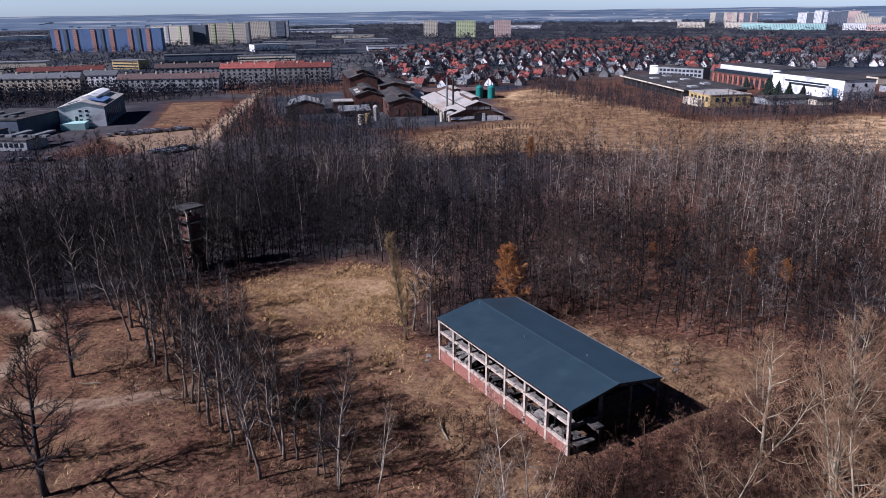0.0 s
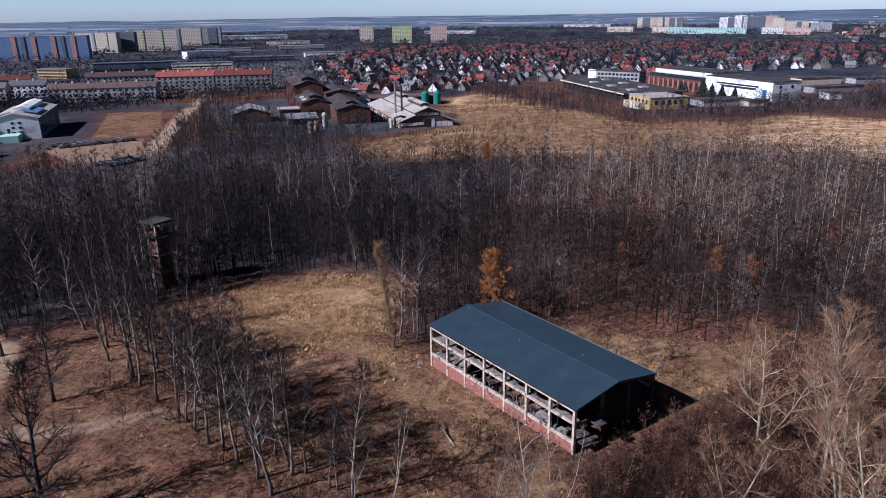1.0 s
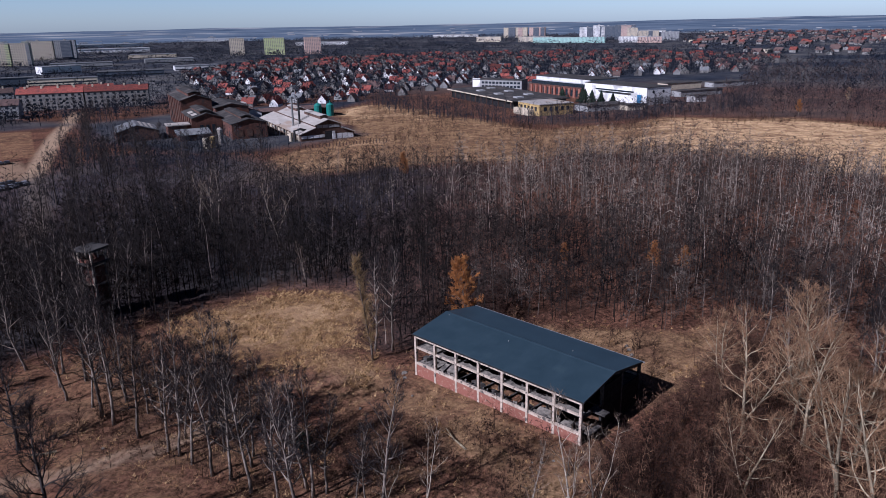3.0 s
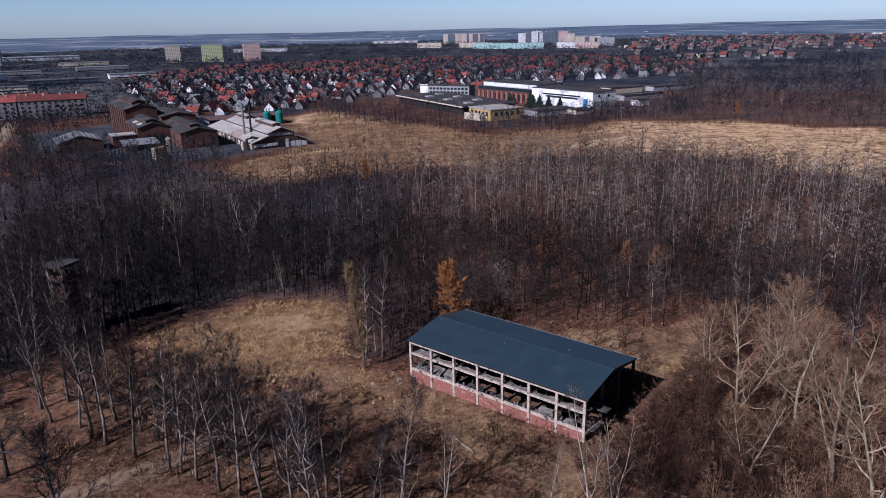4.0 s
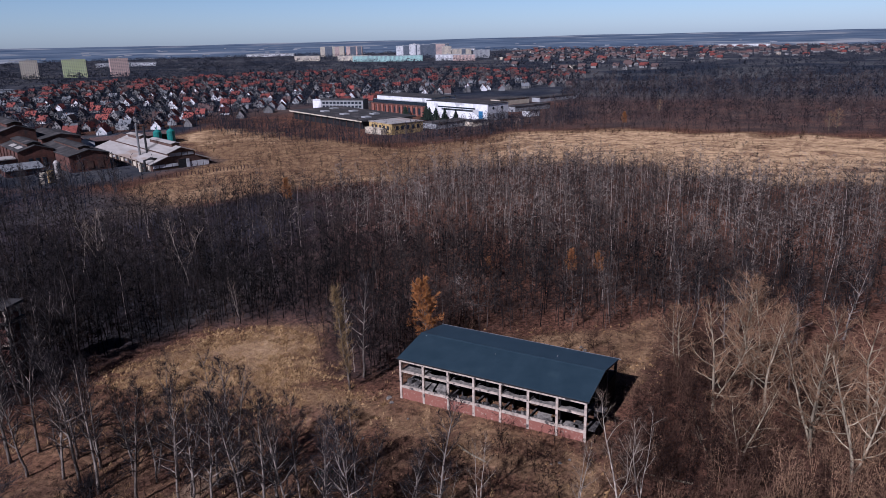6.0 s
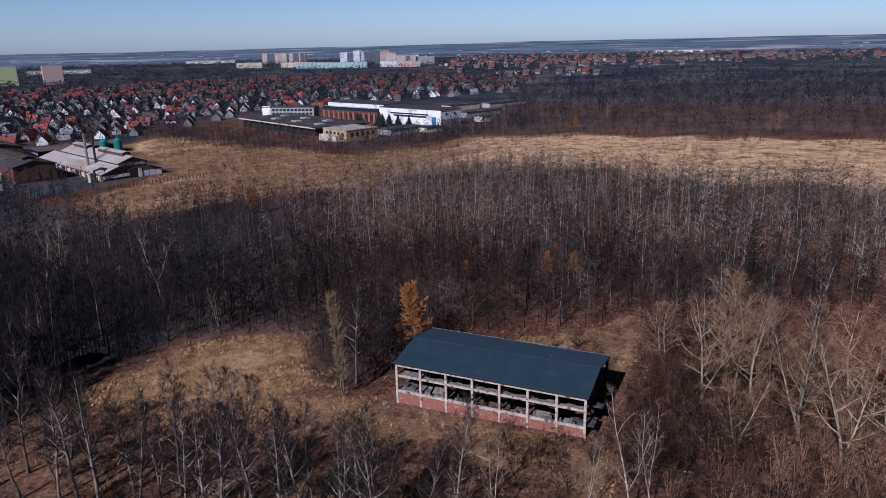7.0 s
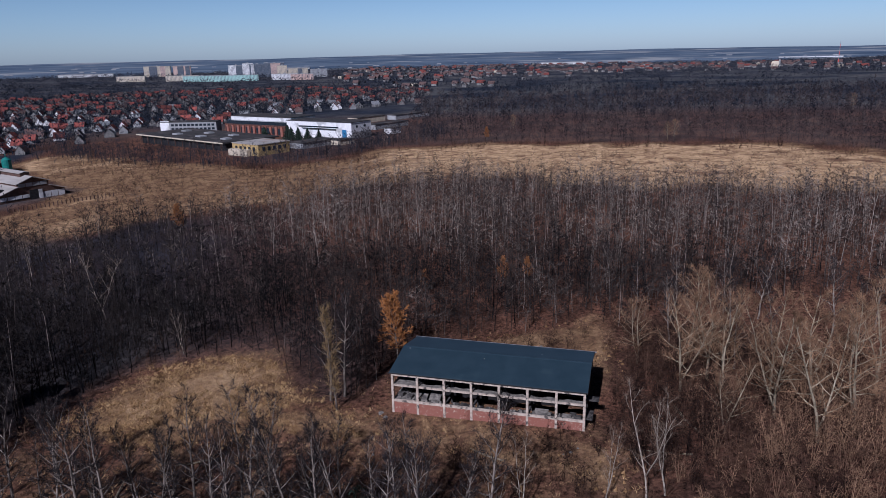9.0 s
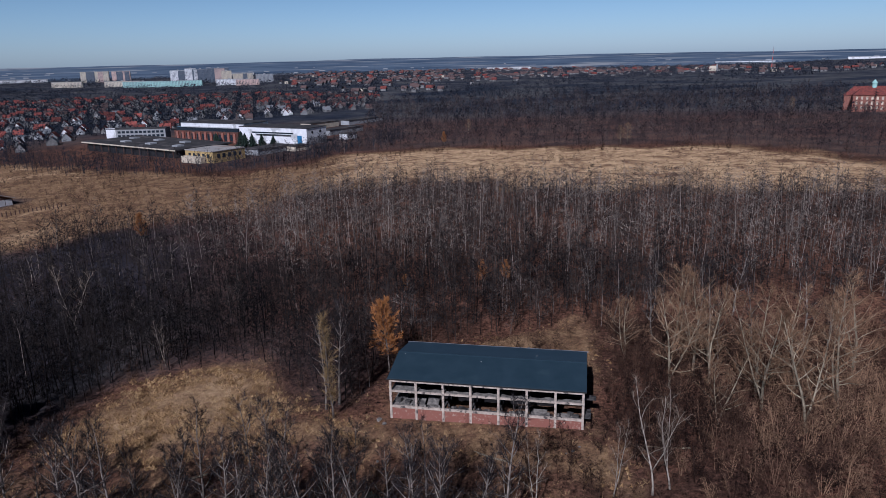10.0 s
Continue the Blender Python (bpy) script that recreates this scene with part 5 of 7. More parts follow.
def build_suburb():
    spots = []
    a = radians(28)
    for i in range(-75, 75):
        for j in range(-60, 60):
            u, v = i * 14 + hr.uniform(-2.5, 2.5), j * 24 + (6 if i % 2 else -3) + hr.uniform(-3, 3)
            x, y = 640 + u * math.cos(a) - v * math.sin(a), 700 + u * math.sin(a) + v * math.cos(a)
            spots.append((x, y))
    d = inside(SUBURB, [s[0] for s in spots], [s[1] for s in spots])
    spots = [s for s, q in zip(spots, d) if q > 0 and hr.random() < 0.55]
    spots.sort(key=lambda s: math.hypot(s[0], s[1]))
    n = 0
    for x, y in spots[:300]:
        k = hr.choices(range(6), (4, 4, 6, 5, 2, 1))[0]
        house(k, x, y, math.degrees(a) + hr.choice((0, 90, 0, 180)) + hr.uniform(-6, 6), False)
    # the farther roofs, joined
    far = spots[300:]
    for name, mat, pick in (("wall", M_HOUSE, 0), ("roof", M_TILE, 1), ("dark_roof", M_TILE_BROWN, 2)):
        m = Mesh()
        for q, (x, y) in enumerate(far):
            if pick and (q * 7 % 5 < 2) != (pick == 2):
                continue
            z, L, W = gz(x, y), 10, 9
            t = a + radians(90 * ((int(x) + int(y)) % 2))
            c, s = math.cos(t), math.sin(t)
            P = lambda u, v, h: (x + .78 * (u * c - v * s), y + .78 * (u * s + v * c), z + .78 * h)
            if pick == 0:
                for A, B in (((-5, -4.5), (5, -4.5)), ((5, -4.5), (5, 4.5)), ((5, 4.5), (-5, 4.5)), ((-5, 4.5), (-5, -4.5))):
                    m.quad(P(*A, -1), P(*B, -1), P(*B, 5), P(*A, 5))
                for e in (-1, 1):
                    m.poly([P(5 * e, -4.5, 5), P(5 * e, 4.5, 5), P(5 * e, 0, 8.6)])
            else:
                m.quad(P(-5.5, -5, 4.7), P(5.5, -5, 4.7), P(5.5, 0, 8.9), P(-5.5, 0, 8.9))
                m.quad(P(5.5, 5, 4.7), P(-5.5, 5, 4.7), P(-5.5, 0, 8.9), P(5.5, 0, 8.9))
        if m.f:
            tagged(new("far_house_" + name + "s", m.data("far_houses", mat)), "far suburb of red-roofed pale houses", "houses", kind="stuff")
    return spots


SPOTS = build_suburb()

CLUMPS = [clump_template(170 + i, h, r, 15, 1.8) for i, (h, r) in enumerate(((8, 2.6), (6, 3.2), (10, 2.8), (4, 2.6), (9, 3.6)))]
GROVES = [clump_template(200 + i, h, r, 26, 3.3) for i, (h, r) in enumerate(((9, 13), (7, 16), (11, 11)))]
FARTREES = [stand_template(160 + i, h, 0.12, 6, 6, 0.32, 0.1, 0.19, 1) for i, h in enumerate((10, 8, 12, 7))]


def far_cover():
    rng = np.random.default_rng(77)
    sets = []
    ring = [(-250, 240), (-60, 210), (40, 236), (60, 262), (30, 300), (-20, 330), (-60, 420), (-300, 420)]
    sets.append(scatter(ring, 7, 79))
    right = [(226, -90), (300, -80), (350, -50), (376, -15), (376, 74), (384, 145), (355, 210), (306, 219), (288, 250), (330, 262), (420, 236), (520, 250), (760, 330), (1100, 380), (1300, 300), (1200, -100), (800, -420), (400, -350), (226, -240)]
    near = lambda a, b, r: np.hypot(a, b) < 560 + r.normal(0, 20, a.shape)
    far = lambda a, b, r: np.hypot(a, b) >= 560
    works = [(100, 250), (150, 290), (160, 284), (140, 310), (120, 372), (88, 400), (60, 300)]
    sets.append(scatter(works, 3.6, 84))
    fringe = [(290, 300), (310, 268), (338, 244), (400, 226), (430, 222), (380, 212), (300, 222), (275, 245)]
    sets.append(scatter(fringe, 7.0, 85))
    for k, (p, d) in enumerate((([(95, 385), (112, 372), (108, 470), (170, 560), (205, 560), (215, 500), (140, 470)], 6), ([(-70, 515), (60, 500), (110, 530), (205, 545), (200, 560), (110, 542), (40, 572), (-70, 625)], 5.5), ([(-80, 430), (0, 470), (60, 500), (95, 480), (100, 530), (-80, 560)], 8), ([(-90, 300), (-20, 290), (20, 285), (20, 262), (60, 262), (56, 300), (66, 350), (70, 345), (60, 240), (-90, 240)], 5.5))):
        sets.append(scatter(p, d, 190 + k))
    RIGHT = [stand_template(180 + i, h, 0.09, 7, 5, 0.50, c, 0.27, 1) for i, (h, c) in enumerate(((8, .3), (6, .2), (10, .35), (4.5, .1), (7, .25)))]
    xs, ys = scatter(right, 5.8, 80, keep=near)
    wood_of("field_edge_wood", xs, ys, RIGHT, 92, M_FIELDWOOD, "grey-brown bare wood beyond the dry field", "wood", 0.5, 1.35, 0.38, 0.0, 0.22)
    midway = lambda a, b, r: (np.hypot(a, b) >= 545) & (np.hypot(a, b) < 880 + r.normal(0, 70, a.shape))
    xs, ys = scatter(right, 9.0, 98, keep=midway)
    wood_of("farther_edge_wood", xs, ys, RIGHT, 99, M_FIELDWOOD, "grey-brown bare woods stretching away behind the field", "wood", 0.8, 1.8, 0.40, 0.0, 0.2)
    belt = [(330, 432), (300, 385), (288, 335), (283, 295), (284, 258), (312, 244), (340, 222), (380, 222), (410, 195), (445, 208)]
    sets.append(scatter([(255, 440), (255, 180), (460, 180), (460, 250), (320, 262), (300, 300), (345, 440)], 3.4, 85, keep=lambda a, b, r: near_line(belt, a, b) < 10 + r.normal(0, 4, a.shape)))
    town_edge = [(262, 412), (300, 430), (345, 420), (335, 330), (318, 290), (300, 300), (320, 395)]
    sets.append(scatter(town_edge, 5.5, 86))
    xs, ys = np.concatenate([s[0] for s in sets]), np.concatenate([s[1] for s in sets])
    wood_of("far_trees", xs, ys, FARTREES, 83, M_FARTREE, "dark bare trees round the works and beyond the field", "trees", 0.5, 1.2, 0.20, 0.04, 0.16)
    hedges = [scatter([(-90, 520), (60, 496), (110, 524), (210, 545), (205, 562), (110, 545), (40, 575), (-90, 625)], 5.0, 95), scatter([(-90, 640), (60, 610), (130, 590), (140, 660), (-60, 700)], 6.5, 96)]
    sets = hedges + [scatter(SUBURB, 7.3, 78), scatter(right, 14, 81, keep=far)]
    left = [(-300, 430), (-60, 430), (-20, 480), (60, 500), (140, 480), (215, 480), (290, 700), (420, 1050), (300, 1150), (-300, 1100)]
    sets.append(scatter(left, 11, 87, keep=lambda a, b, r: r.random(a.shape) < np.where(b < 720, .85, .45)))
    xs, ys = np.concatenate([s[0] for s in sets]), np.concatenate([s[1] for s in sets])
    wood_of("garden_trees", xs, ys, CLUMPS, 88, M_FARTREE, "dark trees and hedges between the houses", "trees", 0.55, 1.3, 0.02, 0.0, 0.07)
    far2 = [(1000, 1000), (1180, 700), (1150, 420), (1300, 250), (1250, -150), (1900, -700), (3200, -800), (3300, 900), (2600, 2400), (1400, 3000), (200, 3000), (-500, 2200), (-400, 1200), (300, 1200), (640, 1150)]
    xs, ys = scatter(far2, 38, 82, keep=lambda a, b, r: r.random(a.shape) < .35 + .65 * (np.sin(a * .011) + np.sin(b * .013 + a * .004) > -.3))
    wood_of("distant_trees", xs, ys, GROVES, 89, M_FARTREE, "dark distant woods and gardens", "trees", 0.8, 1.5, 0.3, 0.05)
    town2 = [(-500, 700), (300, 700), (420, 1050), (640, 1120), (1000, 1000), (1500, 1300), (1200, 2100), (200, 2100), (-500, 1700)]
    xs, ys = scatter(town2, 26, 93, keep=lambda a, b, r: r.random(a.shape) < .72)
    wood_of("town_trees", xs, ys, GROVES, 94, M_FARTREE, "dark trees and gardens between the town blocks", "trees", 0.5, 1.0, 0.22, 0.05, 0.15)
    return len(xs)


far_cover()


def slab_block(name, x, y, turn, L, W, floors, mat, label, accents=(), group="panel blocks", bays=None):
    """A panel-built block of flats: body, roof parapet, bands of windows, coloured bays and roof huts."""
    H = floors * 2.8 + 1.0
    root = thing(name, label, "building", pose(x, y, gz(x, y), 0, 0, turn), group)
    part("wall", Mesh().box(-L / 2, -W / 2, -1, L / 2, W / 2, H), mat, root)
    part("parapet", Mesh().box(-L / 2 - .2, -W / 2 - .2, H + .004, L / 2 + .2, W / 2 + .2, H + .6), M_GREYWALL, root)
    n = bays or max(2, int(L / 3.6))
    w = Mesh()
    for f in range(floors):
        for i in range(n):
            cx = -L / 2 + (i + .5) * L / n
            for s in (-1,):
                y0, y1 = s * W / 2, s * (W / 2 + .08)
                w.box(cx - .95, min(y0, y1), 1.6 + f * 2.8, cx + .95, max(y0, y1), 3.1 + f * 2.8)
        for s in (-1, 1):
            for cy in (-W / 4, W / 4):
                x0, x1 = s * L / 2, s * (L / 2 + .08)
                w.box(min(x0, x1), cy - .8, 1.6 + f * 2.8, max(x0, x1), cy + .8, 3.1 + f * 2.8)
    part("window_grid", w, M_PANE, root, kind="stuff")
    for k, (a, b, m) in enumerate(accents):
        u0, u1 = -L / 2 + a * L, -L / 2 + b * L
        p = Mesh().box(u0, -W / 2 - 1.1, 0, u1, -W / 2 - .085, H - .4)
        bay = part("balcony_bay", p, m, root)
        q = Mesh()
        for f in range(floors):
            q.box(u0 + .4, -W / 2 - 1.16, 2.1 + f * 2.8, u1 - .4, -W / 2 - 1.104, 3.4 + f * 2.8)
        part("loggia", q, M_PANE, bay, kind="stuff")
    hut = part("roof_hut", Mesh().box(-2.5, -2, H + .61, 2.5, 2, H + 3.0), M_GREYWALL, root)
    return root


for (x, y, m, lab) in ((757, 1438, M_CREAM, "pale grey twelve-storey tower block"), (812, 1378, M_LIME, "lime and white twelve-storey tower block"), (868, 1317, M_PINKWALL, "pink twelve-storey tower block")):
    slab_block("tower_block", x, y, -30, {M_CREAM: 30, M_LIME: 42, M_PINKWALL: 34}[m], 18, 12, m, lab)
slab_block("panel_block", 90, 1272, -29, 175, 12, 12, M_BLUE, "long blue and salmon panel block of flats", [(0.04 + .165 * i, 0.075 + .165 * i, M_ORANGE) for i in range(6)] + [(0.12 + .33 * i, 0.15 + .33 * i, M_DARKPANEL) for i in range(3)])
slab_block("panel_block", 213, 1445, -43, 80, 12, 12, M_CREAM, "cream panel block of flats with dark loggias", [(0.1, 0.16, M_LIME), (0.4, 0.46, M_GREYWALL), (0.72, 0.78, M_LIME)])
slab_block("panel_block", 262, 1430, -35, 26, 12, 12, M_DARKPANEL, "dark blue-grey panel block of flats")
slab_block("panel_block", 316, 1442, -30, 84, 12, 13, M_CREAM, "cream panel block of flats with lime bays", [(0.15, 0.22, M_LIME), (0.55, 0.62, M_LIME), (0.93, 1.0, M_GREYWALL)])
slab_block("panel_block", 425, 1640, -30, 56, 12, 13, M_CREAM, "pale panel block of flats with yellow end", [(0.0, 0.2, M_LIME)])
slab_block("panel_block", 478, 1645, -30, 40, 12, 13, M_GREYWALL, "grey panel block of flats with dark bay", [(0.3, 0.8, M_DARKPANEL)])
for x, y, L, fl, m, acc, lab in (
        (2212, 1880, 95, 13, M_CREAM, [(0.2, 0.5, M_DARKPANEL), (0.62, 0.8, M_PINKWALL)], "cream and pink panel block beyond the suburb"),
        (2160, 1730, 60, 13, M_PINKWALL, [(0.25, 0.6, M_DARKPANEL), (0.7, 0.95, M_DARKPANEL)], "pink panel block with dark loggia bays"),
        (2048, 1430, 50, 13, M_WHITE, [(0.5, 0.95, M_DARKPANEL)], "white panel block with dark loggia bays"),
        (2022, 1368, 34, 15, M_WHITE, [], "tall white panel block of flats"),
        (2006, 1322, 50, 14, M_DARKPANEL, [(0.1, 0.3, M_WHITE)], "dark grey panel block of flats"),
        (1975, 1240, 60, 15, M_DARKPANEL, [(0.3, 0.8, M_PINKWALL)], "dark panel block with pink bay"),
        (1960, 1205, 30, 12, M_CREAM, [], "cream panel block of flats"),
        (1935, 1136, 60, 9, M_CREAM, [(0.5, 0.7, M_DARKPANEL)], "lower cream panel block of flats"),
        (1905, 1050, 50, 8, M_GREYWALL, [], "grey panel block of flats")):
    slab_block("panel_block", x, y, -62, L, 13, fl, m, lab, [(a, b, k) for a, b, k in acc])
for x, y, L, m, lab in ((1700, 1380, 90, M_CREAM, "low cream block of flats"), (1640, 1270, 100, M_MINT, "low mint-green school-like block"), (1650, 1170, 120, M_MINT, "long mint-green low block"), (1700, 1560, 80, M_CREAM, "low cream block of flats"), (1720, 1060, 70, M_WHITE, "low white block of flats"), (1690, 990, 60, M_PINKWALL, "low pink block of flats")):
    slab_block("low_block", x, y, -62, L, 14, 5, m, lab, group="low blocks")


def windows_row(root, face, n, a, b, z0, z1, depth=0.12, mat=None, at=0.0, fill=0.6):
    """n separate windows along local x (face 'y') or local y (face 'x') between a and b, proud of the wall at 'at'."""
    for i in range(n):
        c, w = a + (i + .5) * (b - a) / n, (b - a) / n * fill / 2
        lo, hi = min(at, at + depth), max(at, at + depth)
        m = Mesh().box(c - w, lo, z0, c + w, hi, z1) if face == "y" else Mesh().box(lo, c - w, z0, hi, c + w, z1)
        win = part("window", m, mat or M_GLASS, root)


def gable_roof(m, x0, x1, y0, y1, h, r, over=0.4, thick=0.25, along="y"):
    c = (x0 + x1) / 2 if along == "y" else (y0 + y1) / 2
    lo, hi = (x0, x1) if along == "y" else (y0, y1)
    s = r / ((hi - lo) / 2)
    for e, p in ((-1, lo), (1, hi)):
        ring = [(p + e * over, h - over * s), (c, h + r), (c, h + r + thick), (p + e * over, h - over * s + thick)]
        ring = ring if e < 0 else ring[::-1]
        if along == "y":
            m.extrude_y(ring[::1], y0 - over, y1 + over)
        else:
            m.extrude_x(ring, x0 - over, x1 + over)
    return m


def foundry_shed():
    x, y = 170.0, 303.6
    root = thing("foundry_shed", "long pale sheet-roofed foundry shed with raised nave and lean-tos", "building", pose(x, y, gz(x, y + 30), 0, 0, -17))
    W, L = 28.0, 82.0
    part("wall", Mesh().extrude_y([(0.3, -1), (W - .3, -1), (W - .3, 3.2), (21, 5.6), (21, 7.6), (14.5, 9.9), (8, 7.6), (8, 6.4), (0.3, 3.4)], 0.3, L - .3), M_RUST, root)
    part("lean_to_roof", Mesh().extrude_y([(-.6, 3.6), (8, 6.5), (8, 6.75), (-.6, 3.85)], -.5, L), M_SHEET, root)
    part("lean_to_roof", Mesh().extrude_y([(21, 5.7), (W + .5, 3.2), (W + .5, 3.4), (21, 5.95)], -.5, L), M_SHEET, root)
    part("nave_roof", Mesh().extrude_y([(7.4, 7.6), (14.5, 10.1), (14.5, 10.4), (7.4, 7.9)], -.5, 70), M_SHEET, root)
    part("nave_roof", Mesh().extrude_y([(14.5, 10.1), (21.6, 7.6), (21.6, 7.9), (14.5, 10.4)], -.5, 70), M_SHEET, root)
    for y0, y1 in ((6, 34), (48, 66)):
        vent = part("roof_monitor", Mesh().box(12.6, y0, 9.6, 16.4, y1, 11.3), M_RUST, root)
        part("monitor_roof", gable_roof(Mesh(), 12.4, 16.6, y0, y1, 11.3, .5, .3, .12), M_SHEET, vent)
    # white panels in a dark frame at the near gable
    for i in range(9):
        a = 0.6 + i * 3.0
        if i in (4,):
            continue
        part("gable_panel", Mesh().box(a, 0.12, 0.3 if i > 4 else 1.6, a + 2.7, 0.29, 3.0), M_WHITE, root)
    for i in range(4):
        a = 8.6 + i * 3.0
        part("gable_panel", Mesh().box(a, 0.12, 6.2, a + 2.7, 0.29, 7.7), M_GREYWALL, root)
    # solid dark panel painted in for the darkness of the open gateway
    part("door", Mesh().box(12.6, 0.1, 0, 16.2, 0.28, 4.6), M_DARKSTEEL, root, "dark panel standing for the open gateway's shade")
    part("door_leaf", Mesh().box(16.3, -0.1, 0, 17.8, 0.1, 4.4), M_WHITE, root)
    for i in range(14):
        yy = 2 + i * 5.9
        part("post", Mesh().box(-.4, yy, -1, 0.0, yy + .4, 3.5), M_CREAM, root)
        part("wall_panel", Mesh().box(-.1, yy + .7, .6 + (i % 3) * .6, .28, yy + 4.6, 2.6), (M_CREAM, M_GLASS, M_GREYWALL)[i % 3], root)
    for k, (px, py, h, m) in enumerate(((3.5, 24, 20, M_STEEL), (6.5, 22.5, 19, M_DARKSTEEL))):
        part("chimney", Mesh().tube([(px, py, 4), (px, py, h)], [.55, .5], 10), m, root, "slim steel chimney pipe")
    part("duct", Mesh().tube([(-2, 3, 0), (-2, 3, 5.5), (1, 3, 6.2), (4, 4, 5.2)], [.6] * 4, 8), M_DARKSTEEL, root)
    part("duct", Mesh().tube([(-3.4, 5, 0), (-3.4, 5, 4.5)], [.9, .9], 10), M_CREAM, root)
    a = thing("storehouse", "white-gabled storehouse with dark red roof behind the shed", "building", pose(193, 398, gz(193, 398), 0, 0, -17))
    part("wall", Mesh().extrude_y([(0, -1), (10, -1), (10, 6), (5, 8), (0, 6)], 0, 10), M_WHITE, a)
    part("roof", gable_roof(Mesh(), 0, 10, 0, 10, 6, 2), M_TILE_BROWN, a)
    b = thing("storehouse", "long storehouse with dark red roof behind the shed", "building", pose(206, 402, gz(206, 402), 0, 0, -17))
    part("wall", Mesh().extrude_x([(0, -1), (9, -1), (9, 5), (4.5, 6.6), (0, 5)], 0, 46), M_BRICK_OLD, b)
    part("roof", gable_roof(Mesh(), 0, 46, 0, 9, 5, 1.6, along="x"), M_TILE_BROWN, b)
    for px, py in ((240, 390), (246.5, 386)):
        t = thing("tank", "teal-green upright storage tank with domed top", "tank", pose(px, py, gz(px, py)), "teal tanks")
        part("shell", Mesh().tube([(0, 0, 0), (0, 0, 7)], [2.4, 2.4], 14), M_TEAL, t)
        part("dome", Mesh().tube([(0, 0, 7.0), (0, 0, 8), (0, 0, 8.4)], [2.35, 1.4, .3], 14), M_TEAL, t)
        part("vent_pipe", Mesh().tube([(0, 0, 8.4), (0, 0, 10)], [.25, .25], 6), M_TEAL, t)
    g = thing("gantry_crane", "yellow gantry crane beam on steel legs in the yard", "crane", pose(200, 408, gz(200, 408), 0, 0, 62))
    part("girder", Mesh().box(-14, -.8, 4.6, 14, .8, 6.2), M_YELLOW, g)
    for xx in (-13, 13):
        for yy in (-2.5, 2.5):
            part("leg", Mesh().tube([(xx, yy, 0), (xx, yy * .2, 4.7)], [.3, .3], 6), M_YELLOW, g)
    for k in range(26):
        px, py = 158 + k * 1.45, 284.5 - k * .68
        p = thing("fence_post", "dark fence post along the works boundary", "post", pose(px, py, gz(px, py)), "works fence posts")
        part("post", Mesh().box(-.15, -.15, -.3, .15, .15, 1.7), M_RUST, p)


foundry_shed()


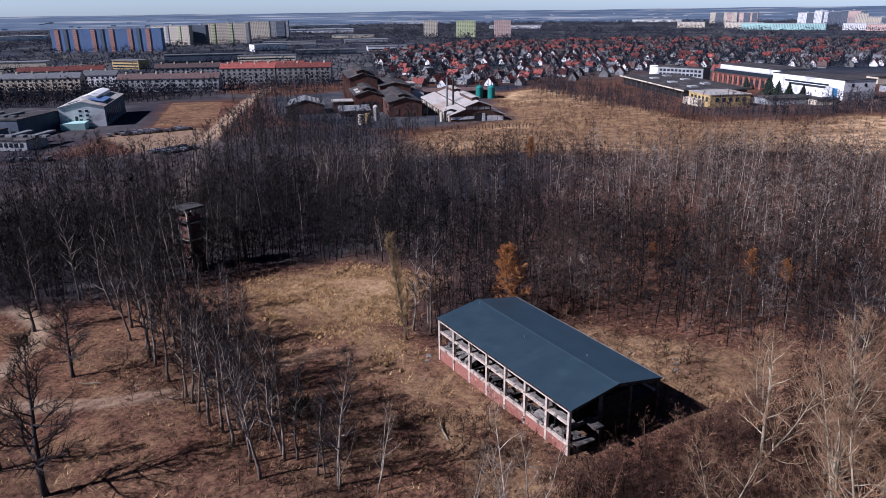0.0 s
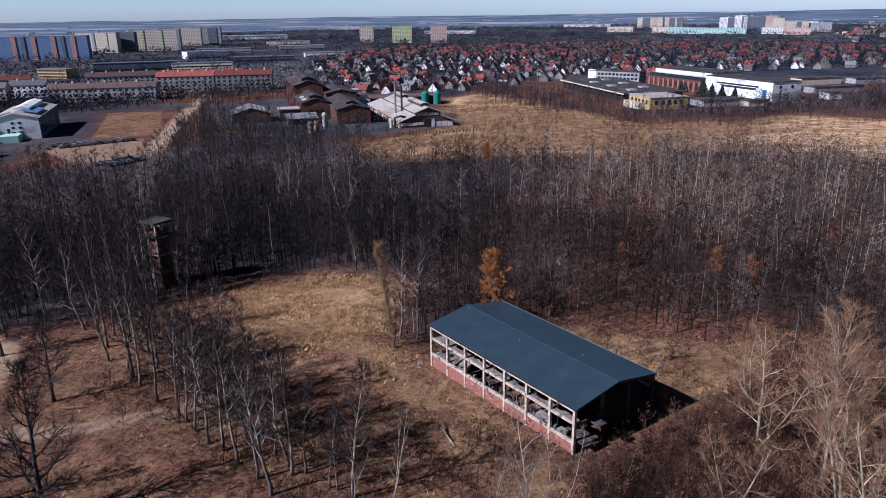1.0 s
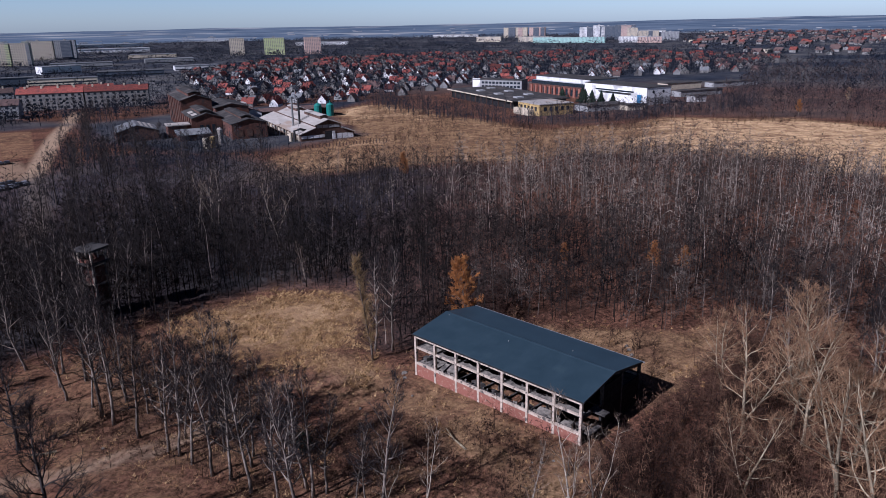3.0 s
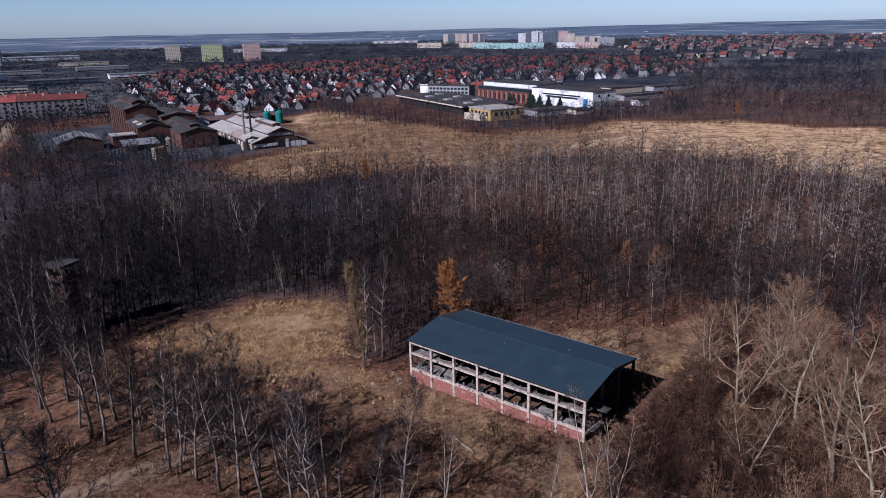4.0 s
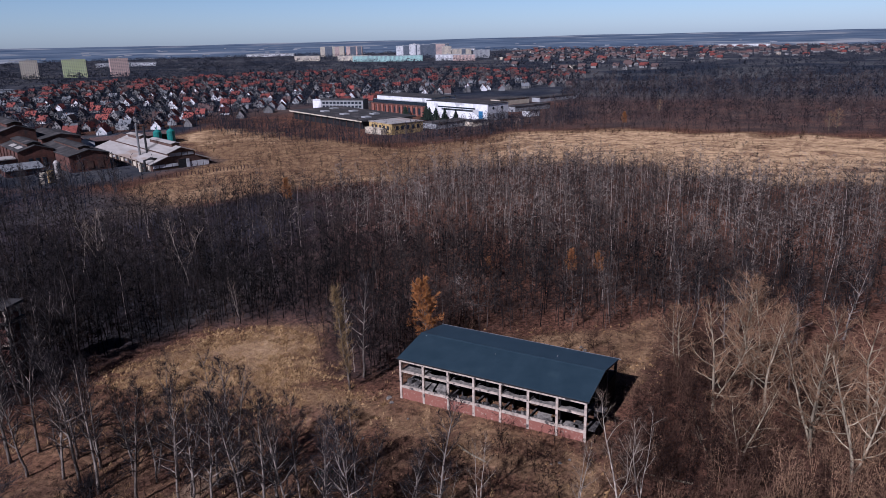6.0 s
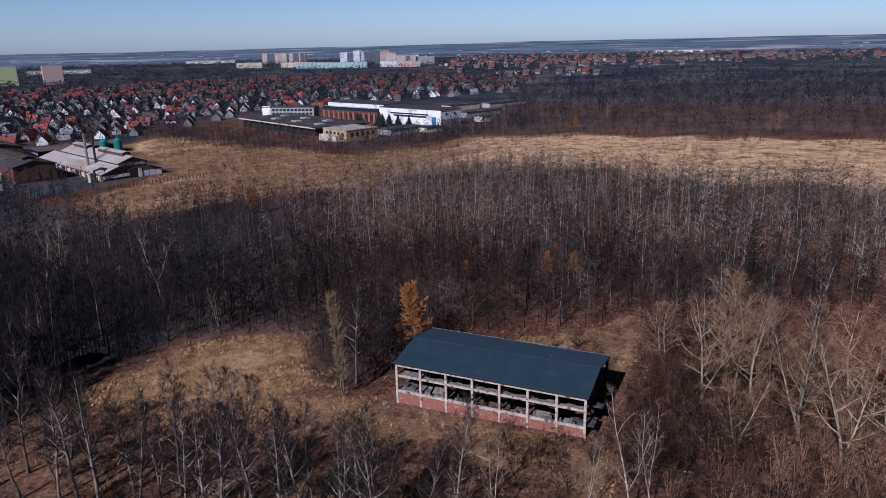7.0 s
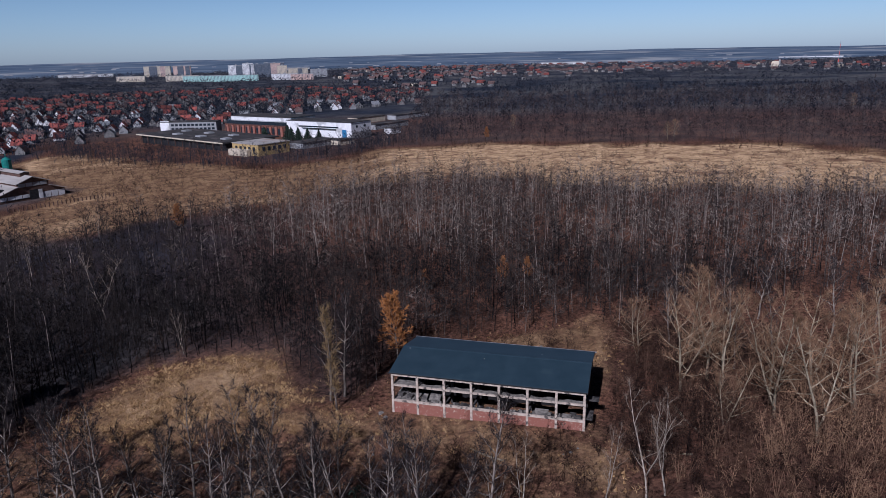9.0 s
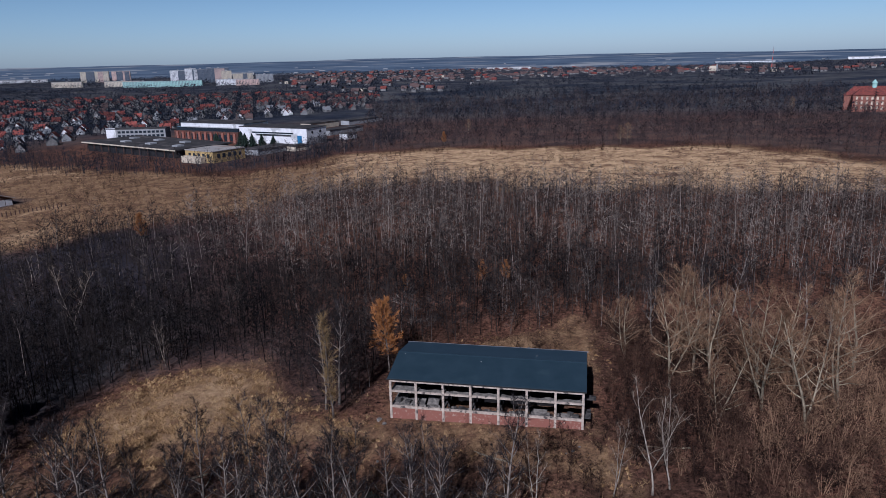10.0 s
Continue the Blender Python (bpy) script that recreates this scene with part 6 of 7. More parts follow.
def brick_works():
    x, y = 145.0, 366.0
    root = thing("brick_works", "sooty dark-red brick factory halls with dark felt gable roofs", "building", pose(x, y, gz(x + 15, y), 0, 0, -17))
    wall = lambda x0, x1, y0, y1, h, r: part("wall", Mesh().extrude_y([(x0, -1), (x1, -1), (x1, h), ((x0 + x1) / 2, h + r), (x0, h)], y0, y1), M_BRICK_OLD, root)
    roof = lambda x0, x1, y0, y1, h, r: part("roof", gable_roof(Mesh(), x0, x1, y0, y1, h + .02, r, .5, .3), M_DARKROOF, root)
    for args in ((0, 15, 0, 38, 9.5, 2.4), (0, 17, 38.3, 96, 15.5, 2.8), (15.3, 33, -24, 30, 8.0, 2.2), (17.3, 36, 30.3, 70, 11, 2.0)):
        wall(*args), roof(*args)
    part("roof_monitor", Mesh().box(5.0, 41, 16.4, 12.0, 93, 19.3), M_BRICK_OLD, root)
    part("monitor_roof", gable_roof(Mesh(), 5.0, 12.0, 41, 93, 19.33, .9, .6, .25), M_DARKROOF, root)
    part("roof_monitor", Mesh().box(4.6, 3, 10.6, 10.4, 34, 12.6), M_RUST, root)
    part("monitor_roof", gable_roof(Mesh(), 4.6, 10.4, 3, 34, 12.63, .7, .5, .2), M_DARKROOF, root)
    part("roof_monitor", Mesh().box(21.5, -18, 9.0, 26.5, 24, 11.0), M_RUST, root)
    part("monitor_roof", gable_roof(Mesh(), 21.5, 26.5, -18, 24, 11.03, .6, .5, .2), M_DARKROOF, root)
    windows_row(root, "x", 7, 2, 36, 2.0, 7.5, -.12, M_RUST, 0.0, .5)
    windows_row(root, "x", 10, 40, 95, 3.0, 12.5, -.12, M_RUST, 0.0, .5)
    for i in range(12):
        yy = 0.4 + i * 8
        part("pilaster", Mesh().box(-.5, yy - .4, -1, -.004, yy + .4, 9.2 if yy < 37 else 15.2), M_BRICK_OLD, root)
    windows_row(root, "y", 3, 3, 12, 2.0, 6.0, -.12, M_GLASS, 0.0, .55)
    windows_row(root, "y", 3, 17, 31, 1.5, 5.0, -.12, M_RUST, -24.0, .6)
    for y0 in (6, 18):
        part("roof_light", Mesh().extrude_y([(1.2, 9.95), (3.6, 10.7), (3.6, 11.0), (1.2, 10.25)], y0, y0 + 8), M_SHEET, root)
    part("annex", Mesh().box(-12, 4, -1, -.6, 14, 6), M_BRICK_OLD, root)
    part("annex_roof", Mesh().box(-12.5, 3.5, 6.004, -.6, 14.5, 6.5), M_SHEET, root)
    part("low_annex", Mesh().box(-9, -14, -1, 6, -3, 3.4), M_BRICK_OLD, root)
    part("low_annex_roof", Mesh().extrude_x([(-15, 3.2), (-3, 4.8), (-3, 5.0), (-15, 3.4)], -10, 7), M_TILE_GREY, root)
    s = thing("silo", "grey-white upright steel silo beside the brick halls", "silo", pose(142, 331, gz(142, 331)))
    part("shell", Mesh().tube([(0, 0, 0), (0, 0, 7), (0, 0, 8)], [1.5, 1.5, .5], 14), M_SHEET, s)
    part("ladder", Mesh().box(-1.75, -.25, 0, -1.52, .25, 7), M_DARKSTEEL, s)
    for px, py, m, lab in ((130, 322, M_CREAM, "cream upright tank beside the works"), (134.5, 324, M_YELLOW, "yellow cylindrical tank beside the works")):
        t = thing("tank", lab, "tank", pose(px, py, gz(px, py)))
        part("shell", Mesh().tube([(0, 0, 0), (0, 0, 5.0)], [1.4, 1.4], 12), m, t)
        part("band", Mesh().tube([(0, 0, 3.2), (0, 0, 3.5)], [1.46, 1.46], 12), M_DARKSTEEL, t)
    h = thing("sheet_hut", "grey corrugated sheet hut with skylights", "building", pose(110, 378, gz(110, 378), 0, 0, -17))
    part("wall", Mesh().extrude_y([(0, -1), (20, -1), (20, 5), (10, 8), (0, 5)], 0, 24), M_RUST, h)
    part("roof", gable_roof(Mesh(), 0, 20, 0, 24, 5.03, 3), M_TILE_GREY, h)
    for i in range(3):
        part("skylight", Mesh().extrude_y([(12 + i * 2.4, 7.66 - i * .72), (13.2 + i * 2.4, 7.3 - i * .72), (13.2 + i * 2.4, 7.5 - i * .72), (12 + i * 2.4, 7.86 - i * .72)], 2, 22), M_SHEET, h)
    for px, py, L, W, H, yaw in ((196, 470, 34, 12, 5, -17), (226, 470, 40, 12, 4, 73)):
        q = thing("warehouse", "low pale flat-roofed warehouse by the works", "building", pose(px, py, gz(px, py), 0, 0, yaw), "low warehouses")
        part("wall", Mesh().box(0, 0, -1, L, W, H), M_GREYWALL, q)
        part("roof", Mesh().box(-.4, -.4, H + .004, L + .4, W + .4, H + .5), M_SHEET, q)


brick_works()


def right_works():
    x, y = 405.0, 252.5
    root = thing("white_hall", "long white rendered hall with flat dark roof and blue door", "building", pose(x, y, gz(x + 10, y), 0, 0, -15))
    L, W, H = 62.0, 22.0, 11.4
    part("wall", Mesh().box(0, 0, -1, W, L, H), M_WHITE, root)
    part("roof", Mesh().box(-.3, -.3, H + .004, W + .3, L + .3, H + .35), M_DARKROOF, root)
    part("window_band", Mesh().box(-.1, 12, 7.3, -.004, 50, 8.3), M_GLASS, root)
    part("canopy", Mesh().box(-1.4, 14, 6.6, -.12, 46, 6.9), M_DARKSTEEL, root)
    part("door", Mesh().box(-.12, 4.5, 0, -.004, 8.5, 6.5), material("blue_door_paint", (.03, .13, .27), (.05, .19, .36), 2, .5), root, "tall blue door")
    for i in range(2):
        part("round_window", Mesh().tube([(6 + 9 * i, -.12, 8.5), (6 + 9 * i, .05, 8.5)], [1.0, 1.0], 12), M_GLASS, root)
    part("lower_wall_band", Mesh().box(.2, -.08, -1, W - .2, -.004, 4.8), M_GREYWALL, root)
    h2 = thing("brick_hall", "brick hall with glazed band and white upper storey", "building", pose(421, 314, gz(421, 330), 0, 0, -15))
    part("wall", Mesh().box(0, 0, -1, 34, 66, 8), M_BRICK_OLD, h2)
    part("glass_band", Mesh().box(1.5, .5, 8.004, 33, 65, 10.6), M_GLASS, h2)
    part("upper_wall", Mesh().box(7, .2, 10.604, 33, 66, 13.4), M_WHITE, h2)
    part("roof", Mesh().box(6.6, -.2, 13.404, 33.4, 66.4, 13.8), M_DARKROOF, h2)
    for i in range(11):
        part("pilaster", Mesh().box(-.9, 2 + i * 5.9, -1, -.004, 4.2 + i * 5.9, 7.2), M_BRICK, h2)
    windows_row(h2, "x", 11, 4.2, 66, 1.5, 6, -.12, M_GLASS, 0.0, .5)
    f = thing("flat_hall", "low wide hall with dark felt roof and pale eaves", "building", pose(338, 311, gz(350, 330), 0, 0, -22))
    part("wall", Mesh().box(2, 2, -1, 42, 106, 4.9), M_DARKSTEEL, f)
    part("roof", Mesh().box(0, 0, 5.0, 44, 110, 5.9), M_DARKROOF, f)
    part("eaves_board", Mesh().box(-.25, 0, 4.9, -.004, 110, 5.7), M_CREAM, f)
    for i in range(12):
        part("post", Mesh().box(.3, 3 + i * 9.2, -1, .8, 3.5 + i * 9.2, 4.99), M_RUST, f)
    for i in range(6):
        part("roof_light", Mesh().box(10 + (i % 2) * 16, 12 + i * 15, 5.904, 15 + (i % 2) * 16, 18 + i * 15, 6.8), M_GREYWALL, f)
    yl = thing("yellow_house", "yellow rendered low building with pale flat roof", "building", pose(318, 273, gz(320, 275), 0, 0, -20))
    part("wall", Mesh().box(0, 0, -1, 24, 25, 6.6), M_YELLOW, yl)
    part("roof", Mesh().box(-.3, -.3, 6.604, 24.3, 25.3, 7.0), M_SHEET, yl)
    windows_row(yl, "x", 5, 2, 23, 2.8, 5.2, -.12, M_GLASS, 0.0, .5)
    windows_row(yl, "y", 5, 2, 22, 2.8, 5.2, -.12, M_GLASS, 0.0, .5)
    part("white_annex", Mesh().box(-4, 6, -1, -.2, 24, 3.6), M_CREAM, yl)
    of = thing("office_block", "grey office block with rows of windows and white gable", "building", pose(437, 385, gz(430, 400), 0, 0, 15.6))
    part("wall", Mesh().box(0, 0, -1, 12, 45, 10), M_GREYWALL, of)
    part("roof", Mesh().box(-.3, -.3, 10.004, 12.3, 45.3, 10.5), M_DARKROOF, of)
    part("gable_wall", Mesh().box(-.2, 38, -1, -.004, 45.2, 11), M_WHITE, of)
    for fl in range(3):
        windows_row(of, "x", 11, 1, 37, 1 + fl * 3, 2.7 + fl * 3, -.12, M_GLASS, 0.0, .7)
    for px, py, L, W, H, m in ((352, 262, 30, 14, 3.5, M_GREYWALL), (372, 246, 14, 8, 3, M_CREAM), (440, 236, 10, 8, 4, M_WHITE), (470, 262, 40, 10, 4, M_GREYWALL), (520, 300, 36, 12, 5, M_CREAM), (560, 280, 50, 10, 4, M_GREYWALL)):
        q = thing("low_shed", "low works shed with dark felt roof", "building", pose(px, py, gz(px, py), 0, 0, -20), "low sheds")
        part("wall", Mesh().box(0, 0, -1, L, W, H), m, q)
        part("roof", Mesh().box(-.4, -.4, H + .004, L + .4, W + .4, H + .35), M_DARKROOF, q)
    con = Mesh()
    cr = random.Random(5)
    for k in range(9):
        z0 = .6 + k * 1.1
        r = 6.2 * (1 - k / 9.5)
        n = 9
        ring = [(r * cr.uniform(.7, 1.15) * math.cos(6.283 * i / n), r * cr.uniform(.7, 1.15) * math.sin(6.283 * i / n)) for i in range(n)]
        for i in range(n):
            a, b = ring[i], ring[(i + 1) % n]
            con.poly([(a[0], a[1], z0), ((a[0] + b[0]) * .3, (a[1] + b[1]) * .3, z0 + .35), (b[0], b[1], z0), (0, 0, z0 + 2.0)])
            con.poly([(a[0], a[1], z0), (b[0] * .4, b[1] * .4, z0 + .9), (a[0] * .3, a[1] * .3, z0 + 1.5)])
    cd = con.data("foliage", M_PINE)
    td = Mesh().tube([(0, 0, -.3), (0, 0, 9.5)], [.25, .05], 6).data("trunk", M_BARK)
    for px, py, s in ((402, 301, 1.15), (399, 291, 1.0), (401, 284.8, .95), (405, 278, .8), (398, 296, 1.05), (418, 330, .9), (375, 330, .8)):
        t = thing("spruce", "dark green conifer beside the white hall", "tree", pose(px, py, gz(px, py), 0, 0, px * 37) @ Matrix.Scale(0.85 * s, 4), "conifers")
        part("trunk", td, None, t)
        part("foliage", cd, None, t)
    return cd


CONIFER = right_works()


def left_town():
    x, y = 0.5, 397.0
    root = thing("grey_hall", "tall grey rendered hall with pale low gable roof", "building", pose(x, y, gz(x, y), 0, 0, -14))
    W, L, H, R = 21.0, 58.0, 9.8, 2.6
    part("wall", Mesh().extrude_y([(0, -1), (W, -1), (W, H), (W / 2, H + R), (0, H)], 0, L), M_WHITE, root)
    part("roof", gable_roof(Mesh(), 0, W, 0, L, H + .02, R, .4, .25), M_SHEET, root)
    part("roof_monitor", Mesh().extrude_y([(8, 11.5), (15, 11.5), (15, 13.2), (11.5, 14.2), (8, 13.2)], 16, L - 3), M_WHITE, root)
    part("dark_glazing", Mesh().extrude_y([(12.5, 12.7), (19.5, 11.2), (19.5, 11.35), (12.5, 12.85)], 8, 30), M_BLUE, root)
    part("dark_glazing", Mesh().extrude_y([(3.0, 10.9), (8, 12.0), (8, 12.15), (3.0, 11.05)], 5, 12), M_GLASS, root)
    for i in range(6):
        part("window", Mesh().box(9 + (i % 2) * 3, -.12, 3 + (i // 2) * 2.2, 10.4 + (i % 2) * 3, -.004, 4.0 + (i // 2) * 2.2), M_GLASS, root)
    part("door", Mesh().box(7, -.12, 2.2, 8.2, -.004, 5.4), M_DARKSTEEL, root)
    part("annex", Mesh().box(2, -10, -1, 13, -.2, 3.2), M_MINT, root, "low annex with pale blue roof")
    # added dark sheet that puts the side wall's shade into colour
    part("side_shade_panel", Mesh().box(W + .004, 0, -1, W + .15, L, H - .1), M_DARKPANEL, root, "dark added sheet painting shade on the side wall")
    windows_row(root, "x", 8, 2, 44, 2, 7, .12, M_GLASS, W + .15, .4)
    for px, py, L2, W2, H2, yaw, m in ((-42, 388, 30, 40, 8, -33, M_DARKPANEL), (-60, 360, 30, 26, 5, -33, M_DARKPANEL), (-30, 340, 20, 14, 4, -33, M_GREYWALL)):
        q = thing("dark_block", "low dark flat-roofed block with roof lights", "building", pose(px, py, gz(px, py), 0, 0, yaw), "dark flat blocks")
        part("wall", Mesh().box(0, 0, -1, L2, W2, H2), m, q)
        part("roof", Mesh().box(-.3, -.3, H2 + .004, L2 + .3, W2 + .3, H2 + .5), M_DARKROOF, q)
        for k in range(5):
            part("roof_light", Mesh().box(2 + k * 5, 6, H2 + .51, 5 + k * 5, 9 + (k % 2) * 12, H2 + 1.3), M_TILE_GREY, q)
        windows_row(q, "y", 8, 1, L2 - 1, 1.5, 3.2, -.12, M_GLASS, 0.0, .6)
    # rows of flats with red roofs
    for (x0, y0), (x1, y1), fl, m, rf, lab in (
            ((-25, 713), (42, 699), 3, M_CREAM, M_TILE, "long cream flats with bright orange-red roof"),
            ((-40, 640), (19, 617), 3, M_CREAM, M_TILE_GREY, "long pale flats with rows of windows"),
            ((22, 636), (46, 626), 3, M_WHITE, M_TILE_GREY, "short pale flats with grey roof"),
            ((42, 579), (109, 547), 3, M_GREYWALL, M_TILE_BROWN, "long flats with dark red roof"),
            ((82, 685), (136, 668), 3, M_GREYWALL, M_TILE_BROWN, "long flats with dull red roof"),
            # these three rows get darker walls, with their shade in the colour
            ((122, 603), (162, 583), 4, M_HOUSE, M_TILE, "row of flats with bright red roof"),
            ((163, 582.5), (203, 563), 4, M_HOUSE, M_TILE, "row of flats with bright red roof"),
            ((140, 665), (205, 640), 3, M_HOUSE, M_TILE, "row of flats with bright red roof")):
        Lb, yaw = math.hypot(x1 - x0, y1 - y0), math.degrees(math.atan2(y1 - y0, x1 - x0))
        q = thing("terrace_flats", lab, "building", pose(x0, y0, gz(x0, y0), 0, 0, yaw), "red-roofed flats")
        Hh = fl * 2.9 + .6
        part("wall", Mesh().extrude_x([(0, -1), (12, -1), (12, Hh), (6, Hh + 3.4), (0, Hh)], 0, Lb), m, q)
        r = part("roof", gable_roof(Mesh(), 0, Lb, 0, 12, Hh + .02, 3.5, along="x"), rf, q)
        for k in range(int(Lb / 11)):
            part("chimney", Mesh().box(5 + k * 11, 5, Hh + 2.5, 6.2 + k * 11, 6.4, Hh + 4.8), M_CREAM, r)
        for f in range(fl):
            windows_row(q, "y", int(Lb / 4.2), .5, Lb - .5, 1.1 + f * 2.9, 2.6 + f * 2.9, -.1, M_GLASS, 0.0, .4)
    for px, py, L2, W2, H2, m, yaw in ((60, 848, 36, 16, 9, M_YELLOW, -50), (274, 1087, 50, 30, 10, M_WHITE, 0), (193, 847, 66, 18, 8, M_CREAM, -20), (300, 960, 80, 30, 6, M_DARKPANEL, -20), (420, 1000, 60, 30, 6, M_WHITE, -20), (480, 1250, 80, 40, 7, M_GREYWALL, -20), (330, 1250, 90, 30, 7, M_GREYWALL, -20), (120, 900, 90, 16, 9, M_DARKPANEL, -15), (540, 1480, 90, 50, 8, M_CREAM, -25), (-60, 900, 60, 20, 8, M_CREAM, -15), (-120, 760, 50, 16, 8, M_GREYWALL, -15)):
        q = thing("town_hall_block", "flat-roofed pale commercial building in the town", "building", pose(px, py, gz(px, py), 0, 0, yaw), "commercial buildings")
        part("wall", Mesh().box(0, 0, -1, L2, W2, H2), m, q)
        part("roof", Mesh().box(-.3, -.3, H2 + .004, L2 + .3, W2 + .3, H2 + .6), M_TILE_GREY, q)
        for f in range(1 if py > 880 else int(H2 / 3)):
            part("window_band", Mesh().box(1, -.12, 1 + f * 3, L2 - 1, -.004, 2.3 + f * 3), M_GLASS, q)


left_town()


def parked_cars():
    body = Mesh().extrude_y([(-2.2, .35), (2.2, .35), (2.25, .75), (1.1, .95), (.6, 1.42), (-1.2, 1.45), (-2.0, .98), (-2.25, .9)], -.85, .85)
    glass = Mesh().extrude_y([(-1.9, .97), (1.0, .97), (.58, 1.36), (-1.18, 1.39)], -.87, .87)
    bd, gd = body.data("body", M_CAR), glass.data("windows", M_GLASS)
    wd = Mesh().tube([(0, -.1, 0), (0, .1, 0)], [.33, .33], 10).data("wheel", M_TYRE)
    r = random.Random(12)
    spots = [(19 + i * 2.75, 352 + i * .15 + r.uniform(-.4, .4), 95) for i in range(14)] + [(22 + i * 2.7, 358.5 + r.uniform(-.4, .4), 95) for i in range(12)]
    spots += [(31 + i * 2.6, 287.5 + i * 1.4 + r.uniform(-.4, .4), 110) for i in range(7)] + [(30 + i * 2.6, 294 + i * 1.4, 110) for i in range(6)]
    spots += [(250 + i * 3.2, 428 + r.uniform(-3, 3), 40 + r.uniform(-20, 20)) for i in range(7)] + [(-18 + i * 3, 300 + r.uniform(-3, 3), 60) for i in range(5)]
    for x, y, a in spots:
        if r.random() < .12:
            continue
        c = thing("car", "parked car on the gravel yard", "car", pose(x, y, gz(x, y) + .02, 0, 0, a + r.uniform(-4, 4)), "parked cars")
        part("body", bd, None, c)
        part("windows", gd, None, c)
        for wx_, wy_ in ((-1.4, -.8), (1.4, -.8), (-1.4, .8), (1.4, .8)):
            part("wheel", wd, None, c, m=pose(wx_, wy_, .33))


parked_cars()


def school():
    x, y = 585.0, -140.0
    root = thing("brick_school", "large red brick school with red hipped roofs and lantern", "building", pose(x, y, gz(x, y), 0, 0, -15))
    for x0, y0, x1, y1, h in ((0, -34, 16, 0, 13), (16.2, -60, 30, 6, 12), (-4, -60, 12, -46, 13)):
        part("wall", Mesh().box(x0, y0, -1, x1, y1, h), M_BRICK, root)
        m = Mesh()
        cx, cy, k = (x0 + x1) / 2, (y0 + y1) / 2, (x1 - x0) / 2 - .5
        a, b, c, d = (x0 - .6, y0 - .6, h), (x1 + .6, y0 - .6, h), (x1 + .6, y1 + .6, h), (x0 - .6, y1 + .6, h)
        e, f = (cx, y0 + k, h + 7), (cx, y1 - k, h + 7)
        m.poly([a, b, e]).poly([b, c, f, e]).poly([c, d, f]).poly([d, a, e, f]).poly([d, c, b, a])
        part("roof", m, M_TILE, root)
    part("lantern", Mesh().tube([(8, -14, 18), (8, -14, 22), (8, -14, 22.4), (8, -14, 25)], [2.0, 1.8, 2.3, .2], 8), M_MINT, root)
    for f in range(3):
        windows_row(root, "x", 9, -33, -1, 2 + f * 3.8, 4.4 + f * 3.8, -.12, M_CREAM, 0.0, .4)


school()
for x, y, s in ((388, 38, .75), (392, 42, .65), (590, -97, .8), (478, 153, .6)):
    plant(BIGTREE[1], x, y, s, 30, "poplar_tree", "lone bare multi-stemmed tree beyond the field", "tall poplars")


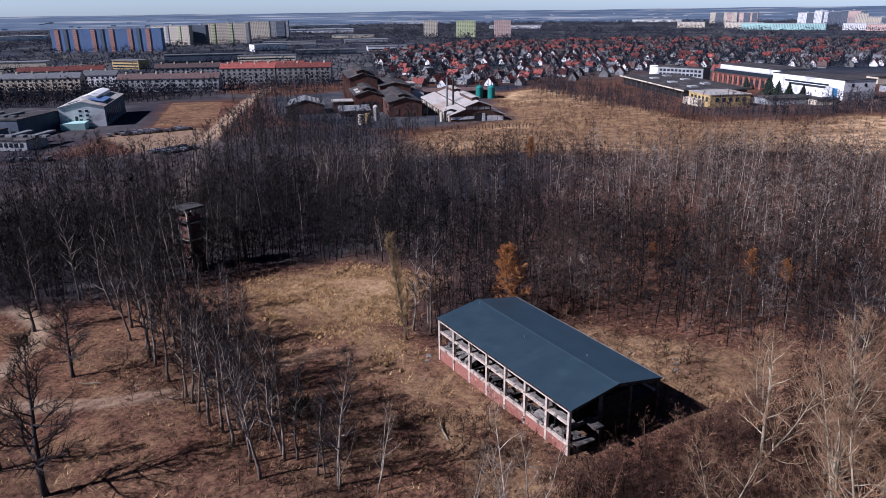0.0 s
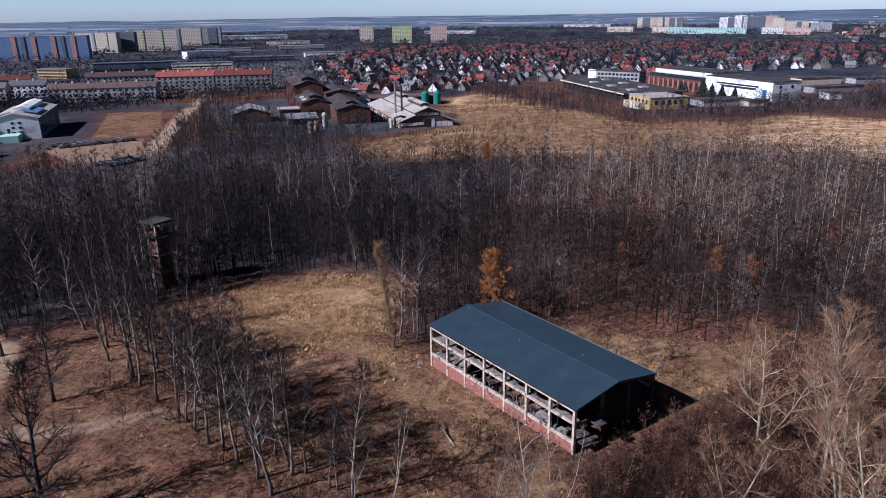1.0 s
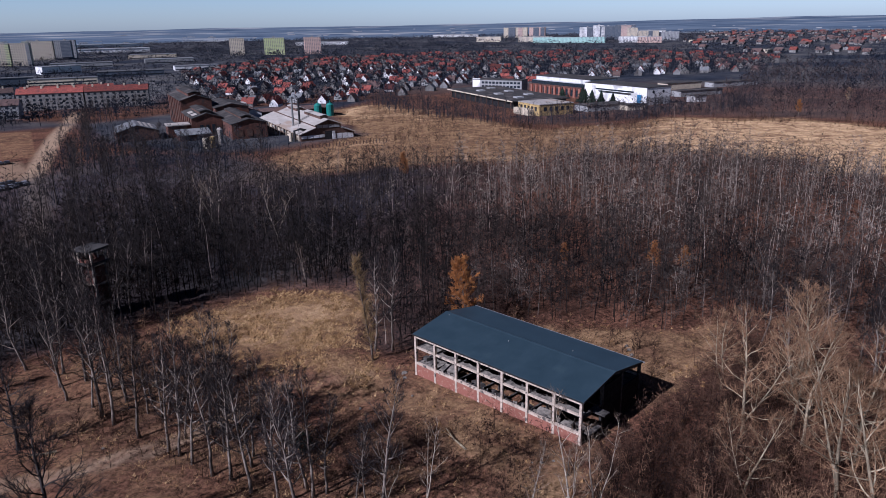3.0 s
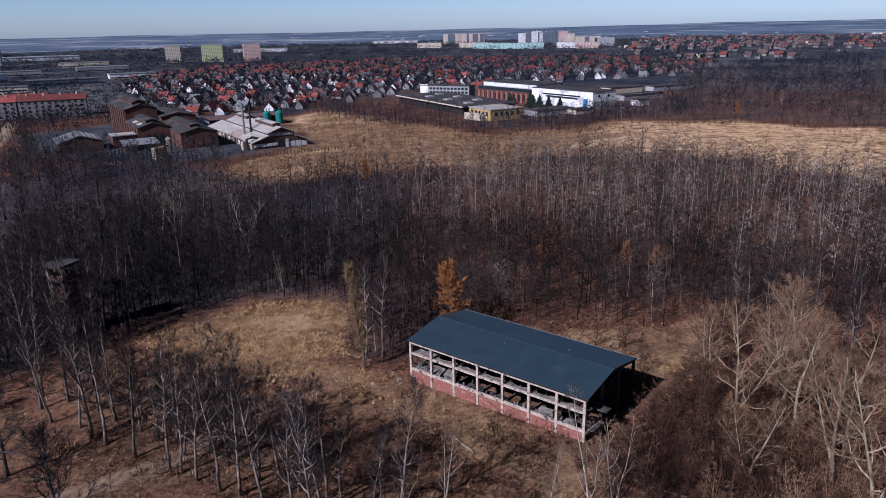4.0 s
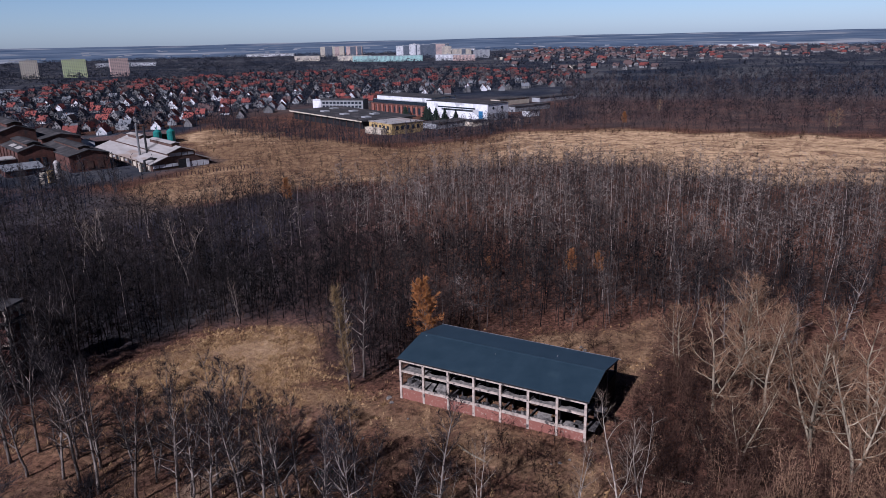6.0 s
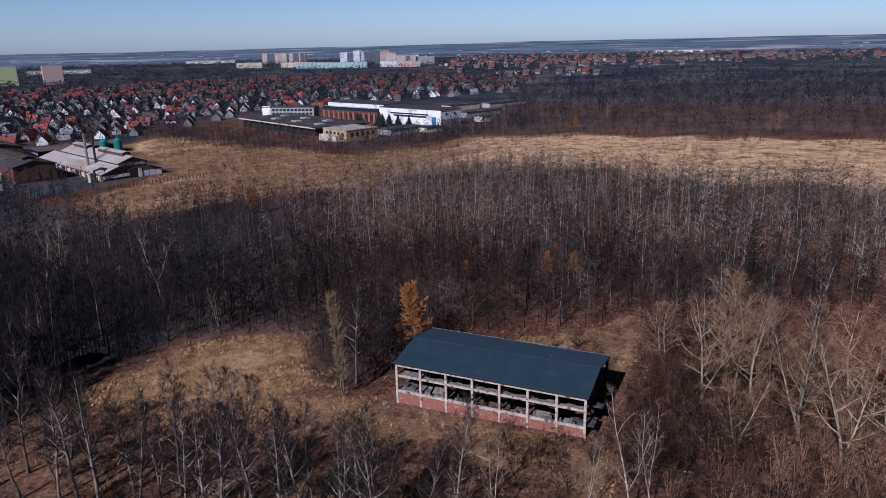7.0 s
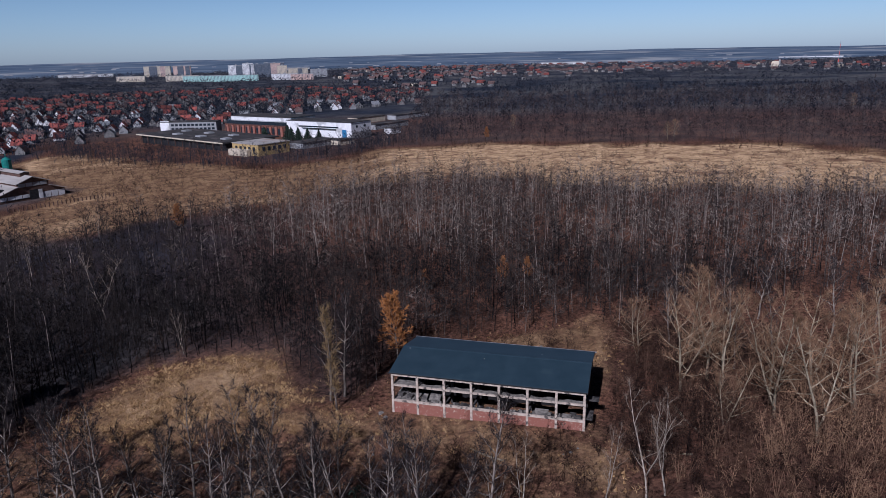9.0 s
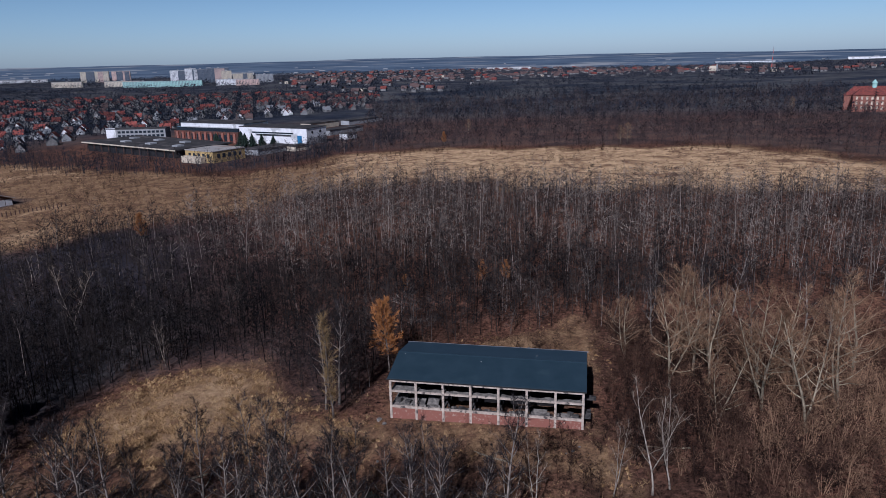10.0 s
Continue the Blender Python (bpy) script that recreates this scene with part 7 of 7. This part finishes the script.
def far_land():
    """Far suburb roofs, warehouses, a mast and a church on the way to the horizon."""
    r = random.Random(31)
    poly = [(1150, 560), (1950, 1050), (3300, 1500), (3300, 400), (3000, -300), (2000, -650), (1750, -470), (1825, 238), (1200, 330)]
    px, py = scatter(poly, 42, 91, keep=lambda a, b, g: g.random(a.shape) < 0.55 * (0.6 + 0.4 * np.sin(a * .006 + b * .004)))
    for name, mat, lo in (("roof", M_TILE, 0), ("roof", M_TILE_BROWN, 1), ("wall", M_HOUSE, 2), ("pale", M_CREAM, 3)):
        m = Mesh()
        for i, (x, y) in enumerate(zip(px, py)):
            z, s = gz(x, y), 4 + (i * 7 % 4)
            if name == "wall":
                m.box(x - s, y - s, z - 1, x + s, y + s, z + 4.7)
            elif name == "pale":
                if i % 26 == 0:
                    m.box(x - 2 * s, y + 14, z - 1, x + 2 * s, y + 24, z + 6)
            elif i % 5 > 0 and lo == 1 or i % 5 == 0 and lo == 0:
                for e in (-1, 1):
                    ring = [(-s - 1, e * (s + 1), 4.2), (s + 1, e * (s + 1), 4.2), (s + 1, 0, 9.5), (-s - 1, 0, 9.5)]
                    m.quad(*[(x + (v if i % 4 else u), y + (u if i % 4 else v), z + h) for u, v, h in ring])
        tagged(new("distant_" + name + "s", m.data("distant", mat)), "distant suburb of red roofs and pale walls", "houses", kind="stuff")
    for x, y, L, W, H, yaw in ((3600, -560, 260, 50, 9, 80), (3500, -1050, 150, 40, 9, 70), (3000, 1800, 240, 60, 10, 120), (2300, 2300, 200, 50, 10, 130), (900, 2600, 220, 60, 10, 170), (3200, 500, 200, 50, 10, 90), (1300, 1900, 160, 40, 9, 140), (700, 2000, 180, 50, 9, 160), (2900, 2400, 260, 50, 10, 120), (200, 2300, 160, 40, 9, 180), (-60, 2000, 140, 40, 9, 180)):
        q = thing("warehouse", "long white warehouse far off near the horizon", "building", pose(x, y, gz(x, y), 0, 0, yaw), "distant warehouses")
        part("wall", Mesh().box(-L / 2, -W / 2, -2, L / 2, W / 2, H), M_WHITE, q)
        part("roof", Mesh().box(-L / 2 - 1, -W / 2 - 1, H + .01, L / 2 + 1, W / 2 + 1, H + 1.5), M_GREYWALL, q)
    m = Mesh()
    for k in range(140):
        az, d = r.uniform(-0.35, 1.75), r.uniform(3250, 4200)
        x, y, L, h = d * math.cos(az), d * math.sin(az), r.uniform(10, 38), r.uniform(2.5, 5)
        z = -12 + (d - 3300) / 600 * 18 if d < 3900 else 6 + (d - 3900) / 600 * 28
        c, q = -math.sin(az) * L / 2, math.cos(az) * L / 2
        m.quad((x - c, y - q, z - 4), (x + c, y + q, z - 4), (x + c, y + q, z + h), (x - c, y - q, z + h))
        m.quad((x - c, y - q, z + h), (x + c, y + q, z + h), (x + c + 14 * math.cos(az), y + q + 14 * math.sin(az), z + h), (x - c + 14 * math.cos(az), y - q + 14 * math.sin(az), z + h))
    tagged(new("distant_sheds", m.data("distant_sheds", M_GREYWALL)), "pale sheds and greenhouses far off on the low rise", "sheds", kind="stuff")
    mast = thing("radio_mast", "slender red and white radio mast", "mast", pose(2046, -369, gz(2046, -369)))
    red = material("mast_red", (.4, .06, .05), (.5, .09, .07), 2, .6)
    for k in range(7):
        part("section", Mesh().tube([(0, 0, k * 9), (0, 0, k * 9 + 9)], [1.3 - .13 * k, 1.2 - .13 * k], 4), red if k % 2 else M_GREYWALL, mast)
    ch = thing("church", "pale church with pointed spire far off", "church", pose(2200, -240, gz(2200, -240), 0, 0, 70) @ Matrix.Scale(0.6, 4))
    part("nave", Mesh().extrude_x([(-9, -2), (9, -2), (9, 14), (0, 26), (-9, 14)], -16, 16), M_CREAM, ch)
    part("spire", Mesh().tube([(-18, 0, -2), (-18, 0, 26), (-18, 0, 40)], [5, 5, .3], 4), M_GREYWALL, ch)


far_land()


# ---- small things round the clearing ----
def watchtower():
    x, y = 19.3, 139.2
    root = thing("watchtower", "derelict concrete and brick watchtower with open cabin and flat roof", "tower", pose(x, y, gz(x, y), 0, 0, 24))
    w, z1, z2 = 1.3, 10.2, 12.7
    # darker brick and dusty concrete carry the surrounding trees' shade in their colour
    for sx_ in (-1, 1):
        for sy_ in (-1, 1):
            part("corner_post", Mesh().box(sx_ * w - .2, sy_ * w - .2, -.5, sx_ * w + .2, sy_ * w + .2, z1), M_DUSTY, root)
            part("cabin_post", Mesh().box(sx_ * 1.5 - .16, sy_ * 1.5 - .16, z1 + .3, sx_ * 1.5 + .16, sy_ * 1.5 + .16, z2), M_CONCRETE, root)
    for k in range(3):
        for sgn in (-1, 1):
            part("brick_panel", Mesh().box(-w + .21, sgn * w - .1, -.4 + k * 3.5, w - .21, sgn * w + .1, 2.5 + k * 3.5), M_BRICK_OLD, root)
            part("brick_panel", Mesh().box(sgn * w - .1, -w + .21, -.4 + k * 3.5, sgn * w + .1, w - .21, 2.1 + k * 3.5), M_BRICK_OLD, root)
            part("tie_beam", Mesh().box(-w + .21, sgn * w - .17, 2.8 + k * 3.5, w - .21, sgn * w + .17, 3.1 + k * 3.5), M_CONCRETE, root)
            part("tie_beam", Mesh().box(sgn * w - .17, -w + .21, 2.8 + k * 3.5, sgn * w + .17, w - .21, 3.1 + k * 3.5), M_CONCRETE, root)
    part("balcony_slab", Mesh().box(-2.05, -2.05, z1 + .004, 2.05, 2.05, z1 + .28), M_SLAB, root)
    for sgn in (-1, 1):
        part("parapet", Mesh().box(-1.33, sgn * 1.5 - .08, z1 + .29, 1.33, sgn * 1.5 + .08, z1 + 1.1), M_BRICK_OLD, root)
        part("parapet", Mesh().box(sgn * 1.5 - .08, -1.33, z1 + .29, sgn * 1.5 + .08, 1.33, z1 + 1.0), M_BRICK_OLD, root)
        part("mullion", Mesh().box(-.1, sgn * 1.5 - .07, z1 + 1.11, .1, sgn * 1.5 + .07, z2), M_CONCRETE, root)
    part("roof_slab", Mesh().box(-2.15, -2.15, z2 + .004, 2.15, 2.15, z2 + .3), M_DARKROOF, root)
    part("roof_felt", Mesh().box(-2.2, -2.2, z2 + .304, 2.2, 2.2, z2 + .4), M_DARKROOF, root)


watchtower()


def lump(seed, sx, sy, sz, sides=7):
    """An uneven broken lump."""
    r = random.Random(seed)
    m = Mesh()
    rings = []
    for k, (z, f) in enumerate(((-.2, 1.0), (.35, .95), (.8, .6))):
        rings.append([(sx * f * r.uniform(.75, 1.1) * math.cos(6.283 * i / sides), sy * f * r.uniform(.75, 1.1) * math.sin(6.283 * i / sides), sz * z * r.uniform(.85, 1.15)) for i in range(sides)])
    n = sides
    m.v = [p for q in rings for p in q]
    for k in range(2):
        m.f += [(k * n + i, k * n + (i + 1) % n, (k + 1) * n + (i + 1) % n, (k + 1) * n + i) for i in range(n)]
    m.f.append(tuple(2 * n + i for i in range(n)))
    return m


def litter_things():
    r = random.Random(17)
    lumps = [lump(k, 1, .8, .7).data("lump", M_DUSTY) for k in range(4)]
    for i, (x, y, s, lab) in enumerate((
            (41.2, 80.3, .6, "pale concrete rubble block beside the building"), (40.3, 79.2, .4, "pale concrete rubble block beside the building"),
            (37.5, 74.5, .22, "small white rubble piece on the grass"), (37.0, 52.0, .3, "white rubble piece in the grass"), (38.2, 51.2, .22, "white rubble piece in the grass"), (36.3, 52.8, .18, "white rubble piece in the grass"),
            (69.5, 60.5, .45, "pale rubble heap behind the building"), (70.6, 61.6, .4, "pale rubble heap behind the building"), (68.2, 59.3, .45, "pale rubble heap behind the building"), (66.5, 66.5, .4, "pale rubble heap behind the building"),
            (3.2, 92.5, .25, "white rubble piece beside the track"), (-3.5, 84.0, .22, "white rubble piece beside the track"), (30.5, 77.0, .25, "white rubble piece on the grass"), (25, 88, .2, "white rubble piece on the grass"))):
        ob = tagged(new("rubble", lumps[i % 4]), lab, "rubble", "rubble pieces")
        ob.matrix_basis = pose(x, y, gz(x, y) + .02, 0, 0, r.uniform(0, 360)) @ Matrix.Scale(s, 4)
    leaves, _ = clump_template(401, 2.6, 1.7, 420, .34)
    bush = thing("evergreen_bush", "dense dark evergreen bush among bare shrubs", "bush", pose(19.7, 73.7, gz(19.7, 73.7)))
    part("foliage", tri_mesh("foliage", leaves, (M_PINE, M_PINE)), None, bush)
    # fallen trunks
    for x, y, a, L in ((14, 104, 20, 7), (-1, 96, 160, 3), (33, 60, 75, 5), (50, 38, 20, 8), (40, 37, 100, 6), (46, 36, 30, 7), (24, 98, 130, 4)):
        m = Mesh().tube([(0, 0, .1), (L * .5, .2, .22), (L, -.1, .3)], [.14, .11, .05], 6)
        m.tube([(L * .6, .15, .2), (L * .8, .8, .7)], [.05, .02], 4)
        log = tagged(new("fallen_trunk", m.data("fallen_trunk", M_BARK_PALE)), "pale fallen trunk lying in the undergrowth", "log", "fallen trunks")
        log.matrix_basis = pose(x, y, gz(x, y), 0, 0, a)


litter_things()
